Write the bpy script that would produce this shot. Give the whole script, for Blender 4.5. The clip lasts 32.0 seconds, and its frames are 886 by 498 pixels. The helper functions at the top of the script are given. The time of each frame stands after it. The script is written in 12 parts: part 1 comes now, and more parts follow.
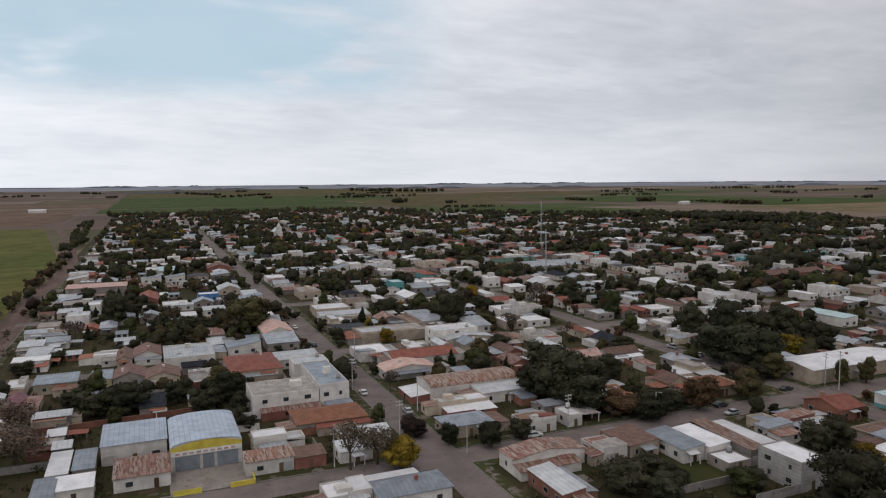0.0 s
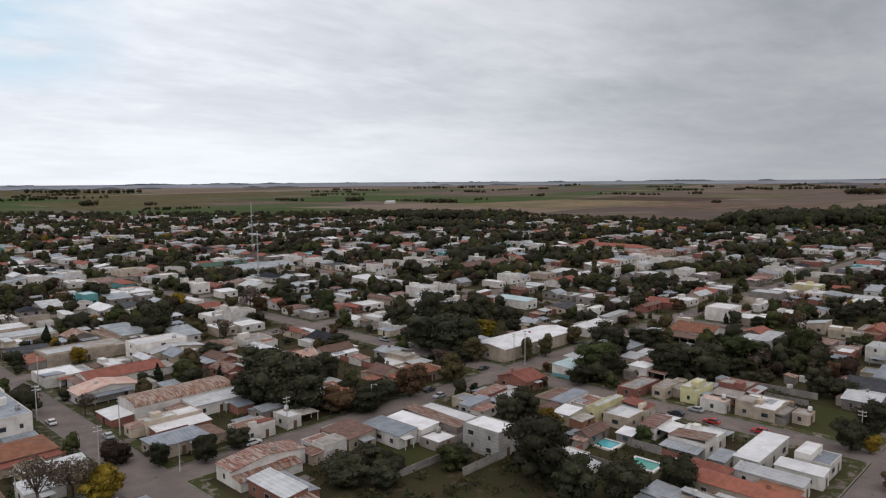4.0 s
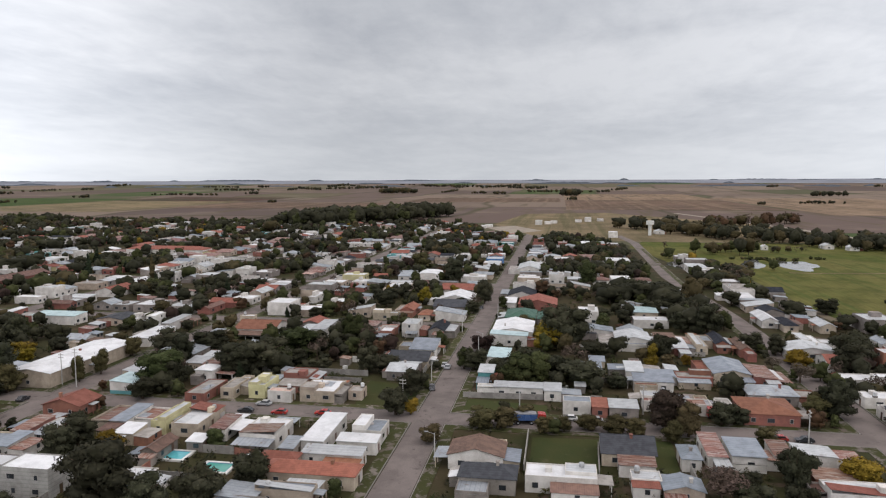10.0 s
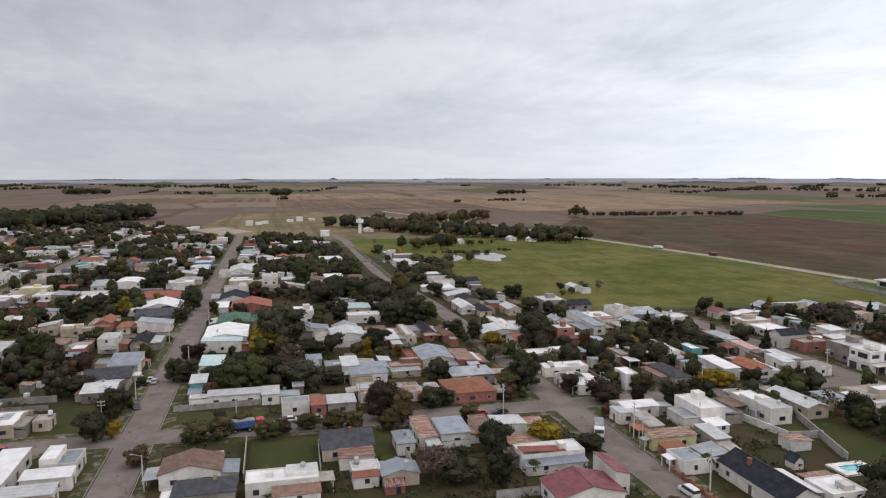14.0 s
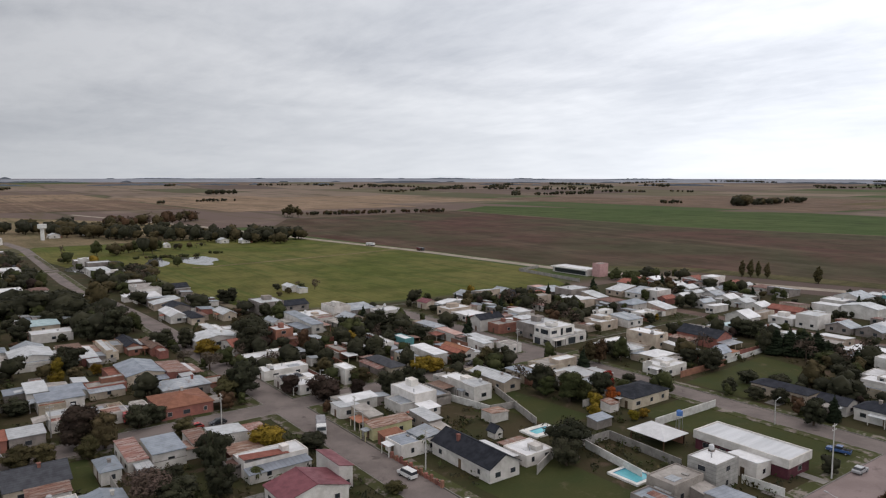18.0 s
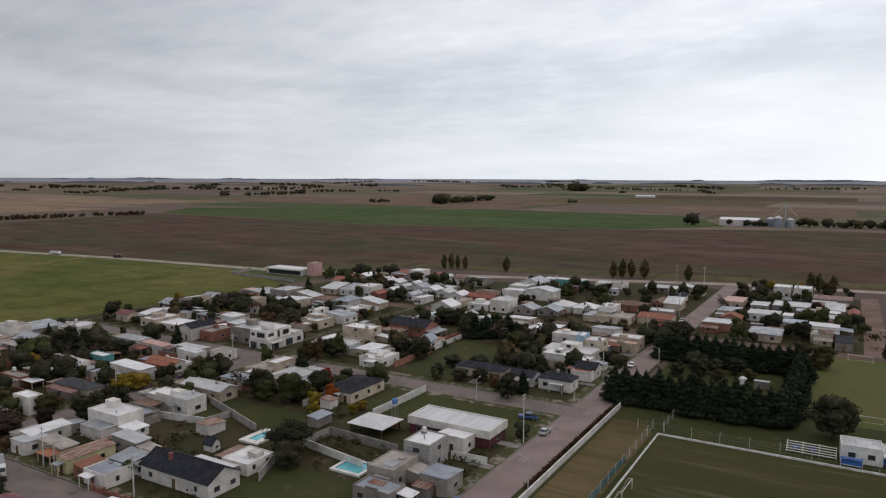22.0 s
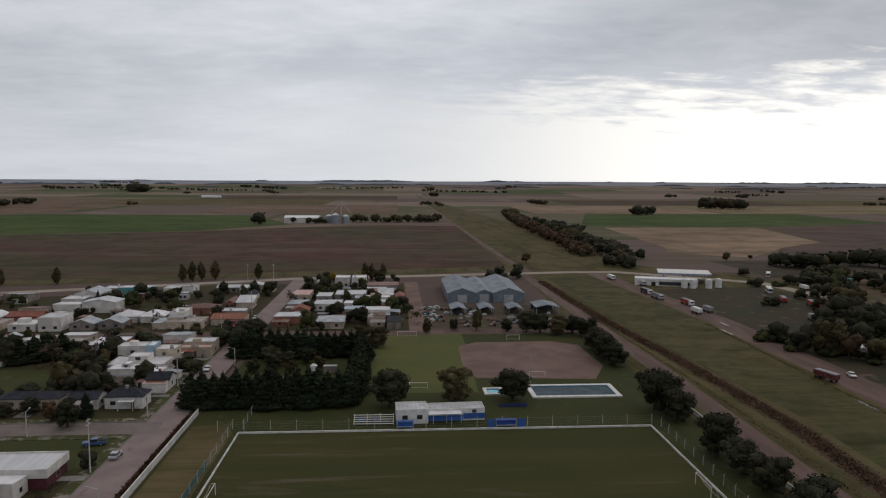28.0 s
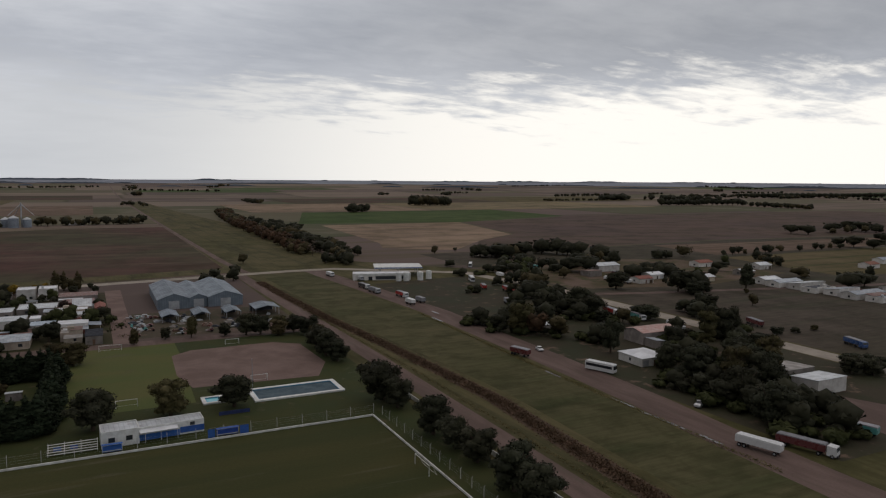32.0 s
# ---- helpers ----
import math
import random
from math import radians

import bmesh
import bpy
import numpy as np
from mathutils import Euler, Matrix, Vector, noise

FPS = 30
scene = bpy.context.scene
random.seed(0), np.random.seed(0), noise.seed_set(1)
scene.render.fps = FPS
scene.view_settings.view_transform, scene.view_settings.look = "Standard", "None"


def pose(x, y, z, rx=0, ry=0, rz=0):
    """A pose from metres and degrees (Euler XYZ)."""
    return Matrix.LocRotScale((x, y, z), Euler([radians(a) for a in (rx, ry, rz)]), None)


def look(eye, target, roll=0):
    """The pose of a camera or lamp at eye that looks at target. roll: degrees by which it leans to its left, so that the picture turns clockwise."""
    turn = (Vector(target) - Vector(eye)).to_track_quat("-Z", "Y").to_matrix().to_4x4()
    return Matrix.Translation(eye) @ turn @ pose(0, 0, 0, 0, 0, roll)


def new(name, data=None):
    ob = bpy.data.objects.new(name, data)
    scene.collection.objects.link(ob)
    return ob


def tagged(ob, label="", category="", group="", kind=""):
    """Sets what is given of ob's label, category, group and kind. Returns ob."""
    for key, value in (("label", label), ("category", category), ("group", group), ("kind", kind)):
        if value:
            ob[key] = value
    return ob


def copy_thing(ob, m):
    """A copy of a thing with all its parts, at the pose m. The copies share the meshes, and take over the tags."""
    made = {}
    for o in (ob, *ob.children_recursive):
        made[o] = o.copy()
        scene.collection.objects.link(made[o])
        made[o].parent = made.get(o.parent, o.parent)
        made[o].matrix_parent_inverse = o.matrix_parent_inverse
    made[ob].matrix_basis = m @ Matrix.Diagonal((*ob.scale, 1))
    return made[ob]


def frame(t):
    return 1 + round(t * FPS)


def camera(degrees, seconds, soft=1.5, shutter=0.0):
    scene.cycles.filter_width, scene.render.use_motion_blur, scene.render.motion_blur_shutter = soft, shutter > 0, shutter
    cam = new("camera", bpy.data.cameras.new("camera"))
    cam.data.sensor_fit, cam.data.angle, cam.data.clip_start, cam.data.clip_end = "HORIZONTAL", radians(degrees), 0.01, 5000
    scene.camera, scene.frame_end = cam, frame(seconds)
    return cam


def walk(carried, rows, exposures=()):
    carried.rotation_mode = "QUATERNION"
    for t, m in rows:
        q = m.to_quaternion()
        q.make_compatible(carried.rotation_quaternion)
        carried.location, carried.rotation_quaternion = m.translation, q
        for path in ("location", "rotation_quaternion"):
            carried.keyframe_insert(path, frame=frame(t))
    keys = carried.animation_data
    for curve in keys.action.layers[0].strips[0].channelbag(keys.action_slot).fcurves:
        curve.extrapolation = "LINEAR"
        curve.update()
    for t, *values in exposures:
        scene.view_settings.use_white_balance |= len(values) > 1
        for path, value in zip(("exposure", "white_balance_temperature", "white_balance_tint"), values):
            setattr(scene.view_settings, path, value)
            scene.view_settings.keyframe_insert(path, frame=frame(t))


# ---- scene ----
# Town frame: x along the cross streets, y along the avenues, z up; the drone hovers over the origin.
EYE = 63.0
cam = camera(64.22, 32.0, soft=1.2)
TURN = [(0, -22.72, -5.40, 0.49), (2, -34.27, -5.48, 0.53), (4, -45.83, -5.55, 0.47), (6, -57.35, -5.61, 0.37),
        (8, -68.94, -5.67, 0.27), (10, -80.56, -5.73, 0.18), (12, -92.16, -5.77, 0.11), (14, -103.67, -5.81, 0.05),
        (16, -115.13, -5.83, -0.01), (18, -126.59, -5.83, -0.07), (20, -138.10, -5.81, -0.13), (22, -149.62, -5.78, -0.18),
        (24, -161.09, -5.73, -0.22), (26, -172.43, -5.68, -0.25), (28, -183.71, -5.63, -0.27), (30, -195.10, -5.61, -0.30),
        (32, -206.38, -5.63, -0.41)]
walk(cam, [(t, pose(0, 0, EYE, 90 + p, 0, y) @ pose(0, 0, 0, 0, 0, -r)) for t, y, p, r in TURN],
     exposures=[(0, -1.1), (4, -0.84), (7, -0.54), (10, -0.43), (13, -0.41), (16, -0.56), (18, -0.73), (21, -0.96), (24, -1.26), (28, -1.47), (32, -1.70)])

# ---- world: overcast sky with a brighter gap low over the sunset ----
SUN_AZ, SUN_EL = radians(-131.0), radians(48.0)
SUN_DIR = Vector((math.sin(SUN_AZ) * math.cos(SUN_EL), math.cos(SUN_AZ) * math.cos(SUN_EL), math.sin(SUN_EL)))


class Nodes:
    """Short hand for node trees."""

    def __init__(self, tree):
        self.tree = tree
        tree.nodes.clear()

    def add(self, kind, **values):
        n = self.tree.nodes.new(kind)
        for k, v in values.items():
            if k in n.inputs:
                n.inputs[k].default_value = v
        return n

    def link(self, a, b):
        self.tree.links.new(a, b)

    def put(self, socket, v):
        if isinstance(v, bpy.types.NodeSocket):
            self.link(v, socket)
        elif v is not None:
            socket.default_value = v

    def math(self, op, a, b=None, c=None, clamp=False):
        n = self.tree.nodes.new("ShaderNodeMath")
        n.operation, n.use_clamp = op, clamp
        for s, v in zip(n.inputs, (a, b, c)):
            self.put(s, v)
        return n.outputs[0]

    def vmath(self, op, a, b=None):
        n = self.tree.nodes.new("ShaderNodeVectorMath")
        n.operation = op
        for s, v in zip(n.inputs, (a, b)):
            self.put(s, v)
        return n.outputs["Value"] if op in ("DOT_PRODUCT", "LENGTH", "DISTANCE") else n.outputs[0]

    def mix(self, f, a, b, blend="MIX"):
        n = self.tree.nodes.new("ShaderNodeMix")
        n.data_type, n.blend_type = "RGBA", blend
        self.put(n.inputs[0], f)
        self.put(n.inputs[6], (*a, 1) if isinstance(a, tuple) else a)
        self.put(n.inputs[7], (*b, 1) if isinstance(b, tuple) else b)
        return n.outputs[2]

    def noise(self, vec, scale, detail=4.0, rough=0.55, distort=0.0):
        n = self.tree.nodes.new("ShaderNodeTexNoise")
        self.put(n.inputs["Vector"], vec)
        n.inputs["Scale"].default_value, n.inputs["Detail"].default_value = scale, detail
        n.inputs["Roughness"].default_value, n.inputs["Distortion"].default_value = rough, distort
        return n.outputs["Fac"]

    def ramp(self, f, lo, hi, a=0.0, b=1.0):
        n = self.tree.nodes.new("ShaderNodeMapRange")
        n.interpolation_type = "SMOOTHSTEP"
        self.put(n.inputs[0], f)
        for i, v in zip((1, 2, 3, 4), (lo, hi, a, b)):
            n.inputs[i].default_value = v
        return n.outputs[0]

    def scaled(self, vec, s):
        n = self.tree.nodes.new("ShaderNodeMapping")
        n.inputs["Scale"].default_value = s
        self.link(vec, n.inputs["Vector"])
        return n.outputs[0]


def build_world():
    world = bpy.data.worlds.new("overcast_sky")
    scene.world = world
    world.use_nodes = True
    k = Nodes(world.node_tree)
    out, bg = k.add("ShaderNodeOutputWorld"), k.add("ShaderNodeBackground")
    k.link(bg.outputs[0], out.inputs[0])
    sky = k.add("ShaderNodeTexSky")
    sky.sky_type, sky.sun_disc = "NISHITA", False
    sky.sun_elevation, sky.sun_rotation = SUN_EL, SUN_AZ
    clear = k.mix(1.0, sky.outputs[0], (0.10, 0.10, 0.10), "MULTIPLY")
    way = k.add("ShaderNodeTexCoord").outputs["Generated"]
    sep = k.add("ShaderNodeSeparateXYZ")
    k.link(way, sep.inputs[0])
    x, y, z = sep.outputs
    up = k.math("ADD", k.math("MAXIMUM", z, 0.0), 0.13)
    com = k.add("ShaderNodeCombineXYZ")
    k.put(com.inputs[0], k.math("DIVIDE", x, up))
    k.put(com.inputs[1], k.math("DIVIDE", y, up))
    deck = com.outputs[0]
    big = k.noise(deck, 0.42, 4.0, 0.5, 0.4)
    small = k.noise(deck, 1.5, 9.0, 0.6, 0.35)
    body = k.math("ADD", k.math("MULTIPLY", big, 0.66), k.math("MULTIPLY", small, 0.34))
    shade = k.ramp(body, 0.33, 0.67)
    ripple = k.noise(k.scaled(deck, (1.0, 1.9, 1.0)), 3.6, 6.0, 0.6, 0.3)
    shade = k.math("ADD", shade, k.math("MULTIPLY", k.math("SUBTRACT", ripple, 0.5), 0.75), clamp=True)
    cloud = k.mix(shade, (0.572, 0.602, 0.668), (0.852, 0.873, 0.925))

    def heading(degrees):
        return (math.sin(radians(degrees)), math.cos(radians(degrees)), 0.0)

    def towards(degrees, lo, hi):
        return k.ramp(k.vmath("DOT_PRODUCT", way, heading(degrees)), lo, hi)

    # pale veil towards the horizon
    low = k.ramp(z, 0.0, 0.17, 1.0, 0.0)
    cloud = k.mix(k.math("MULTIPLY", low, 0.6), cloud, (0.785, 0.818, 0.865))
    # overcast: brightest overhead; thinner cloud north and towards the sunset
    over = k.math("MULTIPLY", k.ramp(z, 0.25, 0.95), 0.8)
    thin = k.math("MULTIPLY", towards(5, 0.35, 1.0), 1.12)
    west = k.math("ADD", k.math("MULTIPLY", towards(229, -0.95, 0.7), 1.45), k.math("MULTIPLY", k.math("MULTIPLY", towards(229, 0.72, 1.0), k.ramp(z, 0.08, 0.2)), -0.75))
    gain = k.math("ADD", k.math("ADD", 1.0, over), k.math("ADD", thin, west))
    tone = k.add("ShaderNodeCombineXYZ")
    for i in range(3):
        k.put(tone.inputs[i], gain)
    cloud = k.mix(1.0, cloud, tone.outputs[0], "MULTIPLY")
    # the deck overhead is warmer, lit from below by the low sun
    cloud = k.mix(k.ramp(z, 0.38, 0.8), cloud, k.mix(1.0, cloud, (1.10, 0.99, 0.93), "MULTIPLY"))
    # sunset side: bright gap under the deck
    edge = k.math("ADD", z, k.math("MULTIPLY", k.math("ADD", k.math("SUBTRACT", small, 0.5), k.math("MULTIPLY", k.math("SUBTRACT", ripple, 0.5), 0.9)), 0.17))
    gap = k.ramp(edge, 0.075, 0.15, 1.0, 0.0)
    glow = k.mix(towards(229, 0.60, 1.0), (1.95, 1.98, 2.02), (3.35, 3.24, 3.04))
    lit = k.mix(k.math("MULTIPLY", gap, towards(229, 0.25, 1.0)), cloud, glow)
    # thin places where the blue shows, away from the sun
    blue_side = k.ramp(k.vmath("DOT_PRODUCT", way, tuple(Vector((math.sin(radians(3)), math.cos(radians(3)), 0.20)).normalized())), 0.93, 0.985)
    hole = k.math("MULTIPLY", k.math("MULTIPLY", blue_side, k.ramp(z, 0.09, 0.15)), k.ramp(k.noise(deck, 0.9, 4.0, 0.5, 0.2), 0.32, 0.5))
    final = k.mix(k.math("MULTIPLY", hole, 0.85), lit, k.mix(0.75, clear, (1.18, 1.60, 1.90)))
    k.link(final, bg.inputs[0])
    bg.inputs[1].default_value = 1.0


build_world()
sun = new("sun", bpy.data.lights.new("sun", "SUN"))
sun.data.energy, sun.data.angle, sun.data.color = 0.36, radians(40), (1.0, 0.95, 0.93)
sun.matrix_world = look((0, 0, 0), -SUN_DIR)

# ---- materials ----
def material(name, base, other=None, scale=0.4, fine=5.0, rough=0.8, metal=0.0, bump=0.15, rand=0.12, streak=None,
             third=None, third_at=(0.56, 0.68), local=False, seams=None, spec=0.3):
    """A surface with stains at one scale and grain at another; rand varies it from object to object."""
    m = bpy.data.materials.new(name)
    m.use_nodes = True
    k = Nodes(m.node_tree)
    out, p = k.add("ShaderNodeOutputMaterial"), k.add("ShaderNodeBsdfPrincipled")
    k.link(p.outputs[0], out.inputs[0])
    pos = k.add("ShaderNodeTexCoord").outputs["Object"] if local else k.add("ShaderNodeNewGeometry").outputs["Position"]
    where = k.scaled(pos, streak) if streak else pos
    stain = k.noise(where, scale, 5.0, 0.6, 0.2)
    grain = k.noise(pos, fine, 3.0, 0.6)
    col = k.mix(k.ramp(stain, 0.35, 0.65), base, other or tuple(c * 0.75 for c in base))
    if third:
        patch = k.noise(where, scale * 2.3, 6.0, 0.65, 0.4)
        col = k.mix(k.ramp(patch, *third_at), col, third)
    col = k.mix(k.ramp(grain, 0.2, 0.8, 0.0, 0.35), col, k.mix(1.0, col, (0.55, 0.55, 0.55), "MULTIPLY"))
    height = grain
    if seams:
        axis, pitch = seams
        sep = k.add("ShaderNodeSeparateXYZ")
        k.link(k.add("ShaderNodeTexCoord").outputs["Object"], sep.inputs[0])
        wave = k.math("PINGPONG", sep.outputs[axis], pitch / 2)
        line = k.ramp(wave, 0.0, pitch * 0.16, 1.0, 0.0)
        col = k.mix(k.math("MULTIPLY", line, 0.42), col, k.mix(1.0, col, (0.45, 0.45, 0.45), "MULTIPLY"))
        height = k.math("SUBTRACT", grain, line)
    if rand:
        r = k.add("ShaderNodeObjectInfo").outputs["Random"]
        hsv = k.add("ShaderNodeHueSaturation")
        piece = k.ramp(k.add("ShaderNodeNewGeometry").outputs["Random Per Island"], 0.0, 1.0, 1.0 - rand * 0.7, 1.0 + rand * 0.5)
        k.put(hsv.inputs["Value"], k.math("MULTIPLY", piece, k.ramp(r, 0.0, 1.0, 1.0 - rand, 1.0 + rand)))
        k.put(hsv.inputs["Hue"], k.math("ADD", 0.5, k.math("MULTIPLY", k.math("SUBTRACT", k.math("FRACT", k.math("MULTIPLY", r, 7.31)), 0.5), rand * 0.12)))
        k.link(col, hsv.inputs["Color"])
        col = hsv.outputs[0]
    k.link(col, p.inputs["Base Color"])
    p.inputs["Metallic"].default_value = metal
    p.inputs["Specular IOR Level"].default_value = 0.08 if rough > 0.88 else (0.5 if rough < 0.4 else spec)
    k.put(p.inputs["Roughness"], k.ramp(stain, 0.3, 0.7, max(rough - 0.12, 0.03), min(rough + 0.1, 1.0)))
    if bump:
        b = k.add("ShaderNodeBump")
        b.inputs["Strength"].default_value, b.inputs["Distance"].default_value = bump, 0.05
        k.link(height, b.inputs["Height"])
        k.link(b.outputs[0], p.inputs["Normal"])
    return m


WALLS = {
    "white": material("white_plaster", (0.600, 0.575, 0.540), (0.450, 0.425, 0.390), 0.35, third=(0.250, 0.245, 0.215), third_at=(0.62, 0.80), rand=0.16),
    "cream": material("cream_plaster", (0.430, 0.365, 0.285), (0.300, 0.250, 0.195), 0.35, third=(0.200, 0.175, 0.145), third_at=(0.60, 0.78), rand=0.2),
    "grey": material("grey_render", (0.250, 0.222, 0.198), (0.165, 0.146, 0.130), 0.3, third=(0.125, 0.112, 0.100), third_at=(0.56, 0.76), rand=0.22),
    "brick": material("red_brickwork", (0.258, 0.112, 0.077), (0.189, 0.086, 0.065), 0.5, 9.0, rand=0.2),
    "yellow": material("yellow_paint", (0.533, 0.447, 0.069), (0.430, 0.353, 0.052), 0.4),
    "pale_yellow": material("pale_yellow_paint", (0.533, 0.499, 0.284), (0.430, 0.396, 0.224), 0.4),
    "pink": material("pink_paint", (0.430, 0.258, 0.249), (0.344, 0.206, 0.198), 0.4),
    "blue": material("blue_paint", (0.086, 0.189, 0.413), (0.060, 0.138, 0.310), 0.4),
    "turquoise": material("turquoise_paint", (0.103, 0.284, 0.292), (0.086, 0.232, 0.241), 0.4),
    "maroon": material("maroon_paint", (0.112, 0.030, 0.043), (0.077, 0.022, 0.034), 0.4),
    "orange": material("orange_paint", (0.516, 0.206, 0.026), (0.430, 0.172, 0.026), 0.4),
    "green": material("green_paint", (0.189, 0.361, 0.069), (0.138, 0.284, 0.052), 0.4),
    "concrete": material("bare_concrete", (0.361, 0.353, 0.327), (0.267, 0.258, 0.241), 0.5, third=(0.172, 0.163, 0.155), third_at=(0.6, 0.85), seams=(2, 0.8)),
}
ROOFS = {
    "white": material("white_roof_coating", (0.636, 0.645, 0.654), (0.516, 0.525, 0.533), 0.25, rough=0.6, third=(0.270, 0.250, 0.232), third_at=(0.60, 0.76)),
    "grey": material("grey_zinc_sheet", (0.344, 0.370, 0.396), (0.258, 0.284, 0.310), 0.3, rough=0.5, metal=0.35, third=(0.190, 0.150, 0.130), third_at=(0.56, 0.70), local=True, seams=(0, 1.0)),
    "bluegrey": material("blue_grey_sheet", (0.241, 0.271, 0.310), (0.189, 0.215, 0.245), 0.3, rough=0.5, metal=0.25, third=(0.150, 0.135, 0.128), third_at=(0.60, 0.74), local=True, seams=(0, 1.0)),
    "lightgrey": material("galvanised_sheet", (0.499, 0.516, 0.525), (0.396, 0.413, 0.421), 0.3, rough=0.5, metal=0.3, third=(0.225, 0.180, 0.155), third_at=(0.58, 0.72), local=True, seams=(0, 1.1)),
    "rust": material("rusted_sheet", (0.210, 0.100, 0.068), (0.300, 0.262, 0.235), 0.5, rough=0.75, metal=0.1, streak=(2.2, 0.35, 1.0), third=(0.130, 0.055, 0.038), third_at=(0.48, 0.58), local=True, seams=(0, 0.9), rand=0.2),
    "tile": material("clay_roof_tiles", (0.255, 0.098, 0.060), (0.195, 0.078, 0.050), 0.6, 4.0, third=(0.12, 0.062, 0.044), third_at=(0.6, 0.75), local=True, seams=(0, 0.45), rand=0.2),
    "brown": material("weathered_brown_tiles", (0.17, 0.10, 0.075), (0.12, 0.075, 0.06), 0.6, 4.0, local=True, seams=(0, 0.45), rand=0.2),
    "maroon": material("maroon_sheet", (0.16, 0.045, 0.055), (0.12, 0.035, 0.045), 0.5, rough=0.55, local=True, seams=(0, 0.5)),
    "slate": material("dark_slate_sheet", (0.028, 0.031, 0.040), (0.018, 0.020, 0.026), 0.6, rough=0.85, local=True, seams=(0, 0.5), spec=0.12),
    "darkgrey": material("dark_grey_sheet", (0.062, 0.066, 0.075), (0.046, 0.048, 0.055), 0.5, rough=0.8, local=True, seams=(0, 0.6), spec=0.15),
    "dirty": material("dirty_concrete_roof", (0.310, 0.292, 0.267), (0.215, 0.198, 0.181), 0.35, third=(0.112, 0.103, 0.095), third_at=(0.55, 0.75)),
    "green": material("green_sheet", (0.04, 0.10, 0.07), (0.03, 0.08, 0.055), 0.5, rough=0.6, local=True, seams=(0, 0.6)),
    "aqua": material("pale_aqua_sheet", (0.40, 0.52, 0.53), (0.32, 0.42, 0.44), 0.4, rough=0.5, local=True, seams=(0, 1.0)),
    "paleblue": material("pale_blue_sheet", (0.36, 0.42, 0.49), (0.30, 0.35, 0.41), 0.3, rough=0.5, metal=0.2, local=True, seams=(0, 1.1)),
    "pink": material("faded_red_coating", (0.42, 0.25, 0.21), (0.48, 0.38, 0.33), 0.4, third=(0.3, 0.17, 0.13)),
}
GRASS = material("town_grass", (0.032, 0.034, 0.013), (0.049, 0.040, 0.022), 0.06, 1.2, rough=0.95, bump=0.5, rand=0, third=(0.083, 0.060, 0.043), third_at=(0.54, 0.68))


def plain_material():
    """Distant farmland: a patchwork of strips, each with the colour of its crop greyed for haze, and rows along it."""
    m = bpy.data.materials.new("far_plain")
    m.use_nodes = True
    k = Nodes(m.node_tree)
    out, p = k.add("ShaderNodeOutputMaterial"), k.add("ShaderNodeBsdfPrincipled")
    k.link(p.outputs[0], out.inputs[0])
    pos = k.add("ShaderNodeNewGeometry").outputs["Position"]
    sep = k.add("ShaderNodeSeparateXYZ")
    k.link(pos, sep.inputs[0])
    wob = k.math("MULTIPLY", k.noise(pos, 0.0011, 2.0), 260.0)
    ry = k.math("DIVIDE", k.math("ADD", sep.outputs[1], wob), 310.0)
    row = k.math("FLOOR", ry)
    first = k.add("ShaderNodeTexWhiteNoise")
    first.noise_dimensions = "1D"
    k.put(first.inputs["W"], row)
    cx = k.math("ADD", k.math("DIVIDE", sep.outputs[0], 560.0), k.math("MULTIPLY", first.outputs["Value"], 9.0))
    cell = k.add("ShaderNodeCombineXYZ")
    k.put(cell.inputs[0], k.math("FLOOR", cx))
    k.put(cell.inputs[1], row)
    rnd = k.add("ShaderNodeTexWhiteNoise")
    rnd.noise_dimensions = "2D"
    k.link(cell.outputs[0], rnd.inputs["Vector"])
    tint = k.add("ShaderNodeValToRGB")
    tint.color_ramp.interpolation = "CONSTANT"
    # crop colours, muted towards grey so that distance haze is in the paint
    hazed_crops = ((0.0, (0.108, 0.080, 0.068)), (0.2, (0.158, 0.122, 0.096)), (0.38, (0.070, 0.071, 0.040)), (0.5, (0.088, 0.066, 0.058)), (0.64, (0.130, 0.099, 0.079)), (0.8, (0.096, 0.086, 0.054)), (0.9, (0.045, 0.067, 0.022)))
    for i, (at, c) in enumerate(hazed_crops):
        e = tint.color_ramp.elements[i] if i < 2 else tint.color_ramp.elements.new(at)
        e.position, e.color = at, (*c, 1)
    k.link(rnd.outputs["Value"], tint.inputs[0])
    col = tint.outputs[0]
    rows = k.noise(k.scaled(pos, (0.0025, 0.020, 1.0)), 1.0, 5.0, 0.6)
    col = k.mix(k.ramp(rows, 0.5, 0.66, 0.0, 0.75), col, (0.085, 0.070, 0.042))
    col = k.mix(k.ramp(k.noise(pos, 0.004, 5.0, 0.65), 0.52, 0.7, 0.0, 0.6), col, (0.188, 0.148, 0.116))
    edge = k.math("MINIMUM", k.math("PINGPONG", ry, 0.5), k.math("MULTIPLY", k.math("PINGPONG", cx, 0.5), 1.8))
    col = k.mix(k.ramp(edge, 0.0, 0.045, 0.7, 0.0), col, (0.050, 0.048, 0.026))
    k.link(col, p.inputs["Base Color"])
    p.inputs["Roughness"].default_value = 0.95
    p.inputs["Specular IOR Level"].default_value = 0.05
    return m


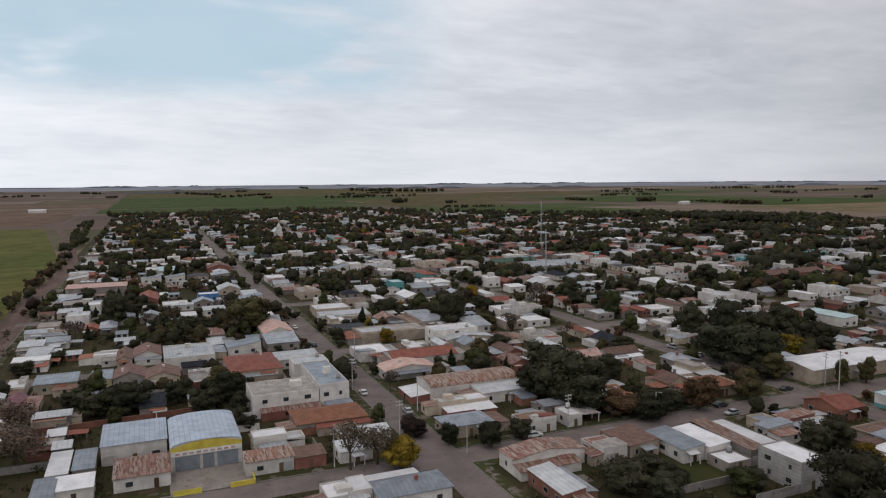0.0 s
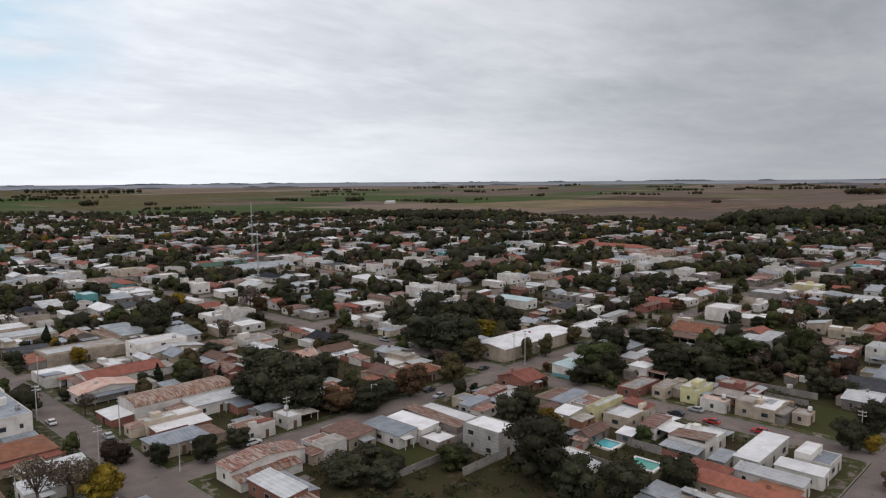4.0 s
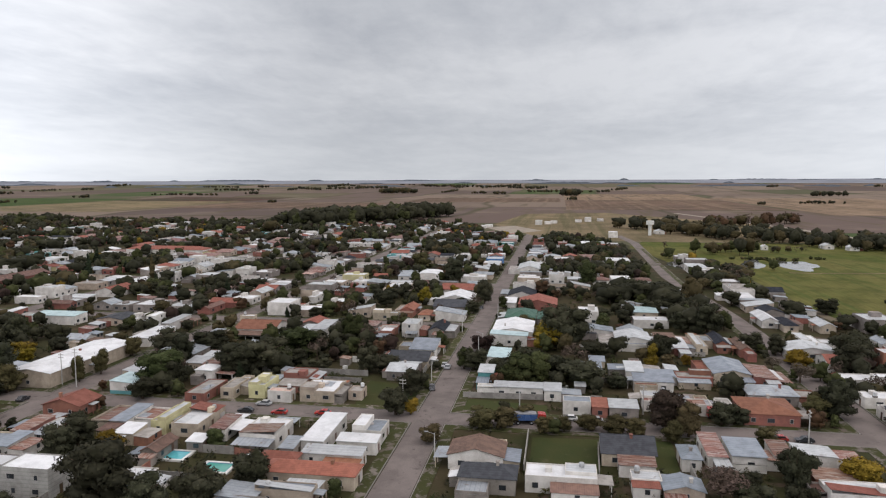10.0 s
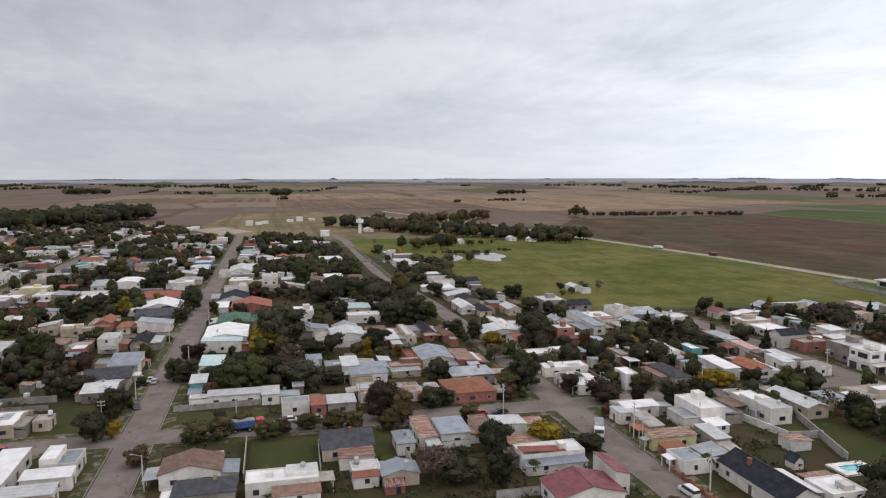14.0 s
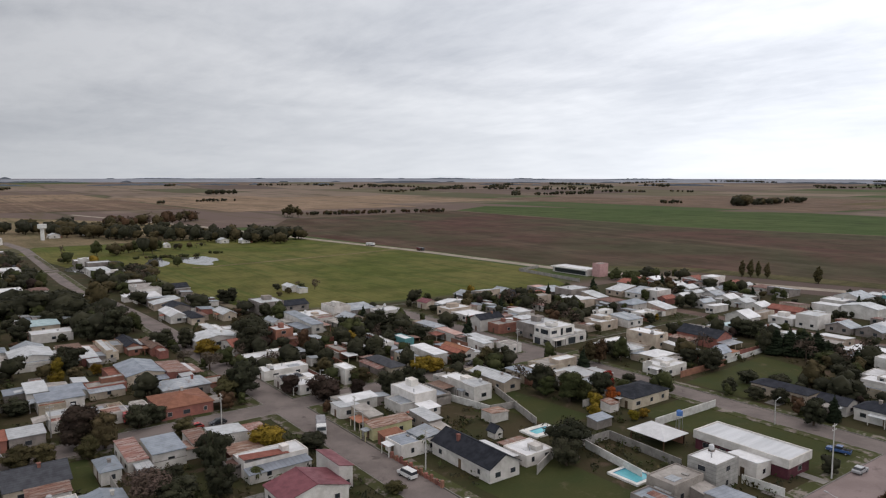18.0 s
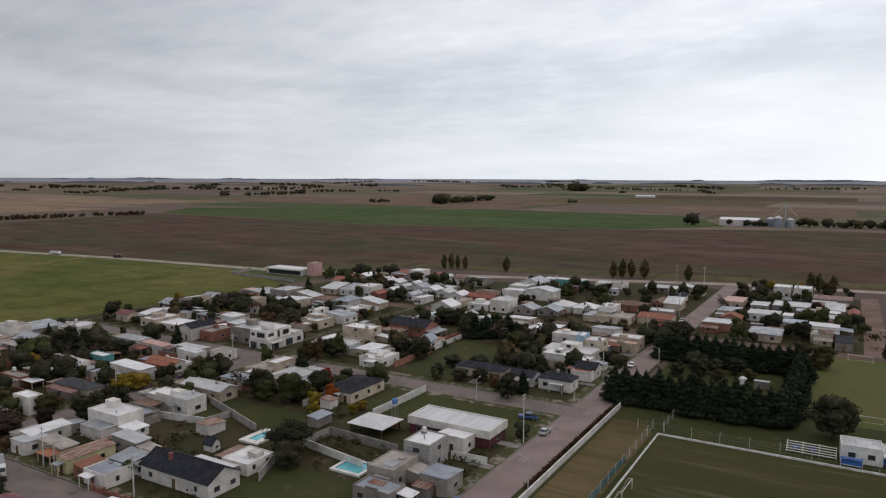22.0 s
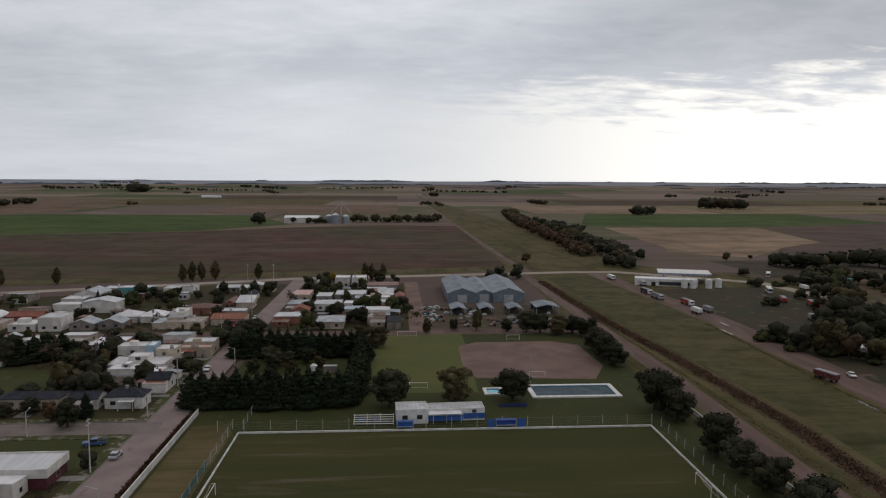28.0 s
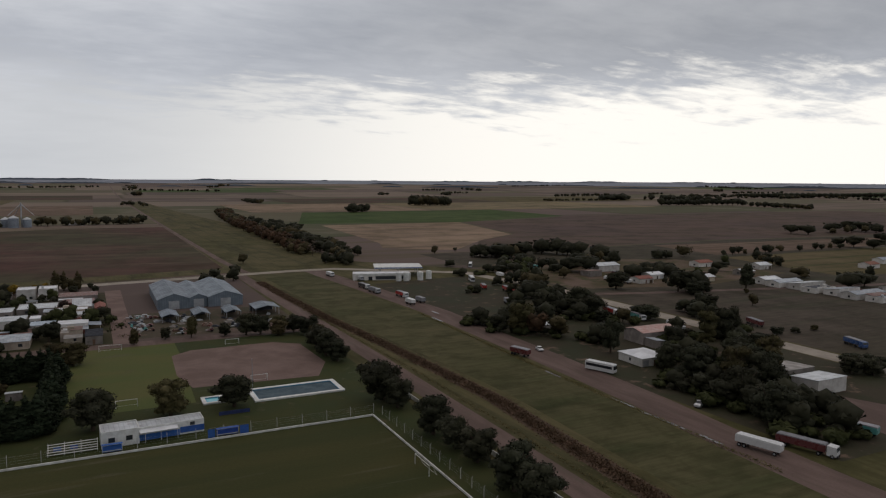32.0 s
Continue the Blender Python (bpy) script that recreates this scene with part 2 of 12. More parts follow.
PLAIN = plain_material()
LAWN = material("mown_lawn", (0.034, 0.043, 0.014), (0.048, 0.051, 0.019), 0.09, 2.0, rough=0.95, bump=0.3, rand=0.1, third=(0.080, 0.068, 0.038), third_at=(0.56, 0.74))
PITCH = material("football_turf", (0.034, 0.039, 0.012), (0.054, 0.051, 0.019), 0.045, 1.5, rough=0.95, bump=0.3, rand=0, streak=(0.16, 1.3, 1.0), third=(0.084, 0.074, 0.046), third_at=(0.54, 0.71))
ASPHALT = material("worn_street_concrete", (0.178, 0.152, 0.141), (0.136, 0.117, 0.109), 0.12, 3.0, rough=0.9, bump=0.2, rand=0, third=(0.096, 0.082, 0.074), third_at=(0.58, 0.7))
AVENUE_CONCRETE = material("pinkish_street_concrete", (0.232, 0.186, 0.177), (0.192, 0.154, 0.146), 0.10, 3.0, rough=0.9, bump=0.2, rand=0, third=(0.150, 0.120, 0.113), third_at=(0.58, 0.72))
DIRT = material("reddish_dirt_road", (0.138, 0.096, 0.081), (0.099, 0.070, 0.059), 0.12, 2.0, rough=0.95, bump=0.4, rand=0, streak=(1.4, 0.25, 1.0), third=(0.104, 0.080, 0.064))
ROUTE = material("paved_route", (0.300, 0.262, 0.215), (0.235, 0.205, 0.168), 0.08, 2.0, rough=0.9, rand=0)
PAVING = material("pavement_slabs", (0.180, 0.158, 0.140), (0.110, 0.092, 0.076), 0.14, 3.0, rough=0.9, rand=0.15, third=(0.046, 0.050, 0.019), third_at=(0.40, 0.50))
KERB = material("kerb_concrete", (0.192, 0.181, 0.165), (0.149, 0.139, 0.127), 0.5, rand=0.1)
BARK = material("bark", (0.085, 0.062, 0.045), (0.055, 0.042, 0.032), 2.0, 12.0, rough=0.95)
GLASS = material("window_glass", (0.025, 0.030, 0.036), (0.035, 0.040, 0.045), 1.0, rough=0.18, bump=0, rand=0.3)
FRAME = material("window_frame_paint", (0.34, 0.32, 0.30), rough=0.5, rand=0.5)
DARKWOOD = material("dark_door_wood", (0.10, 0.058, 0.035), rough=0.6, rand=0.4)
METAL = material("painted_metal", (0.40, 0.41, 0.42), rough=0.5, metal=0.4)
WHITE_PAINT = material("white_line_paint", (0.66, 0.66, 0.63), (0.52, 0.52, 0.49), 0.7, rand=0)
POST = material("concrete_post", (0.45, 0.44, 0.42), rough=0.85)
TANK = material("water_tank_plastic", (0.48, 0.49, 0.50), (0.40, 0.40, 0.40), 1.0, rough=0.5, rand=0.35)
YARDWALL = material("yard_wall_render", (0.288, 0.272, 0.248), (0.200, 0.188, 0.172), 0.4, third=(0.112, 0.104, 0.092), third_at=(0.55, 0.75), rand=0.2)
BLUEPAINT = material("club_blue_paint", (0.035, 0.10, 0.36), (0.03, 0.085, 0.30), 0.6)
TYRE = material("tyre_rubber", (0.02, 0.02, 0.021), rough=0.9, rand=0)
REED = material("ditch_reeds", (0.085, 0.058, 0.040), (0.062, 0.043, 0.030), 0.3, 2.0, rough=0.95, bump=0.6, rand=0)


def leaf_material(name, a, b, rand=0.25):
    m = bpy.data.materials.new(name)
    m.use_nodes = True
    k = Nodes(m.node_tree)
    out, p = k.add("ShaderNodeOutputMaterial"), k.add("ShaderNodeBsdfPrincipled")
    k.link(p.outputs[0], out.inputs[0])
    g = k.add("ShaderNodeNewGeometry")
    col = k.mix(g.outputs["Random Per Island"], a, b)
    col = k.mix(k.ramp(k.noise(g.outputs["Position"], 0.35, 3.0), 0.35, 0.65), col, k.mix(1.0, col, (0.6, 0.62, 0.55), "MULTIPLY"))
    hsv = k.add("ShaderNodeHueSaturation")
    r = k.add("ShaderNodeObjectInfo").outputs["Random"]
    k.put(hsv.inputs["Value"], k.ramp(r, 0.0, 1.0, 1.0 - rand, 1.0 + rand))
    k.put(hsv.inputs["Hue"], k.math("ADD", 0.5, k.math("MULTIPLY", k.math("SUBTRACT", k.math("FRACT", k.math("MULTIPLY", r, 5.7)), 0.5), rand * 0.16)))
    k.link(col, hsv.inputs["Color"])
    k.link(hsv.outputs[0], p.inputs["Base Color"])
    p.inputs["Roughness"].default_value = 0.8
    p.inputs["Specular IOR Level"].default_value = 0.06
    return m


LEAVES = {
    "dark": leaf_material("dark_evergreen_leaves", (0.031, 0.032, 0.021), (0.049, 0.049, 0.030)),
    "green": leaf_material("green_leaves", (0.040, 0.047, 0.020), (0.064, 0.071, 0.029)),
    "olive": leaf_material("olive_leaves", (0.056, 0.049, 0.024), (0.088, 0.072, 0.036)),
    "yellow": leaf_material("autumn_yellow_leaves", (0.136, 0.096, 0.014), (0.216, 0.152, 0.024)),
    "rust": leaf_material("autumn_rust_leaves", (0.060, 0.040, 0.024), (0.098, 0.060, 0.034)),
    "red": leaf_material("red_autumn_leaves", (0.240, 0.036, 0.014), (0.336, 0.072, 0.024)),
    "plum": leaf_material("purple_plum_leaves", (0.030, 0.022, 0.018), (0.048, 0.032, 0.026)),
    "cypress": leaf_material("cypress_foliage", (0.014, 0.021, 0.012), (0.025, 0.033, 0.018), 0.15),
    "twig": leaf_material("bare_twigs", (0.088, 0.068, 0.052), (0.132, 0.100, 0.080)),
}


# ---- mesh helpers ----
class Geo:
    """Collects faces for one mesh."""

    def __init__(self):
        self.v, self.f, self.mi, self.cur = [], [], [], 0

    def face(self, pts):
        n = len(self.v)
        self.v += [tuple(p) for p in pts]
        self.f.append(tuple(range(n, n + len(pts))))
        self.mi.append(self.cur)
        return self

    def box(self, x0, y0, z0, x1, y1, z1):
        n = len(self.v)
        self.v += [(x0, y0, z0), (x1, y0, z0), (x1, y1, z0), (x0, y1, z0), (x0, y0, z1), (x1, y0, z1), (x1, y1, z1), (x0, y1, z1)]
        for q in ((3, 2, 1, 0), (4, 5, 6, 7), (0, 1, 5, 4), (1, 2, 6, 5), (2, 3, 7, 6), (3, 0, 4, 7)):
            self.f.append(tuple(n + i for i in q))
            self.mi.append(self.cur)
        return self

    def slab(self, top, thick):
        """A sheet of that thickness under the ring of points top (counter-clockwise from above)."""
        low = [(x, y, z - thick) for x, y, z in top]
        self.face(top)
        self.face(low[::-1])
        for i in range(len(top)):
            j = (i + 1) % len(top)
            self.face([low[i], low[j], top[j], top[i]])
        return self

    def tube(self, a, b, r0, r1, n=6):
        a, b = Vector(a), Vector(b)
        q = (b - a).to_track_quat("Z", "Y")
        s = len(self.v)
        for p, r in ((a, r0), (b, r1)):
            for i in range(n):
                self.v.append(tuple(p + q @ Vector((r * math.cos(2 * math.pi * i / n), r * math.sin(2 * math.pi * i / n), 0))))
        for i in range(n):
            j = (i + 1) % n
            self.f.append((s + i, s + j, s + n + j, s + n + i))
            self.mi.append(self.cur)
        self.f += [tuple(s + n + i for i in range(n)), tuple(s + i for i in reversed(range(n)))]
        self.mi += [self.cur, self.cur]
        return self

    def mesh(self, name, *mats):
        me = bpy.data.meshes.new(name)
        index, verts, where = {}, [], []
        for p in self.v:
            key = (round(p[0], 3), round(p[1], 3), round(p[2], 3))
            if key not in index:
                index[key] = len(verts)
                verts.append(p)
            where.append(index[key])
        me.from_pydata(verts, [], [[where[i] for i in f] for f in self.f])
        for m in mats:
            me.materials.append(m)
        if len(mats) > 1:
            me.polygons.foreach_set("material_index", self.mi)
        me.update()
        return me


def part(name, geo, mat, parent=None, label=""):
    ob = new(name, geo.mesh(name, *(mat if isinstance(mat, tuple) else (mat,))))
    ob.parent = parent
    if label:
        ob["label"] = label
    return ob


def setting(name, geo, mat, label, category):
    return tagged(part(name, geo, mat), label, category, kind="structure")


def inside(x, y, poly):
    c = False
    for (ax, ay), (bx, by) in zip(poly, poly[1:] + poly[:1]):
        if (ay > y) != (by > y) and x < (bx - ax) * (y - ay) / (by - ay) + ax:
            c = not c
    return c


def rise(x, y):
    """The plain swells a little far out, up to the horizon."""
    r = math.hypot(x, y)
    return 0.0 if r < 2000 else 46.0 * ((min(r, 4950) - 2000) / 2900) ** 2


# ---- ground ----
def build_ground():
    g = Geo()
    rings = [0, 60, 140, 260, 450, 800, 1300, 2000, 2300, 2600, 2900, 3200, 3500, 3800, 4100, 4400, 4700, 4950]
    n = 96
    for r in rings[1:]:
        for i in range(n):
            a = 2 * math.pi * i / n
            x, y = r * math.sin(a), r * math.cos(a)
            g.v.append((x, y, rise(x, y)))
    g.v.append((0, 0, 0))
    c = len(g.v) - 1
    for i in range(n):
        j = (i + 1) % n
        g.f.append((c, j, i))
        for k in range(len(rings) - 2):
            g.f.append((k * n + i, k * n + j, (k + 1) * n + j, (k + 1) * n + i))
    g.mi = [0] * len(g.f)
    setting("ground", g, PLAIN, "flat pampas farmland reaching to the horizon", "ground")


build_ground()


# pale blue base colours: the haze of distance is painted into them
HAZED_LAND = material("hazed_land", (0.215, 0.228, 0.258), (0.165, 0.178, 0.205), 0.004, 0.02, rough=1.0, bump=0, rand=0, spec=0.0)
HAZED_WOODS = material("distant_woods", (0.125, 0.145, 0.172), (0.150, 0.168, 0.195), 0.01, 0.05, rough=1.0, bump=0, rand=0, spec=0.0)


def build_backdrop():
    """The last strip of land and its tree lines, where the plain meets the sky; haze painted in."""
    rng = random.Random(17)
    land, woods = Geo(), Geo()
    n = 720
    swell = [2.2 * math.sin(i * 0.031) + 1.6 * math.sin(i * 0.083 + 1.0) for i in range(n)]
    rings = ((4350, 0.4), (4650, 1.0), (4940, 2.0), (5000, 3.0), (5040, -60.0))
    for r, up in rings:
        for i in range(n):
            a = 2 * math.pi * i / n
            x, y = r * math.sin(a), r * math.cos(a)
            lift = up + (max(swell[i], -2.0) if r > 4900 else 0.0)
            land.v.append((x, y, rise(x, y) + lift))
    for k in range(len(rings) - 1):
        for i in range(n):
            j = (i + 1) % n
            land.f.append((k * n + i, k * n + j, (k + 1) * n + j, (k + 1) * n + i))
    land.mi = [0] * len(land.f)
    setting("backdrop", land, HAZED_LAND, "farmland on the horizon with haze in its colour", "horizon")
    for r, count, tall in ((3950, 46, 9.0), (4400, 80, 10.0), (4960, 120, 10.0)):
        for _ in range(count):
            a, size = rng.uniform(0, 2 * math.pi), rng.choice((60, 120, 200, 420))
            steps = max(4, int(size / 14))
            rr = r + rng.uniform(-150, 0)
            h = tall * rng.uniform(0.6, 1.2)
            tops = []
            for q in range(steps + 1):
                b = a + (q - steps / 2) * size / steps / rr
                x, y = rr * math.sin(b), rr * math.cos(b)
                edge = min(1.0, 0.25 + 2.2 * min(q, steps - q) / steps)
                tops.append((x, y, rise(x, y), h * edge * rng.uniform(0.7, 1.1)))
            for p, q in zip(tops, tops[1:]):
                for u, v in ((1.0, 1.0), (1.006, 1.006)):
                    woods.face([(p[0] * u, p[1] * u, p[2] - 2), (q[0] * v, q[1] * v, q[2] - 2), (q[0] * v, q[1] * v, q[2] + q[3]), (p[0] * u, p[1] * u, p[2] + p[3])])
                woods.face([(p[0], p[1], p[2] + p[3]), (q[0], q[1], q[2] + q[3]), (q[0] * 1.006, q[1] * 1.006, q[2] + q[3]), (p[0] * 1.006, p[1] * 1.006, p[2] + p[3])])
    tagged(part("distant_woods", woods, HAZED_WOODS), "lines of trees far out on the horizon, haze in their blue colour", "trees", kind="stuff")


build_backdrop()


def patch(name, ring, z, mat, label, category, steps=1):
    """A sheet laid on the ground; four corners are divided so that it follows the swell."""
    g = Geo()
    if steps == 1:
        g.face([(x, y, z) for x, y in ring])
    else:
        a, b, c, d = [Vector(p) for p in ring]
        for i in range(steps + 1):
            for j in range(steps + 1):
                p = (a.lerp(b, i / steps)).lerp(d.lerp(c, i / steps), j / steps)
                g.v.append((p.x, p.y, rise(p.x, p.y) + z))
        w = steps + 1
        g.f = [(i * w + j, (i + 1) * w + j, (i + 1) * w + j + 1, i * w + j + 1) for i in range(steps) for j in range(steps)]
        g.mi = [0] * len(g.f)
    ob = setting(name, g, mat, label, category)
    me = ob.data
    if me.polygons[0].normal.z < 0:
        me.flip_normals()
    return ob


TOWN = [(-60, 120), (-60, 1650), (170, 1690), (400, 1540), (560, 1280), (690, 1080), (850, 960), (1060, 820), (940, 640), (930, 300), (970, 140),
        (810, 90), (740, 20), (690, -60), (490, -110), (385, -112), (330, -118), (303, -150), (297, -190), (290, -240), (275, -290), (275, -330),
        (258, -372), (180, -385), (100, -425), (40, -425), (-5, -425), (-12, -290), (55, -285), (55, -100), (-60, -100)]
patch("town_ground", TOWN, 0.01, GRASS, "mixed grass and bare earth under the town", "ground")

U_STREETS = [-57.0, 60.5, 178.0, 295.5, 413.0, 530.5, 648.0, 765.5, 883.0]
V_STREETS = [-287.0, -178.0, -78.0, 33.0, 144.0, 255.0, 366.0, 477.0, 588.0, 699.0, 810.0, 921.0, 1032.0, 1143.0, 1254.0, 1365.0, 1476.0]
HALF = 4.4


def road(name, pts, half, z, mat, label, category="road"):
    """A strip along the line pts."""
    g = Geo()
    line = [Vector(p) for p in pts]
    left, right = [], []
    for i, p in enumerate(line):
        d = (line[min(i + 1, len(line) - 1)] - line[max(i - 1, 0)]).normalized()
        n = Vector((-d.y, d.x)) * half
        zz = rise(p.x, p.y) + z
        left.append((p.x + n.x, p.y + n.y, zz))
        right.append((p.x - n.x, p.y - n.y, zz))
    for i in range(len(line) - 1):
        g.face([right[i], right[i + 1], left[i + 1], left[i]])
    return setting(name, g, mat, label, category)


# streets: how far each one runs
U_RUN = [(120, 640), (-97, 1640), (-182, 1540), (33, 1540), (33, 1480), (-60, 1290), (-60, 1100), (33, 960), (144, 820)]
V_RUN = [(-84, 270), (60.5, 290), (60.5, 300), (60.5, 800), (-57, 960), (-57, 935), (-57, 935), (-57, 935), (-57, 935), (-57, 935), (-57, 1030),
         (-57, 880), (-57, 740), (-57, 660), (-57, 580), (-57, 530), (-57, 430)]
for i, (u, (a, b)) in enumerate(zip(U_STREETS, U_RUN)):
    road("avenue_%d" % (i + 1), [(u, a), (u, b)], HALF if u != -57 else 6.0, 0.03, ASPHALT if u != -57 else DIRT, "worn grey town street with stains")
road("avenue_south", [(60.5, -452), (60.5, -97)], HALF, 0.03, AVENUE_CONCRETE, "pale pinkish concrete street with worn joints")
for i, (v, (a, b)) in enumerate(zip(V_STREETS, V_RUN)):
    road("cross_street_%d" % (i + 1), [(a, v), (b, v)], HALF - 0.2, 0.034, ASPHALT if v > -280 else DIRT, "worn grey town street with stains")


def ring_geo(a0, b0, a1, b1, wide, z0, z1):
    """A rectangular ring, one connected mesh."""
    g = Geo()
    o = [(a0, b0), (a1, b0), (a1, b1), (a0, b1)]
    i = [(a0 + wide, b0 + wide), (a1 - wide, b0 + wide), (a1 - wide, b1 - wide), (a0 + wide, b1 - wide)]
    for k in range(4):
        j = (k + 1) % 4
        g.face([(*o[k], z1), (*o[j], z1), (*i[j], z1), (*i[k], z1)])
        g.face([(*o[k], z0), (*o[j], z0), (*o[j], z1), (*o[k], z1)])
        g.face([(*i[j], z0), (*i[k], z0), (*i[k], z1), (*i[j], z1)])
    return g


PAVED = 0


def pave_block(u0, v0, u1, v1):
    """Kerb and pavement round one block."""
    global PAVED
    PAVED += 1
    e = HALF
    setting("kerb_%d" % PAVED, ring_geo(u0 + e, v0 + e, u1 - e, v1 - e, 0.22, 0.0, 0.16), KERB, "worn concrete kerb along the street", "kerb")
    setting("pavement_%d" % PAVED, ring_geo(u0 + e + 0.22, v0 + e + 0.22, u1 - e - 0.22, v1 - e - 0.22, 2.9, 0.0, 0.14), PAVING, "pavement of slabs with grassy verges", "pavement")


# ---- houses ----
HR = random.Random(11)
WALL_NAME = {"white": "white", "cream": "cream", "grey": "grey-rendered", "brick": "red brick", "yellow": "yellow", "pale_yellow": "pale yellow", "pink": "pink",
             "blue": "blue", "turquoise": "turquoise", "maroon": "maroon", "orange": "orange", "green": "green", "concrete": "bare concrete"}
ROOF_NAME = {"paleblue": "pale blue sheet", "aqua": "pale aqua sheet", "white": "white-coated", "grey": "grey zinc", "bluegrey": "blue-grey sheet", "lightgrey": "pale galvanised", "rust": "rusted sheet", "tile": "red clay tile",
             "brown": "brown tile", "maroon": "maroon sheet", "slate": "dark slate-grey", "darkgrey": "dark grey sheet", "dirty": "stained concrete", "green": "dark green sheet", "pink": "faded red"}


def roof_geo(kind, w, d, h, rise_by, along):
    """Wall and roof of a house w by d round the origin, with walls h high. along: the ridge runs along 'x' or 'y'."""
    wall, roof = Geo(), Geo()
    x, y, o, t = w / 2, d / 2, 0.35, 0.12
    if kind == "flat":
        e = 0.18
        wall.box(-x, -y, 0, x, -y + e, h).box(-x, y - e, 0, x, y, h).box(-x, -y + e, 0, -x + e, y - e, h).box(x - e, -y + e, 0, x, y - e, h)
        roof.slab([(-x + e, -y + e, h - 0.3), (x - e, -y + e, h - 0.24), (x - e, y - e, h - 0.24), (-x + e, y - e, h - 0.3)], 0.2)
        return wall, roof
    if along == "y":
        fx = lambda a, b, z: (b, -a, z)
        x, y = y, x
    else:
        fx = lambda a, b, z: (a, b, z)
    F = lambda pts: [fx(*p) for p in pts]
    top = h + rise_by
    if kind == "mono":
        wall.face(F([(-x, -y, 0), (x, -y, 0), (x, -y, h), (-x, -y, h)])).face(F([(x, y, 0), (-x, y, 0), (-x, y, top), (x, y, top)]))
        wall.face(F([(x, -y, 0), (x, y, 0), (x, y, top), (x, -y, h)])).face(F([(-x, y, 0), (-x, -y, 0), (-x, -y, h), (-x, y, top)]))
        s = rise_by / (2 * y) * o
        roof.slab(F([(-x - 0.2, -y - o, h - s + t), (x + 0.2, -y - o, h - s + t), (x + 0.2, y + 0.1, top + t), (-x - 0.2, y + 0.1, top + t)]), t)
    elif kind == "gable":
        wall.face(F([(-x, -y, 0), (x, -y, 0), (x, -y, h), (-x, -y, h)])).face(F([(x, y, 0), (-x, y, 0), (-x, y, h), (x, y, h)]))
        wall.face(F([(x, -y, 0), (x, y, 0), (x, y, h), (x, 0, top), (x, -y, h)])).face(F([(-x, y, 0), (-x, -y, 0), (-x, -y, h), (-x, 0, top), (-x, y, h)]))
        s = rise_by / y * o
        roof.slab(F([(-x - o, -y - o, h - s + t), (x + o, -y - o, h - s + t), (x + o, 0, top + t), (-x - o, 0, top + t)]), t)
        roof.slab(F([(x + o, y + o, h - s + t), (-x - o, y + o, h - s + t), (-x - o, 0, top + t), (x + o, 0, top + t)]), t)
        roof.box(*[min(a, b) for a, b in zip(fx(-x - o, -0.12, top + t - 0.06), fx(x + o, 0.12, top + t + 0.05))], *[max(a, b) for a, b in zip(fx(-x - o, -0.12, top + t - 0.06), fx(x + o, 0.12, top + t + 0.05))])
    elif kind == "hip":
        wall.face(F([(-x, -y, 0), (x, -y, 0), (x, -y, h), (-x, -y, h)])).face(F([(x, y, 0), (-x, y, 0), (-x, y, h), (x, y, h)]))
        wall.face(F([(x, -y, 0), (x, y, 0), (x, y, h), (x, -y, h)])).face(F([(-x, y, 0), (-x, -y, 0), (-x, -y, h), (-x, y, h)]))
        xo, yo, q = x + o, y + o, max(x - y, 0.0)
        roof.slab(F([(-xo, -yo, h), (xo, -yo, h), (q, 0, top), (-q, 0, top)] if q else [(-xo, -yo, h), (xo, -yo, h), (0, 0, top)]), t)
        roof.slab(F([(xo, yo, h), (-xo, yo, h), (-q, 0, top), (q, 0, top)] if q else [(xo, yo, h), (-xo, yo, h), (0, 0, top)]), t)
        roof.slab(F([(xo, -yo, h), (xo, yo, h), (q, 0, top)]), t)
        roof.slab(F([(-xo, yo, h), (-xo, -yo, h), (-q, 0, top)]), t)
    else:  # barrel
        n = 8
        arc = [(y * math.cos(math.pi * i / n), h + rise_by * math.sin(math.pi * i / n)) for i in range(n + 1)]
        wall.face(F([(-x, -y, 0), (x, -y, 0), (x, -y, h), (-x, -y, h)])).face(F([(x, y, 0), (-x, y, 0), (-x, y, h), (x, y, h)]))
        wall.face(F([(x, -y, 0), (x, y, 0)] + [(x, b, z) for b, z in arc])).face(F([(-x, y, 0), (-x, -y, 0)] + [(-x, b, z) for b, z in arc[::-1]]))
        for (b0, z0), (b1, z1) in zip(arc, arc[1:]):
            roof.slab(F([(-x - 0.15, b0, z0 + t), (x + 0.15, b0, z0 + t), (x + 0.15, b1, z1 + t), (-x - 0.15, b1, z1 + t)]), t)
    return wall, roof


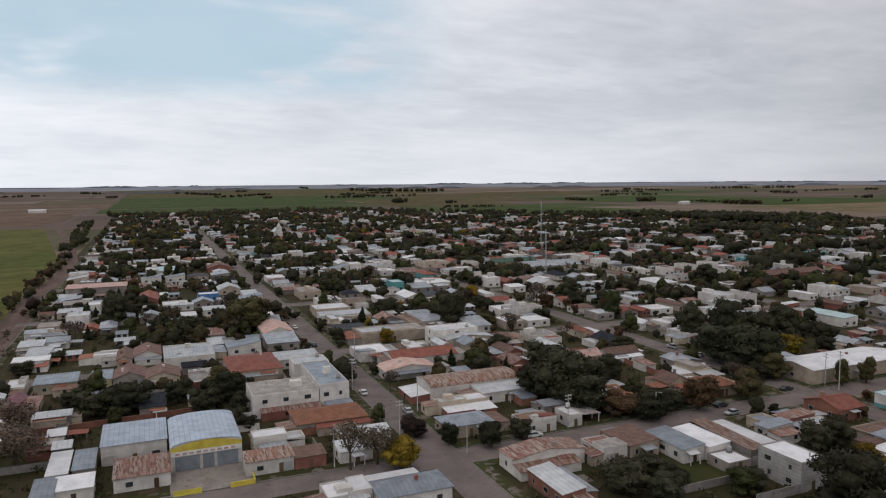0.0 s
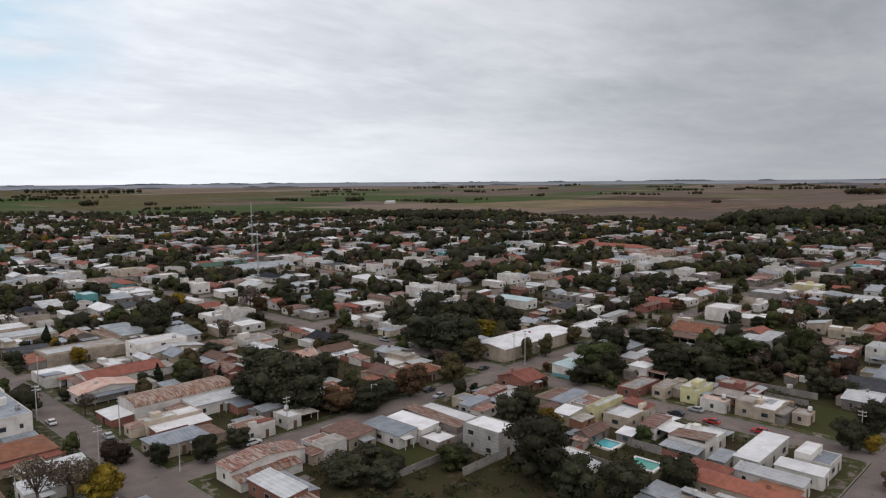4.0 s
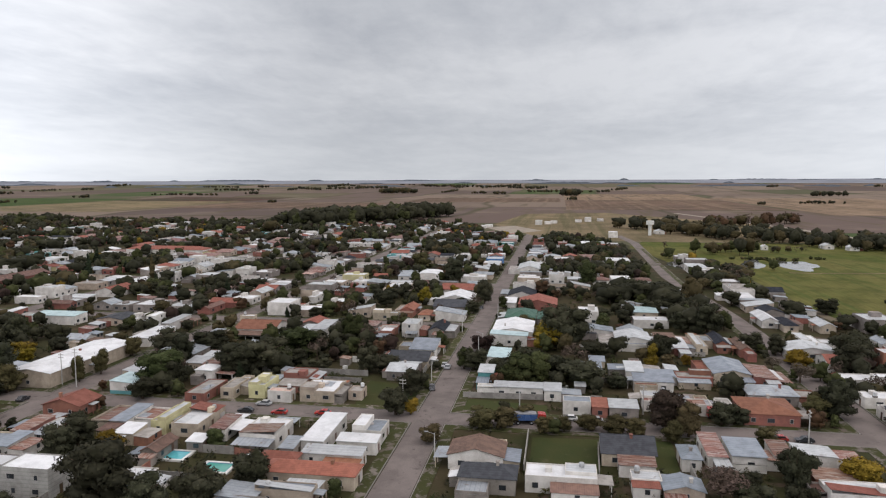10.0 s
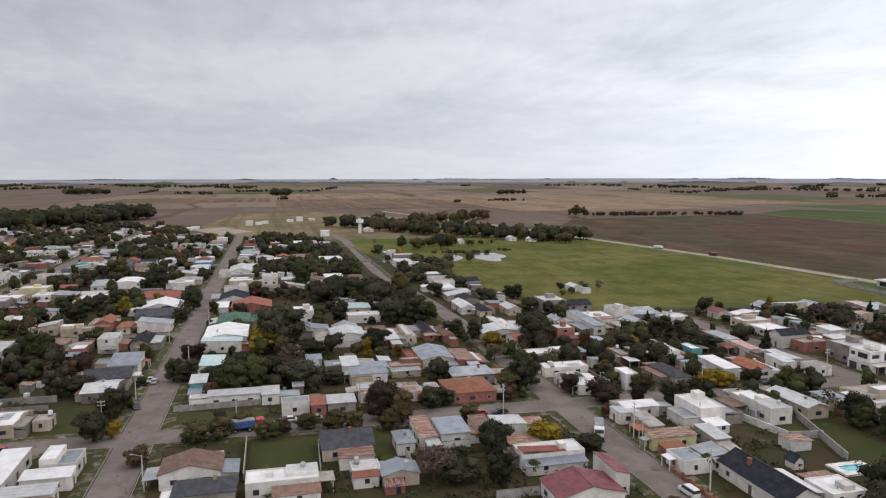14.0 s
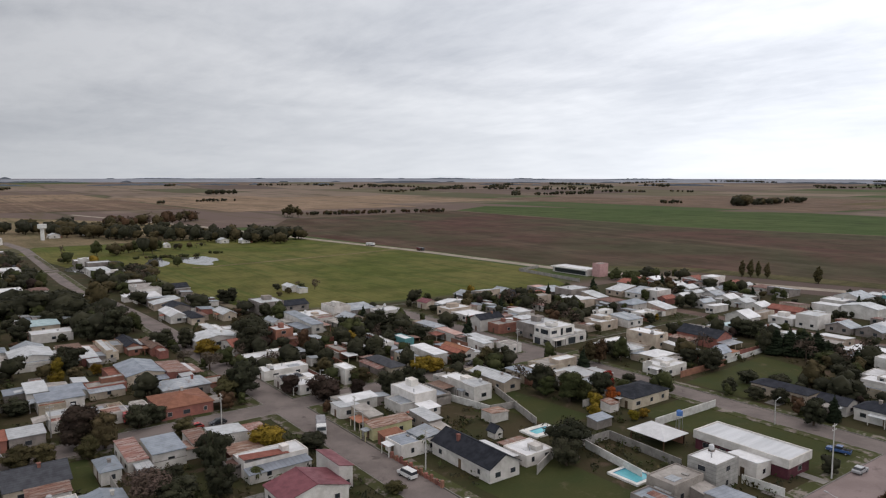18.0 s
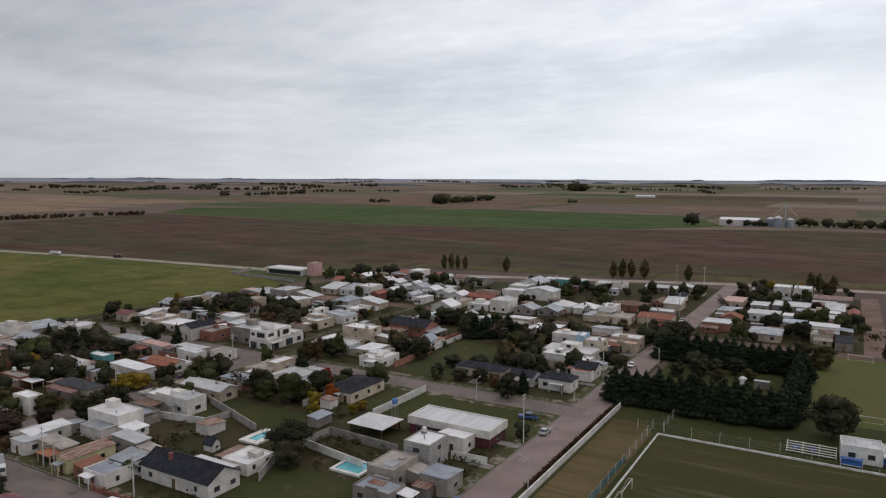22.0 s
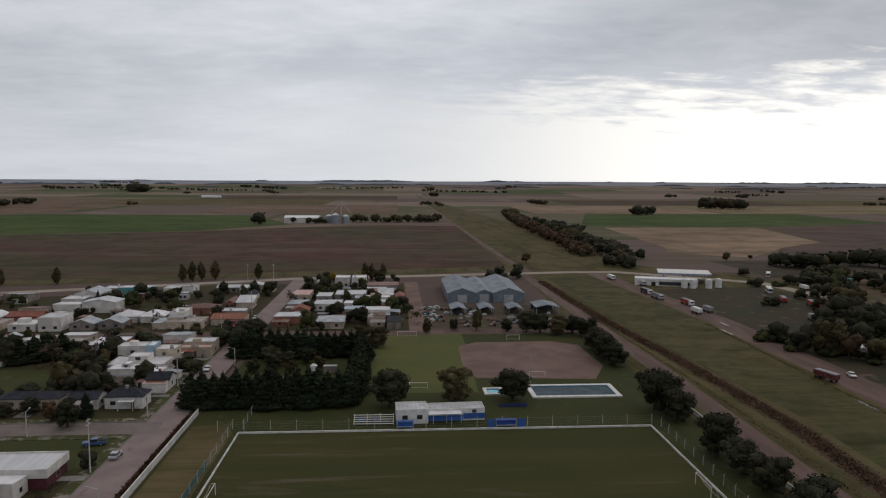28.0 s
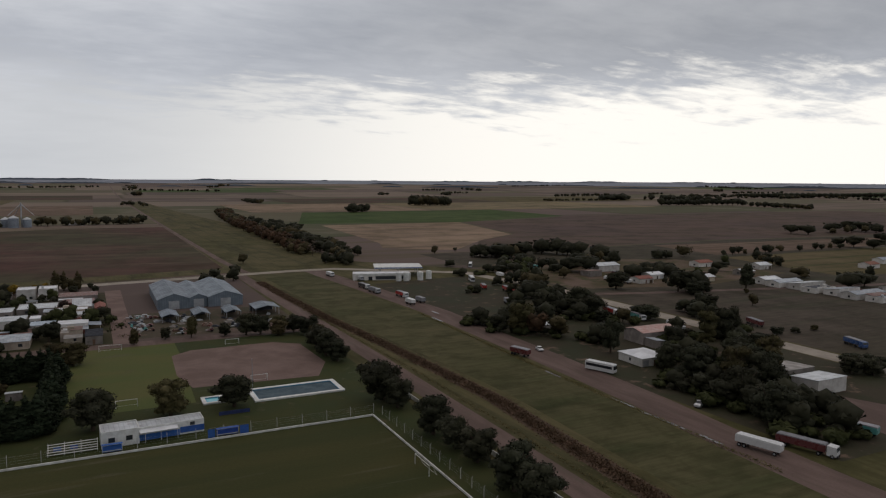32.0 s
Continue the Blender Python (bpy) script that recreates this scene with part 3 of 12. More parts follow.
def opening(parent, side, s, z, w, h, W, D, kind="window", mat=None):
    """A window or door on the wall at side 0..3 (-y, +x, +y, -x), s along it."""
    out, dep = (D / 2, W / 2, D / 2, W / 2)[side], 0.07
    m = Matrix.Rotation(side * math.pi / 2, 4, "Z")
    g = Geo()
    if kind == "door":
        g.box(-w / 2, -out - 0.06, 0.0, w / 2, -out + 0.03, h)
        ob = part("door", g, mat or DARKWOOD, parent)
    else:
        e = 0.055
        y0, y1 = -out - dep, -out + 0.03
        o = [(-w / 2, 0), (w / 2, 0), (w / 2, h), (-w / 2, h)]
        i = [(-w / 2 + e, e), (w / 2 - e, e), (w / 2 - e, h - e), (-w / 2 + e, h - e)]
        for k in range(4):
            j = (k + 1) % 4
            g.face([(o[k][0], y0, o[k][1]), (o[j][0], y0, o[j][1]), (i[j][0], y0, i[j][1]), (i[k][0], y0, i[k][1])])
            g.face([(o[j][0], y0, o[j][1]), (o[k][0], y0, o[k][1]), (o[k][0], y1, o[k][1]), (o[j][0], y1, o[j][1])])
            g.face([(i[k][0], y0, i[k][1]), (i[j][0], y0, i[j][1]), (i[j][0], y1, i[j][1]), (i[k][0], y1, i[k][1])])
        ob = part("window", g, FRAME, parent)
        part("pane", Geo().box(-w / 2 + e, -out - 0.03, e, w / 2 - e, -out + 0.02, h - e), GLASS, ob)
    ob.matrix_local = m @ Matrix.Translation((s, 0, z))
    return ob


TAKEN = []
HOMES = []


def take(u0, v0, u1, v1):
    TAKEN.append((min(u0, u1), min(v0, v1), max(u0, u1), max(v0, v1)))


def is_free(u0, v0, u1, v1, gap=0.4):
    return not any(a < u1 + gap and c > u0 - gap and b < v1 + gap and d > v0 - gap for a, b, c, d in TAKEN)


def house(u0, v0, u1, v1, h, kind="flat", wall="white", roof="white", up=1.2, along="x", turn=0.0, name="house", front=True, label="", z=0.0, winz=None, door=True, wins=2):
    """A house on the rectangle of the plan from (u0, v0) to (u1, v1), with its windows and door."""
    w, d = abs(u1 - u0), abs(v1 - v0)
    take(u0, v0, u1, v1)
    root = new(name)
    storeys = "two-storey " if h > 5 else ""
    shape = {"flat": "flat", "mono": "sloping", "gable": "gabled", "hip": "hipped", "barrel": "curved"}[kind]
    tagged(root, label or "%s %shouse with %s %s roof" % (WALL_NAME[wall], storeys, shape, ROOF_NAME[roof]), "house" if name == "house" else name.replace("_", " "))
    root.matrix_basis = pose((u0 + u1) / 2, (v0 + v1) / 2, z, 0, 0, turn)
    if name == "house" and not label:
        HOMES.append((root, min(u0, u1), min(v0, v1), max(u0, u1), max(v0, v1), h, wall))
    wg, rg = roof_geo(kind, w, d, h, up, along)
    part("wall", wg, WALLS[wall], root)
    part("roof", rg, ROOFS[roof], root)
    if front and kind in ("gable", "hip") and HR.random() < 0.55:
        px, py = HR.uniform(-0.25, 0.25) * w, HR.uniform(-0.25, 0.25) * d
        part("chimney", Geo().box(px - 0.35, py - 0.3, h - 0.1, px + 0.35, py + 0.3, h + up + 0.5).box(px - 0.45, py - 0.4, h + up + 0.5, px + 0.45, py + 0.4, h + up + 0.62), WALLS[HR.choice(("brick", "white", "grey"))], root)
    if front and kind == "flat" and w * d > 50:
        if HR.random() < 0.5:
            px, py, q = HR.uniform(-0.3, 0.3) * w, HR.uniform(-0.3, 0.3) * d, HR.uniform(0.8, 1.6)
            part("roof_housing", Geo().box(px - q, py - q * 0.8, h - 0.35, px + q, py + q * 0.8, h + HR.uniform(0.5, 1.6)), WALLS[wall], root)
        if HR.random() < 0.5:
            px, py = HR.uniform(-0.35, 0.35) * w, HR.uniform(-0.35, 0.35) * d
            part("vent_pipe", Geo().tube((px, py, h - 0.35), (px, py, h + 0.5), 0.14, 0.14, 6).tube((px, py, h + 0.5), (px, py, h + 0.7), 0.26, 0.1, 6), METAL, root)
    if front:
        cx, cy = (u0 + u1) / 2, (v0 + v1) / 2
        sides = [0 if cy > 0 else 2, 3 if cx > 0 else 1]
        if abs(cx) < abs(cy) * 0.25:
            sides = sides[:1] * 2
        for k, side in enumerate(sides):
            span = w if side in (0, 2) else d
            n = max(1, min(3 if cx * cx + cy * cy < 46000 else 2 if cx * cx + cy * cy < 62000 else 1, int(span / 4))) if wins else 0
            for lv in range(2 if h > 5 else 1):
                for i in range(n):
                    s = (i + 0.5) / n * span - span / 2 + HR.uniform(-0.4, 0.4)
                    if door and k == 0 and lv == 0 and i == n // 2:
                        opening(root, side, s, 0.05, 0.95, 2.05, w, d, "door")
                    else:
                        ww = HR.choice((0.9, 1.2, 1.5, 1.8))
                        opening(root, side, s, (0.95 if h < 3.4 else 1.05) + lv * 2.9, min(ww, span * 0.4), 1.15, w, d)
            if k == 0 and sides[0] == sides[1]:
                break
        if h < 5 and w * d > 45:
            extras(root, sides[0], w, d, h, kind, wall, roof)
    return root


def extras(root, side, w, d, h, kind, wall, roof):
    """Porch, garage door, stepped parapet and patched roof: what sets the houses apart."""
    span, out = (w, d / 2) if side in (0, 2) else (d, w / 2)
    m = Matrix.Rotation(side * math.pi / 2, 4, "Z")
    roll = HR.random()
    if roll < 0.4:
        s, pw, pd = HR.uniform(-0.25, 0.25) * span, min(HR.uniform(2.6, 5.0), span * 0.6), HR.uniform(1.4, 2.6)
        z = min(h - 0.35, 2.75)
        part("porch_roof", Geo().slab([(s - pw / 2, -out - pd, z - 0.15), (s + pw / 2, -out - pd, z - 0.15), (s + pw / 2, -out, z), (s - pw / 2, -out, z)], 0.12), ROOFS[HR.choice(("white", "lightgrey", "grey", "tile", roof))], root).matrix_local = m
        for q in (s - pw / 2 + 0.15, s + pw / 2 - 0.15):
            part("porch_post", Geo().box(q - 0.09, -out - pd + 0.1, 0, q + 0.09, -out - pd + 0.28, z - 0.27), WALLS[wall], root).matrix_local = m
    elif roll < 0.7 and span > 6:
        s = HR.choice((-1, 1)) * (span / 2 - 1.7)
        part("garage_door", Geo().box(s - 1.25, -out - 0.05, 0.02, s + 1.25, -out + 0.02, 2.2), HR.choice((METAL, DARKWOOD, FRAME)), root).matrix_local = m
    if kind == "flat":
        raised(root, w, d, h, wall)
        if HR.random() < 0.35:
            s, pw = HR.uniform(-0.25, 0.25) * span, span * HR.uniform(0.25, 0.5)
            part("parapet", Geo().box(s - pw / 2, -out - 0.004, h - 0.02, s + pw / 2, -out + 0.2, h + HR.uniform(0.35, 0.8)), WALLS[wall], root).matrix_local = m
        if HR.random() < 0.6:
            x0, y0 = HR.uniform(-0.42, 0.1) * w, HR.uniform(-0.42, 0.1) * d
            x1, y1 = x0 + HR.uniform(0.2, 0.45) * w, y0 + HR.uniform(0.2, 0.45) * d
            x1, y1 = min(x1, w / 2 - 0.3), min(y1, d / 2 - 0.3)
            part("roof_patch", Geo().box(x0, y0, h - 0.28, x1, y1, h - 0.20), ROOFS[HR.choice(("dirty", "lightgrey", "white", "rust", "grey"))], root)
        if HR.random() < 0.3:
            x0, y0, q = HR.uniform(-0.3, 0.2) * w, HR.uniform(-0.3, 0.2) * d, HR.uniform(0.5, 1.1)
            part("skylight", Geo().box(x0, y0, h - 0.26, x0 + q * 1.6, y0 + q, h - 0.02), FRAME, root)
    elif HR.random() < 0.4:
        # a lean-to against the far wall
        aw, ad = span * HR.uniform(0.4, 0.8), HR.uniform(2.0, 3.4)
        s = HR.uniform(-0.1, 0.1) * span
        m2 = Matrix.Rotation(((side + 2) % 4) * math.pi / 2, 4, "Z")
        part("lean_to_wall", Geo().box(s - aw / 2, -out - ad, 0, s + aw / 2, -out - 0.003, 2.1), WALLS[HR.choice((wall, "grey", "brick"))], root).matrix_local = m2
        part("lean_to_roof", Geo().slab([(s - aw / 2 - 0.15, -out - ad - 0.2, 2.2), (s + aw / 2 + 0.15, -out - ad - 0.2, 2.2), (s + aw / 2 + 0.15, -out, 2.65), (s - aw / 2 - 0.15, -out, 2.65)], 0.07), ROOFS[HR.choice(("lightgrey", "grey", "rust", "white"))], root).matrix_local = m2


def raised(root, w, d, h, wall):
    """A part of a flat house that stands higher or carries a sheet roof of its own."""
    roll = HR.random()
    fw, fd = HR.uniform(0.35, 0.62), HR.choice((1.0, 1.0, HR.uniform(0.4, 0.7)))
    if HR.random() < 0.5:
        fw, fd = fd, fw
    sx, sy = HR.choice((-1, 1)), HR.choice((-1, 1))
    x0, x1 = sorted((sx * (w / 2 - 0.02), sx * (w / 2 - 0.02 - fw * (w - 0.04))))
    y0, y1 = sorted((sy * (d / 2 - 0.02), sy * (d / 2 - 0.02 - fd * (d - 0.04))))
    if roll < 0.42:
        up = HR.choice((0.45, 0.7, 0.9, 1.2))
        e = 0.14
        g = Geo().box(x0, y0, h - 0.3, x1, y0 + e, h + up).box(x0, y1 - e, h - 0.3, x1, y1, h + up).box(x0, y0 + e, h - 0.3, x0 + e, y1 - e, h + up).box(x1 - e, y0 + e, h - 0.3, x1, y1 - e, h + up)
        part("upper_wall", g, WALLS[wall], root)
        part("upper_roof", Geo().box(x0 + e, y0 + e, h + up - 0.32, x1 - e, y1 - e, h + up - 0.14), ROOFS[HR.choice(("white", "white", "dirty", "lightgrey"))], root)
    elif roll < 0.72:
        a, b = HR.choice(((0.12, 0.85), (0.85, 0.12)))
        part("sheet_roof", Geo().slab([(x0 - 0.15, y0 - 0.15, h + a), (x1 + 0.15, y0 - 0.15, h + a), (x1 + 0.15, y1 + 0.15, h + b), (x0 - 0.15, y1 + 0.15, h + b)], 0.08), ROOFS[HR.choice(("grey", "lightgrey", "rust", "tile", "brown", "tile", "bluegrey"))], root)
        part("sheet_roof_wall", Geo().box(x0, y0 if a > b else y1 - 0.14, h - 0.3, x1, y0 + 0.14 if a > b else y1, h + 0.66), WALLS[wall], root)


WR = random.Random(45)
STAND_FREE = ((116.6, -95.2), (122.4, 104.0), (79.2, -128.0), (123.8, -160.4), (187.2, -195.2), (122.0, -57.6), (78.0, -139.4), (109.0, -263.4), (75.0, -196.8), (100.6, -197.4))


def on_street(u0, v0, u1, v1):
    return any(u0 - 6.5 < u < u1 + 6.5 for u in U_STREETS) or any(v0 - 6.5 < v < v1 + 6.5 for v in V_STREETS)


def add_wing(root, side, u0, v0, u1, v1, h, wall):
    """A low wing, lean-to or open gallery built against one side of a house, where the ground is free."""
    w, d = u1 - u0, v1 - v0
    span, out = (w, d / 2) if side in (0, 2) else (d, w / 2)
    ww, deep = min(span, max(3.0, span * WR.uniform(0.45, 1.0))), WR.uniform(2.4, 6.0)
    s = WR.choice((-1, 1)) * (span - ww) / 2
    m = Matrix.Rotation(side * math.pi / 2, 4, "Z")
    c = [m @ Vector((s + a * ww / 2, -out - b, 0)) for a in (-1, 1) for b in (0.02, deep)]
    x0, x1 = (u0 + u1) / 2 + min(q.x for q in c), (u0 + u1) / 2 + max(q.x for q in c)
    y0, y1 = (v0 + v1) / 2 + min(q.y for q in c), (v0 + v1) / 2 + max(q.y for q in c)
    if on_street(x0, y0, x1, y1) or not inside(x0, y0, TOWN) or not is_free(x0, y0, x1, y1, -0.01):
        return False
    take(x0, y0, x1, y1)
    z1 = min(h - 0.25, 2.9) * WR.uniform(0.86, 1.0)
    z0 = z1 - WR.uniform(0.1, 0.5)
    a, b, y = s - ww / 2, s + ww / 2, -out - deep
    g = Geo()
    style = WR.random()
    if style < 0.25:
        # open gallery on posts
        n = max(2, int(ww / 3) + 1)
        for i in range(n):
            q = a + 0.1 + (ww - 0.2) * i / (n - 1)
            g.box(q - 0.09, y + 0.1, 0, q + 0.09, y + 0.28, z0 - 0.1)
    else:
        g.box(a, y, 0, b, -out - 0.02, z0 - 0.1)
        g.face([(a, y, z0 - 0.1), (a, -out - 0.02, z0 - 0.1), (a, -out - 0.02, z1 - 0.1)]).face([(b, -out - 0.02, z0 - 0.1), (b, y, z0 - 0.1), (b, -out - 0.02, z1 - 0.1)])
    g.cur = 1
    o = 0.0 if 0.25 < style < 0.5 else 0.22
    g.slab([(a - o, y - o, z0), (b + o, y - o, z0), (b + o, -out - 0.02, z1), (a - o, -out - 0.02, z1)], 0.1)
    if 0.25 < style < 0.5:
        g.cur = 0
        g.box(a, y, z0 - 0.1, b, y + 0.16, z1 + 0.3).box(a, y + 0.16, z0 - 0.1, a + 0.16, -out - 0.02, z1 + 0.3).box(b - 0.16, y + 0.16, z0 - 0.1, b, -out - 0.02, z1 + 0.3)
    if style > 0.5 and ww > 3.4:
        g.cur = 2
        q = s + WR.uniform(-0.2, 0.2) * ww
        g.box(q - 0.5, y - 0.04, 0.05 if style > 0.75 else 1.0, q + 0.5, y + 0.02, 2.0)
    roof = WR.choice(("dirty", "dirty", "white", "lightgrey", "grey", "grey", "rust", "rust", "bluegrey", "brown", "tile"))
    part("wing", g, (WALLS[WR.choice((wall, wall, "grey", "brick", "cream"))], ROOFS[roof], GLASS), root).matrix_local = m
    return True


def add_wings(start, reach, tries):
    """Wings for the houses noted since start and nearer than reach."""
    for root, u0, v0, u1, v1, h, wall in HOMES[start:]:
        cx, cy = (u0 + u1) / 2, (v0 + v1) / 2
        if any(math.hypot(cx - x, cy - y) < 1.5 for x, y in STAND_FREE) or math.hypot(cx, cy) > reach or (u1 - u0) < 4 or (v1 - v0) < 4:
            continue
        sides = [0, 1, 2, 3]
        WR.shuffle(sides)
        for side in sides[:tries]:
            add_wing(root, side, u0, v0, u1, v1, h, wall)


tank_proto = []


def water_tank(x, y, z, s=1.0):
    """A domestic roof tank on a small stand."""
    if not tank_proto:
        t = new("water_tank")
        g = Geo()
        for (z0, r0), (z1, r1) in zip([(0.5, 0.52), (0.62, 0.55), (1.35, 0.55), (1.5, 0.42)], [(0.62, 0.55), (1.35, 0.55), (1.5, 0.42), (1.58, 0.16)]):
            g.tube((0, 0, z0), (0, 0, z1), r0, r1, 12)
        part("tank_body", g, TANK, t)
        part("stand", Geo().box(-0.5, -0.5, 0, -0.3, 0.5, 0.5).box(0.3, -0.5, 0, 0.5, 0.5, 0.5).box(-0.55, -0.55, 0.42, 0.55, 0.55, 0.5), WALLS["grey"], t)
        tagged(t, "grey plastic water tank on a roof stand", "water tank", "roof water tanks")
        tank_proto.append(t)
        t.matrix_basis = pose(x, y, z)
        return t
    return copy_thing(tank_proto[0], pose(x, y, z))


# ---- trees ----
NR = np.random.RandomState(5)


def crown_mesh(name, blobs, count, size, mat, seed, flat=1.0, fine=False):
    """Many small leaf clumps scattered over the skins of a cluster of blobs (x, y, z, r, rz)."""
    rs = np.random.RandomState(seed)
    b = np.array(blobs, float)
    wgt = b[:, 3] ** 2
    pick = rs.choice(len(b), count, p=wgt / wgt.sum())
    d = rs.normal(size=(count, 3))
    d /= np.linalg.norm(d, axis=1)[:, None]
    r = rs.uniform(0.55, 1.08, count) ** 0.6
    c = b[pick, :3] + d * (np.stack([b[pick, 3], b[pick, 3], b[pick, 4]], 1) * r[:, None])
    nrm = d + rs.normal(scale=0.4, size=(count, 3))
    nrm /= np.linalg.norm(nrm, axis=1)[:, None]
    ref = rs.normal(size=(count, 3))
    t1 = np.cross(nrm, ref)
    t1 /= np.linalg.norm(t1, axis=1)[:, None]
    t2 = np.cross(nrm, t1)
    s = size * rs.uniform(0.6, 1.35, (count, 1))
    t1, t2 = t1 * s, t2 * s * flat
    if fine:
        v = np.stack([c - t1 - 0.6 * t2, c + t1 - 0.5 * t2, c + 0.1 * t1 + 1.1 * t2], 1).reshape(-1, 3)
    else:
        v = np.stack([c - t1 - 0.3 * t2, c + 0.2 * t1 - t2, c + t1 + 0.35 * t2, c - 0.25 * t1 + t2], 1).reshape(-1, 3)
    n = 3 if fine else 4
    v[:, 2] = np.maximum(v[:, 2], 0.15)
    me = bpy.data.meshes.new(name)
    me.from_pydata(v.tolist(), [], np.arange(count * n).reshape(-1, n).tolist())
    me.materials.append(mat)
    me.update()
    return me


ICO_V = np.array([(0, 0, 1)] + [(0.894 * math.cos(a * 1.2566), 0.894 * math.sin(a * 1.2566), 0.447) for a in range(5)]
                 + [(0.894 * math.cos(a * 1.2566 + 0.6283), 0.894 * math.sin(a * 1.2566 + 0.6283), -0.447) for a in range(5)] + [(0, 0, -1)])
ICO_F = ([(0, 1 + i, 1 + (i + 1) % 5) for i in range(5)] + [(1 + i, 6 + i, 1 + (i + 1) % 5) for i in range(5)]
         + [(1 + (i + 1) % 5, 6 + i, 6 + (i + 1) % 5) for i in range(5)] + [(11, 6 + (i + 1) % 5, 6 + i) for i in range(5)])


def add_lumps(me, blobs, share, seed):
    """Adds the dense inside of a crown: uneven lumps of leaves, under the loose outer ones."""
    rs = np.random.RandomState(seed)
    v = [tuple(p.co) for p in me.vertices]
    f = [tuple(p.vertices) for p in me.polygons]
    loose = len(f)
    for x, y, z, r, rz in blobs:
        n = len(v)
        q = ICO_V * rs.uniform(0.72, 1.18, (12, 1)) * np.array((r, r, rz)) * share + np.array((x, y, z))
        q[:, 2] = np.maximum(q[:, 2], 0.1)
        v += [tuple(p) for p in q]
        f += [tuple(n + i for i in t) for t in ICO_F]
    out = bpy.data.meshes.new(me.name)
    out.from_pydata(v, [], f)
    out.materials.append(me.materials[0])
    out.polygons.foreach_set("use_smooth", [False] * loose + [True] * (len(f) - loose))
    out.update()
    return out


def trunk_geo(h, r, spread, rng, limbs=5):
    g = Geo()
    g.tube((0, 0, -0.1), (0.05, 0, h * 0.45), r * 1.25, r * 0.8, 7)
    for i in range(limbs):
        a = 2 * math.pi * i / limbs + rng.uniform(-0.4, 0.4)
        z0 = h * rng.uniform(0.3, 0.45)
        p = Vector((math.cos(a) * spread * 0.5, math.sin(a) * spread * 0.5, h * rng.uniform(0.55, 0.7)))
        q = Vector((math.cos(a) * spread * 0.8, math.sin(a) * spread * 0.8, h * rng.uniform(0.75, 0.9)))
        g.tube((0.03, 0, z0), p, r * 0.55, r * 0.35, 5)
        g.tube(p, q, r * 0.35, r * 0.12, 5)
    g.tube((0.05, 0, h * 0.45), (0, 0.1, h * 0.85), r * 0.8, r * 0.15, 6)
    return g


TREE_LABEL = {"dark": "dark green evergreen tree with a dense rounded crown", "green": "leafy green garden tree", "olive": "olive-green tree thinning in autumn",
              "yellow": "tree with golden yellow autumn leaves", "rust": "tree with rust-brown autumn leaves", "red": "small tree with bright red autumn leaves", "plum": "purple-leaved plum tree in a garden",
              "cypress": "tall dark cypress tree of a windbreak", "twig": "bare leafless tree with fine grey twigs", "poplar": "slim upright poplar at the town edge", "bush": "low rounded garden shrub",
              "euca": "tall open eucalyptus tree", "palm": "small palm with drooping fronds"}
PROTO = {}


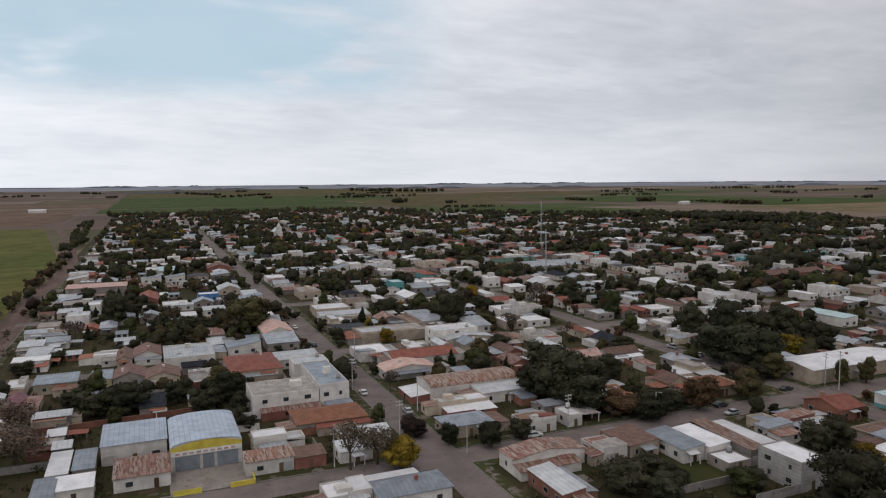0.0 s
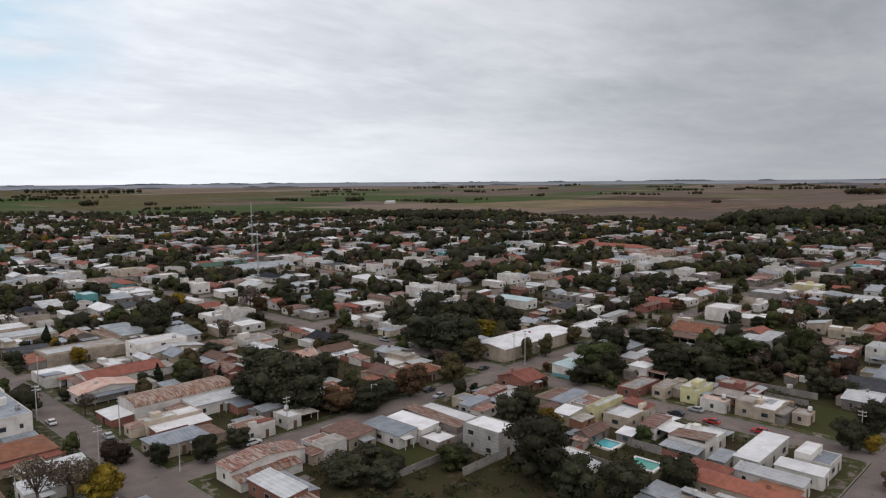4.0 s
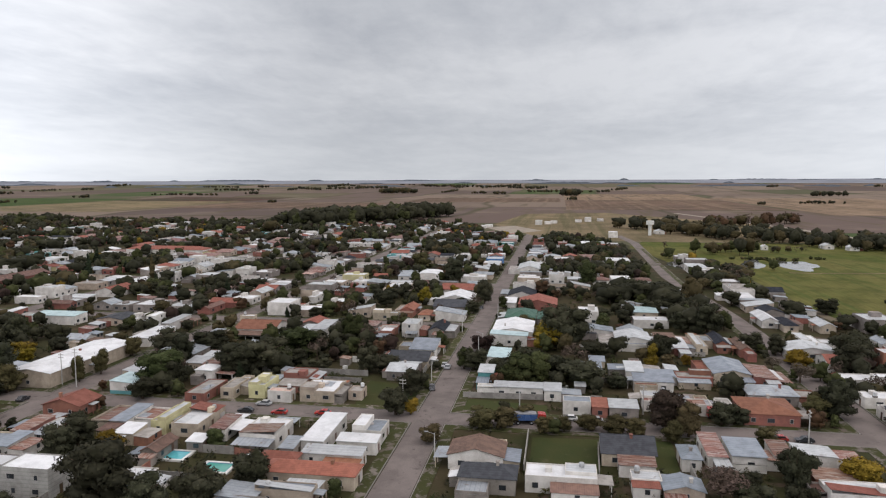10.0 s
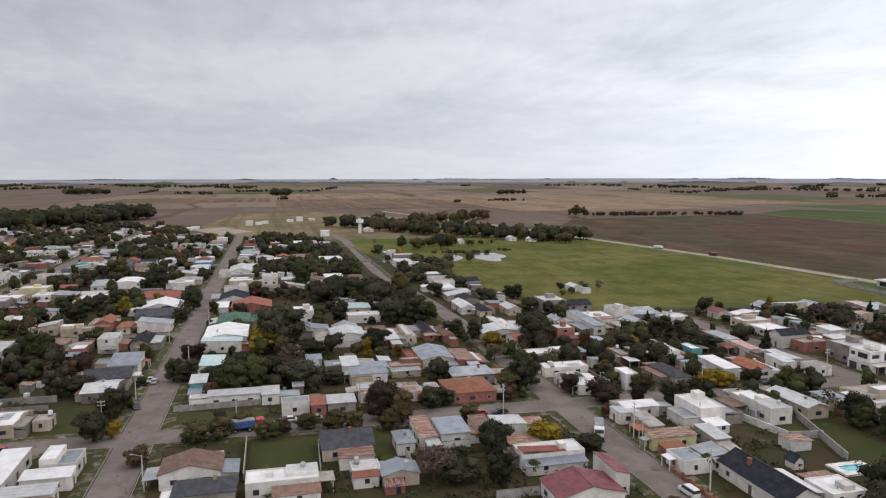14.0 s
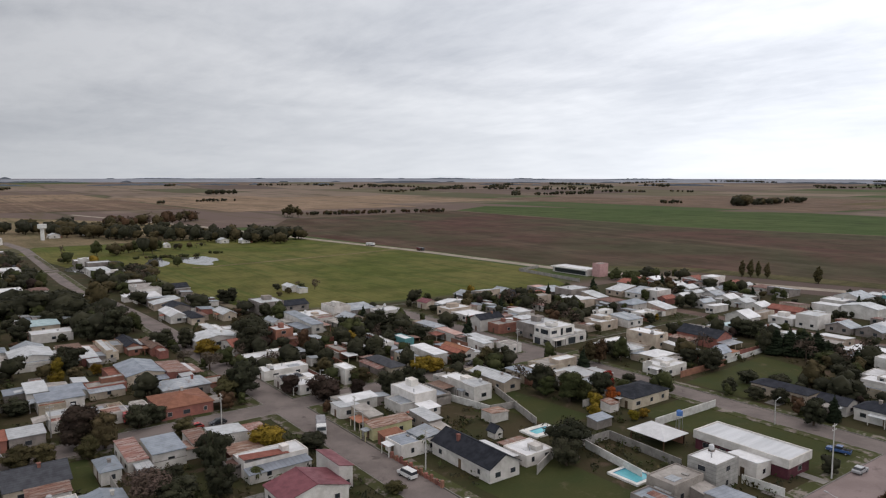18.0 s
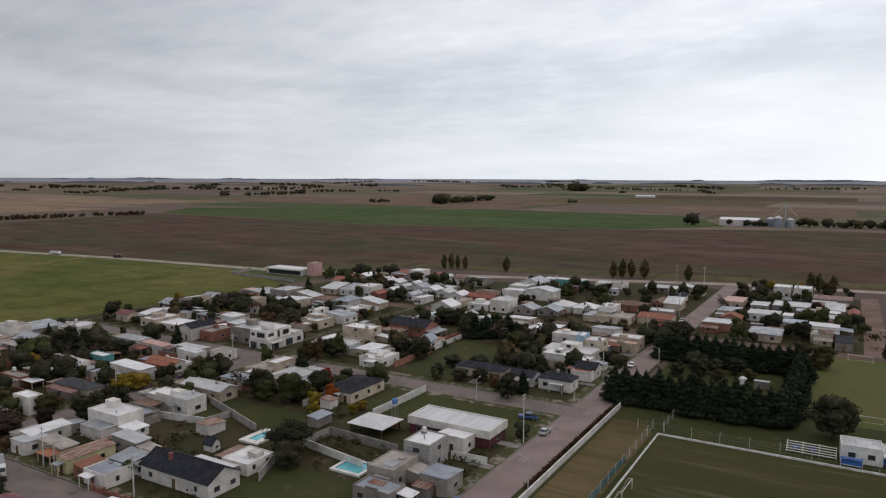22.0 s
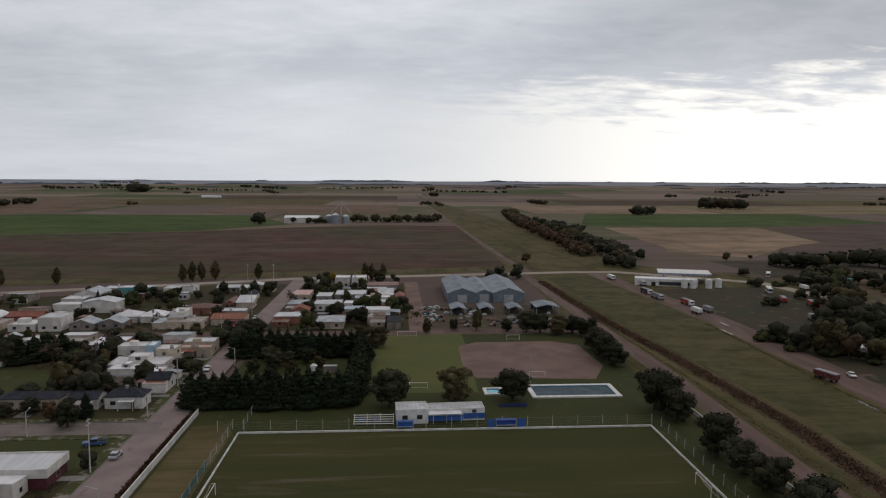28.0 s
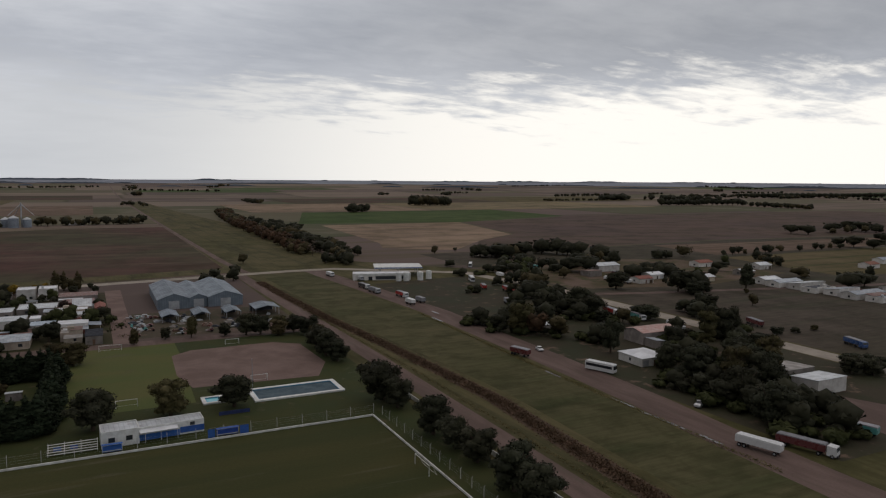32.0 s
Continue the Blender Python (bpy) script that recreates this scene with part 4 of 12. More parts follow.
def tree_proto(kind, var, far):
    rng = random.Random(hash_of(kind) * 31 + var * 7 + (3 if far else 0))
    leaf = {"poplar": "olive", "bush": "green", "euca": "olive"}.get(kind, kind)
    if kind == "cypress":
        h, blobs = 9.0, []
        for i in range(10):
            f = i / 9
            rad_i = 1.7 * (1 - f) ** 0.75 + 0.12
            for k in range(3 if f < 0.7 else 1):
                a = rng.uniform(0, 6.28)
                blobs.append((math.cos(a) * rad_i * 0.35, math.sin(a) * rad_i * 0.35, 0.9 + f * 7.6, rad_i, 0.75))
        count, size = 3200, 0.23
        tg = Geo().tube((0, 0, -0.1), (0, 0, 8.4), 0.22, 0.04, 6)
    elif kind == "poplar":
        h = 11.0
        blobs = [(rng.uniform(-0.3, 0.3), rng.uniform(-0.3, 0.3), 1.8 + i * 0.95, 1.15 * math.sin(math.pi * (0.18 + 0.78 * i / 9)) + 0.15, 0.9) for i in range(10)]
        count, size = 2400, 0.22
        tg = Geo().tube((0, 0, -0.1), (0, 0, 10), 0.2, 0.04, 6)
    elif kind == "bush":
        h = 2.2
        blobs = [(rng.uniform(-0.7, 0.7), rng.uniform(-0.7, 0.7), rng.uniform(0.7, 1.3), rng.uniform(0.6, 0.95), 0.75) for _ in range(6)]
        count, size = 900, 0.16
        tg = Geo().tube((0, 0, -0.05), (0, 0, 1.2), 0.1, 0.05, 6)
    elif kind == "twig":
        h = 7.0
        blobs = [(rng.uniform(-1.7, 1.7), rng.uniform(-1.7, 1.7), rng.uniform(3.6, 6.2), rng.uniform(0.9, 1.4), 1.2) for _ in range(9)]
        count, size = 1500, 0.30
        tg = trunk_geo(h, 0.16, 2.2, rng, 7)
    else:
        h = {"euca": 15.0}.get(kind, 7.2)
        w = {"euca": 3.6}.get(kind, 3.0)
        blobs = []
        for i in range(15):
            a, q = rng.uniform(0, 6.28), rng.uniform(0.15, 1) ** 0.6 * w * rng.uniform(0.5, 0.9)
            zz = h * rng.uniform(0.26, 0.86)
            q *= 1.1 - abs(zz / h - 0.58) * 1.2
            blobs.append((math.cos(a) * q, math.sin(a) * q, zz, rng.uniform(0.8, 1.35) * w / 2.5, rng.uniform(0.7, 1.05) * w / 2.5))
        blobs.append((0, 0, h * 0.56, w * 0.72, w * 0.66))
        for i in range(6):
            a = i * 1.05 + rng.uniform(-0.3, 0.3)
            blobs.append((math.cos(a) * w * 0.5, math.sin(a) * w * 0.5, h * rng.uniform(0.2, 0.32), w * 0.34, w * 0.3))
        count, size = 3500, 0.155 * w / 2.5
        tg = trunk_geo(h, 0.2 * w / 2.5, w * 0.8, rng)
    if far:
        count, size = ((150, size * 2.2), (30, size * 3.2), (6, size * 4.0))[far - 1]
        keep = sorted(blobs, key=lambda q: -q[3])
        keep = keep[:1] + rng.sample(keep[1:], min(len(keep) - 1, (6, 3, 1)[far - 1]))
        grow = (1.12, 1.32, 1.5)[far - 1]
        if kind in ("poplar", "cypress"):
            keep, grow = (blobs, 1.0) if far < 2 else (blobs, 1.12)
        elif far:
            keep = [(x, y, z * 0.93, r, q) for x, y, z, r, q in keep]
        blobs = [(x, y, z, r * grow, q * grow) for x, y, z, r, q in keep]
        tg = Geo().tube((0, 0, -0.1), (0, 0, h * 0.5), 0.2, 0.12, 4)
    mat = LEAVES[leaf]
    nm = "tree" if kind != "bush" else "shrub"
    if far:
        root = part(nm, tg, BARK)
    else:
        root = new(nm)
        part("trunk", tg, BARK, root)
    tagged(root, TREE_LABEL[kind], nm)
    me = crown_mesh("crown", blobs, count, size * (0.35 if kind == "twig" else 1), mat, var * 17 + 3, 2.2 if kind == "twig" else 1.0, True)
    if kind != "twig":
        me = add_lumps(me, blobs, 0.84 if not far else 0.98, var + 5)
    ob = new("crown", me)
    ob.parent = root
    return root


def hash_of(s):
    return sum((i + 3) * ord(c) for i, c in enumerate(s))


TR = random.Random(21)
WOODS = {}
NEAR_TREE = 205.0


def tree(kind, x, y, height=7.0, wide=1.0, z=0.0, near=None):
    """A tree of that height at (x, y); shapes repeat with a turn and a scale of their own. Far ones are kept for the woods."""
    far = math.hypot(x, y) > NEAR_TREE if near is None else not near
    base = {"cypress": 9.0, "poplar": 11.0, "bush": 2.2, "twig": 7.0, "euca": 15.0}.get(kind, 7.0)
    var = TR.randrange(3 if not far else 2)
    s = height / base
    m = pose(x, y, z or rise(x, y), 0, 0, TR.uniform(0, 360)) @ Matrix.Diagonal((s * wide, s * wide, s, 1))
    if far:
        WOODS.setdefault((kind, 1 if math.hypot(x, y) < 430 else 2 if math.hypot(x, y) < 2300 else 3), []).append((var, m))
        return None
    key = (kind, var, far)
    if key not in PROTO:
        ob = PROTO[key] = tree_proto(kind, var, far)
        ob.matrix_basis = m
        return ob
    ob = copy_thing(PROTO[key], m)
    ob.matrix_basis = m
    return ob


def build_woods():
    """All trees too far off to be told apart, as one mesh."""
    co, faces, mats, index, smooth = [], [], [], [], []
    for (kind, level), items in WOODS.items():
        shapes = []
        for var in range(2):
            root = tree_proto(kind, var, level)
            crown = root.children[0]
            shapes.append([(np.array([v.co for v in o.data.vertices]), [tuple(p.vertices) for p in o.data.polygons], o.data.materials[0], [p.use_smooth for p in o.data.polygons]) for o in (root, crown)])
            bpy.data.objects.remove(crown)
            bpy.data.objects.remove(root)
        for var, m in items:
            mm = np.array(m)
            for v, f, mat, sm in shapes[var]:
                smooth += sm
                co.append(v @ mm[:3, :3].T + mm[:3, 3])
                base = WOOD_COUNT[0]
                faces += [tuple(base + i for i in p) for p in f]
                if mat.name not in index:
                    index.append(mat.name)
                mats += [index.index(mat.name)] * len(f)
                WOOD_COUNT[0] += len(v)
    me = bpy.data.meshes.new("woods")
    me.from_pydata(np.concatenate(co).tolist(), [], faces)
    for name in index:
        me.materials.append(bpy.data.materials[name])
    me.polygons.foreach_set("material_index", mats)
    me.polygons.foreach_set("use_smooth", smooth)
    me.update()
    tagged(new("far_trees", me), "dark evergreen and autumn trees among the far houses and fields", "trees", kind="stuff")


WOOD_COUNT = [0]


def grove(kinds, ax, ay, bx, by, wide, n, h, seed):
    """n trees in a belt from a to b."""
    rng = random.Random(seed)
    L = math.hypot(bx - ax, by - ay) or 1.0
    nx, ny = -(by - ay) / L, (bx - ax) / L
    for _ in range(n):
        f, s = rng.random(), rng.uniform(-wide / 2, wide / 2)
        tree(rng.choice(kinds), ax + (bx - ax) * f + nx * s, ay + (by - ay) * f + ny * s, h * rng.uniform(0.65, 1.15), rng.uniform(0.9, 1.4))


def is_clear_spot(x, y, r=2.5):
    return is_free(x - r, y - r, x + r, y + r, 0.0)


# ---- fields round the town ----
def crop(name, a, b, scale=0.02, streak=(1.0, 1.0, 1.0), third=None, turn=0.0, rows=0.85):
    """A field: large patches, drill rows and streaks that run along its heading, weedy blotches."""
    m = bpy.data.materials.new(name)
    m.use_nodes = True
    k = Nodes(m.node_tree)
    out, p = k.add("ShaderNodeOutputMaterial"), k.add("ShaderNodeBsdfPrincipled")
    k.link(p.outputs[0], out.inputs[0])
    tilt = k.add("ShaderNodeMapping")
    tilt.inputs["Rotation"].default_value = (0, 0, radians(turn))
    k.link(k.add("ShaderNodeNewGeometry").outputs["Position"], tilt.inputs["Vector"])
    pos = tilt.outputs[0]
    col = k.mix(k.ramp(k.noise(pos, scale * 0.35, 4.0, 0.6, 0.4), 0.36, 0.64), a, b)
    long = k.noise(k.scaled(pos, (scale * 0.22 * streak[0], scale * 2.6 * streak[1], 1.0)), 1.0, 6.0, 0.65, 0.15)
    col = k.mix(k.ramp(long, 0.47, 0.66, 0.0, rows), col, third or tuple(c * 0.6 for c in a))
    blot = k.noise(pos, scale * 1.7, 7.0, 0.7, 0.3)
    col = k.mix(k.ramp(blot, 0.40, 0.66, 0.0, 0.85), col, k.mix(1.0, col, (0.58, 0.62, 0.55), "MULTIPLY"))
    fine = k.noise(k.scaled(pos, (0.05, 0.6, 1.0)), 1.0, 4.0, 0.7)
    col = k.mix(k.ramp(fine, 0.35, 0.7, 0.0, rows * 0.65), col, k.mix(1.0, col, (0.62, 0.62, 0.6), "MULTIPLY"))
    col = k.mix(k.ramp(fine, 0.2, 0.42, rows * 0.47, 0.0), col, k.mix(1.0, col, (1.5, 1.45, 1.4), "MULTIPLY"))
    k.link(col, p.inputs["Base Color"])
    p.inputs["Roughness"].default_value = 0.95
    p.inputs["Specular IOR Level"].default_value = 0.05
    return m


CROP = {
    "plough": crop("ploughed_soil", (0.078, 0.042, 0.034), (0.056, 0.051, 0.029), 0.015, (0.8, 0.8, 1), (0.120, 0.088, 0.068), 8, 0.4),
    "dark_plough": crop("dark_ploughed_soil", (0.090, 0.062, 0.056), (0.105, 0.072, 0.058), 0.014, (0.7, 1.0, 1), (0.075, 0.060, 0.040), 20),
    "stubble": crop("pale_stubble", (0.26, 0.185, 0.130), (0.205, 0.145, 0.100), 0.014, (0.5, 2.0, 1), (0.115, 0.086, 0.062)),
    "brown": crop("brown_fallow", (0.150, 0.100, 0.074), (0.115, 0.080, 0.060), 0.012, (0.4, 2.4, 1), (0.20, 0.142, 0.10)),
    "verge": crop("verge_grass", (0.076, 0.069, 0.030), (0.098, 0.083, 0.042), 0.03, (1.0, 1.0, 1), (0.052, 0.049, 0.024), 88),
    "scrub": crop("scrubland", (0.060, 0.051, 0.036), (0.076, 0.061, 0.048), 0.03, (1.0, 1.0, 1), (0.050, 0.050, 0.031)),
    "green": crop("young_green_crop", (0.050, 0.078, 0.022), (0.066, 0.088, 0.030), 0.012, (0.5, 2.0, 1)),
    "olive": crop("olive_pasture", (0.088, 0.074, 0.033), (0.120, 0.092, 0.050), 0.016, (0.6, 1.8, 1), (0.066, 0.066, 0.025)),
    "pasture": crop("bright_pasture", (0.080, 0.092, 0.022), (0.128, 0.118, 0.040), 0.03, (0.5, 1.6, 1), (0.070, 0.090, 0.024)),
    "tan": crop("tan_grass", (0.215, 0.165, 0.098), (0.170, 0.132, 0.082), 0.01, (0.6, 2.0, 1), (0.105, 0.095, 0.05)),
}
FIELD_WORD = {"scrub": "brown scrubby grassland", "plough": "dark ploughed field", "stubble": "pale stubble field", "brown": "brown fallow field", "green": "field of young green crop", "olive": "olive-green pasture",
              "pasture": "bright green pasture", "dark_plough": "dark purplish ploughed field", "tan": "dry tan grassland", "verge": "rough yellowish grass"}
NEAR_FIELDS = []


def field(kind, ring, z=0.03):
    NEAR_FIELDS.append(ring)
    return patch("field", ring, z, CROP[kind], FIELD_WORD[kind] + " outside the town", "field")


field("plough", [(780, -322), (985, -440), (1045, -800), (540, -775), (240, -858), (120, -935), (20, -968), (-80, -962), (-80, -480), (70, -455), (298, -406), (345, -362)])
field("green", [(1056, -814), (1180, -990), (622, -1260), (240, -1230), (150, -990), (240, -862), (546, -779)])
field("pasture", [(336, -122), (388, -118), (495, -116), (560, -165), (700, -306), (505, -334), (354, -340), (280, -300), (296, -240), (302, -190), (308, -150)])
field("pasture", [(-66, 170), (-66, 640), (-140, 1180), (-900, 1180), (-900, 170)])
field("tan", [(718, -70), (765, 25), (960, 90), (1250, 60), (1300, -80), (1000, -260), (720, -290)], 0.036)
field("stubble", [(-236, -600), (-252, -649), (-275, -923), (-486, -926), (-436, -700), (-366, -645), (-290, -560)])
field("dark_plough", [(-300, -545), (-438, -536), (-602, -550), (-1500, -480), (-1500, -1010), (-769, -1024), (-491, -925), (-440, -700), (-360, -640)])
field("green", [(-255, -966), (-486, -930), (-750, -1027), (-758, -1302), (-346, -1285)])
field("scrub", [(-245, -100), (-245, -540), (-300, -540), (-438, -532), (-602, -545), (-1500, -475), (-1500, -100)])
field("pasture", [(500, -114), (506, -84), (560, -78), (660, -62), (716, -80), (705, -290), (627, -284), (562, -165)], 0.042)
patch("field_margin", [(-80, -482), (70, -457), (298, -408), (345, -364), (345, -378), (290, -432), (70, -482), (-80, -508)], 0.05, CROP["verge"], "weedy green margin of the ploughed field", "verge")
field("brown", [(-150, 1270), (-140, 1990), (-1500, 1990), (-1500, 1200), (-900, 1200)])
field("green", [(-105, 1720), (520, 1700), (520, 1990), (-108, 1990)])
field("green", [(430, 1560), (700, 1180), (1050, 1200), (900, 1640)])
field("olive", [(-450, -300), (-470, -420), (-900, -430), (-920, -290)], 0.038)
field("brown", [(-480, -438), (-490, -525), (-1400, -470), (-1400, -405), (-900, -440)], 0.038)
field("plough", [(-940, -280), (-930, -400), (-1450, -395), (-1450, -250)], 0.038)
field("scrub", [(-460, -120), (-440, -255), (-900, -245), (-900, -110)], 0.038)
FR = random.Random(4)


def far_fields():
    """The patchwork of the plain beyond the near fields."""
    step_x, step_y = 620.0, 430.0
    for i in range(-8, 8):
        for j in range(-12, 12):
            x0, y0 = i * step_x + (180 if j % 2 else 0), j * step_y
            x1, y1 = x0 + step_x * FR.choice((1.0, 1.0, 0.6)), y0 + step_y - 12
            cx, cy = (x0 + x1) / 2, (y0 + y1) / 2
            r = math.hypot(cx, cy)
            bear = math.degrees(math.atan2(cx, cy)) % 360
            kind = FR.choice(("brown", "brown", "stubble", "stubble", "plough", "olive", "olive", "green", "tan"))
            if r < 900 or r > 2400 or 225 < bear < 340:
                continue
            if any(inside(px, py, ring) for ring in NEAR_FIELDS + [TOWN] for px in (x0, cx, x1) for py in (y0, cy, y1)):
                continue
            if -280 < cx < -40 and cy < 0:
                continue
            if bear < 45 and kind in ("stubble", "tan", "brown", "plough"):
                kind = "green"
            patch("field", [(x0, y0), (x1 - 12, y0), (x1 - 12, y1), (x0, y1)], 0.3, CROP[kind], FIELD_WORD[kind] + " on the far plain", "field", 6)


far_fields()
for kind, x0, y0, x1, y1 in (("green", -95, 2010, 620, 2480), ("olive", 640, 2010, 1250, 2500), ("green", 1270, 1700, 1900, 2300), ("green", -90, 2500, 900, 3150), ("olive", 920, 2520, 1900, 3100), ("olive", -85, 3180, 1300, 4100)):
    patch("field", [(x0, y0), (x1, y0), (x1, y1), (x0, y1)], 0.4, CROP[kind], FIELD_WORD[kind] + " on the far plain", "field", 8)

# ---- rail corridor, route, club ground ----
patch("rail_verge", [(-78, -100), (-80, -440), (-81, -960), (-76, -1402), (-72, -1990), (-112, -1990), (-140, -1402), (-170, -960), (-172, -520), (-245, -430), (-245, -20), (-78, -20)], 0.04, CROP["verge"], "rough grass along the old rail corridor", "verge")
road("dirt_road_1", [(-86, -30), (-87, -95), (-87.6, -230), (-86, -320), (-85, -390), (-84, -452), (-84, -475)], 3.6, 0.055, DIRT, "rutted reddish dirt road beside the club")
road("dirt_road_2", [(-134, -30), (-137, -90), (-138.6, -125), (-141, -150), (-142, -175), (-143, -204), (-143.5, -242), (-145, -298), (-141.5, -360), (-135, -444), (-134, -470)], 6.6, 0.055, DIRT, "rutted reddish dirt track with lorries")
road("highway", [(-238, -60), (-238, -330), (-225, -420), (-150, -474), (-119, -474), (64, -447), (210, -398), (345, -352), (500, -341), (703, -311), (900, -285), (1300, -200)], 5.0, 0.07, ROUTE, "pale paved route passing the town")
road("country_road", [(-57, 640), (-72, 800), (-132, 1257), (-126, 1900), (-122, 2100), (-119, 2400), (-116, 2700), (-114, 2900), (-108, 3300), (-100, 3800), (-90, 4300), (-80, 4800)], 4.0, 0.09, DIRT, "pale country road running out of town")
road("farm_track", [(-90, -475), (-86, -548), (-83, -773), (-81, -959), (-77, -1402), (-73, -2000), (-72, -2300), (-74, -2700), (-76, -3200), (-78, -3700), (-79, -4330)], 2.6, 0.08, DIRT, "dirt track running to the horizon")
road("pasture_track", [(520, -338), (514, -316), (504, -255), (498, -210), (493, -164), (494, -150)], 1.3, 0.05, CROP["stubble"], "pale track across the pasture")
patch("rough_ground", [(-150, -98), (-232, -98), (-232, -330), (-215, -405), (-150, -395), (-138, -300), (-140, -240), (-147, -180)], 0.046, material("trodden_ground", (0.032, 0.034, 0.017), (0.050, 0.042, 0.028), 0.05, 1.2, rough=0.95, bump=0.4, rand=0, third=(0.120, 0.082, 0.060), third_at=(0.56, 0.68)), "trodden grass and bare earth among sheds", "ground")
patch("trodden_yard", [(-180, -126), (-196, -130), (-203, -112), (-190, -98), (-176, -102)], 0.05, DIRT, "bare reddish earth yard among sheds", "ground")
road("gravel_lane", [(-244, -312), (-280, -302), (-321, -293), (-420, -270), (-700, -250)], 3.2, 0.075, DIRT, "pale gravel lane leading off the route")
patch("yard_ground", [(-250, -330), (-245, -440), (-300, -470), (-420, -430), (-430, -330), (-330, -310)], 0.05, material("lorry_yard_earth", (0.120, 0.082, 0.060), (0.070, 0.056, 0.030), 0.03, 1.0, rough=0.95, bump=0.3, rand=0, third=(0.055, 0.052, 0.022), third_at=(0.5, 0.62)), "bare earth yard with weeds beside the route", "ground")
road("cross_street_end", [(300, -78), (335, -76.5), (464, -68), (700, -71), (790, -62)], 4.2, 0.06, ASPHALT, "worn grey street running out past the pasture")


# ---- houses of the near blocks ----
house(2.4, 161.1, 17.6, 181.3, 5.5, "barrel", "white", "paleblue", 1.2, "y")
house(-11.9, 171.0, 1.9, 185.6, 4.6, "mono", "white", "paleblue", 0.4, "x")
house(-8.8, 154.6, 2.2, 165.2, 3.0, "mono", "white", "rust", 0.4, "x")
house(27.7, 151.4, 34.6, 156.9, 2.8, "mono", "brick", "brown", 0.4, "x")
house(42.0, 189.7, 50.4, 216.5, 7.4, "flat", "white", "bluegrey", 1.0, "x")
house(23.9, 189.8, 41.8, 203.9, 6.4, "flat", "white", "dirty", 1.0, "x")
house(32.4, 172.3, 50.5, 184.2, 3.0, "hip", "grey", "tile", 1.6, "x")
house(29.4, 128.2, 38.4, 135.3, 3.2, "flat", "white", "white", 1.0, "x")
house(38.6, 123.5, 53.3, 131.9, 3.3, "hip", "white", "bluegrey", 1.3, "x")
house(65.7, 154.6, 78.2, 163.1, 3.2, "hip", "cream", "bluegrey", 1.2, "x")
house(70.6, 171.8, 85.2, 177.6, 3.5, "flat", "cream", "white", 1.0, "x")
house(72.8, 183.7, 101.0, 195.2, 4.2, "barrel", "white", "rust", 1.4, "x")
house(85.4, 176.2, 101.7, 183.5, 3.2, "mono", "white", "lightgrey", 0.5, "x")
house(75.1, 223.3, 98.5, 235.3, 3.2, "gable", "white", "tile", 1.6, "x")
house(67.7, 210.0, 84.9, 219.6, 3.2, "gable", "white", "pink", 1.5, "y")
house(66.8, 235.8, 78.5, 249.7, 3.2, "flat", "white", "white", 1.0, "x")
house(75.5, 263.4, 103.2, 277.6, 4.0, "flat", "cream", "dirty", 1.0, "x")
house(100.4, 248.9, 118.8, 259.2, 6.0, "flat", "white", "white", 1.0, "x")
house(102.7, 242.6, 122.4, 248.7, 3.2, "gable", "cream", "lightgrey", 1.4, "y")
house(70.2, 129.5, 88.3, 136.0, 3.5, "gable", "white", "rust", 1.2, "y")
house(71.2, 111.3, 76.3, 124.8, 3.2, "mono", "brick", "lightgrey", 0.6, "y")
house(3.2, 254.5, 19.9, 275.1, 4.0, "flat", "white", "lightgrey", 1.0, "x")
house(22.2, 228.1, 38.5, 251.1, 3.5, "hip", "cream", "tile", 2.0, "x")
house(38.7, 238.4, 53.2, 248.5, 3.2, "mono", "white", "lightgrey", 0.6, "x")
house(91.4, 126.6, 97.8, 135.7, 3.0, "flat", "white", "rust", 1.0, "y")
house(98.7, 126.8, 106.8, 137.5, 3.0, "mono", "cream", "brown", 0.6, "y")
house(107.8, 119.8, 113.9, 132.9, 3.2, "mono", "white", "bluegrey", 0.5, "y")
house(114.1, 118.5, 120.1, 131.5, 3.4, "mono", "white", "white", 0.4, "y")
house(112.9, 111.6, 119.4, 118.1, 2.4, "flat", "grey", "white", 1.0, "x")
house(120.3, 112.7, 130.9, 132.0, 3.6, "flat", "grey", "white", 1.0, "x")
house(118.8, 98.5, 126.1, 109.4, 6.4, "flat", "concrete", "white", 1.0, "x")
house(140.0, 162.3, 147.5, 169.8, 3.2, "gable", "cream", "brown", 2.0, "y")
house(150.2, 154.2, 158.1, 164.8, 3.2, "hip", "cream", "tile", 1.8, "x")
house(136.6, 200.7, 143.5, 207.2, 3.0, "gable", "white", "pink", 1.5, "x")
house(145.1, 199.3, 158.1, 205.8, 3.0, "gable", "white", "brown", 1.6, "x")
house(157.6, 171.6, 165.1, 180.7, 3.0, "flat", "cream", "lightgrey", 1.0, "x")
house(186.2, 151.5, 228.0, 166.6, 4.6, "gable", "cream", "white", 1.1, "x", label="long cream hall with a low bright white gabled roof")
house(187.4, 167.7, 199.7, 174.2, 3.5, "mono", "cream", "grey", 0.6, "x")
shop = house(184.0, 120.0, 193.7, 130.2, 3.4, "mono", "white", "aqua", 0.6, "x", label="white corner shop with a turquoise painted front", wins=0, door=False)
part("painted_band", Geo().box(-4.85, -5.13, 0.1, 4.85, -5.09, 1.9).box(-4.88, -5.1, 0.1, -4.84, 5.1, 1.2), WALLS["turquoise"], shop)
part("shop_window", Geo().box(-3.6, -5.17, 0.7, -0.6, -5.13, 2.3).box(0.8, -5.17, 0.05, 3.6, -5.13, 2.4), FRAME, shop)
house(199.3, 105.7, 205.3, 111.4, 4.0, "hip", "white", "white", 1.2, "x")
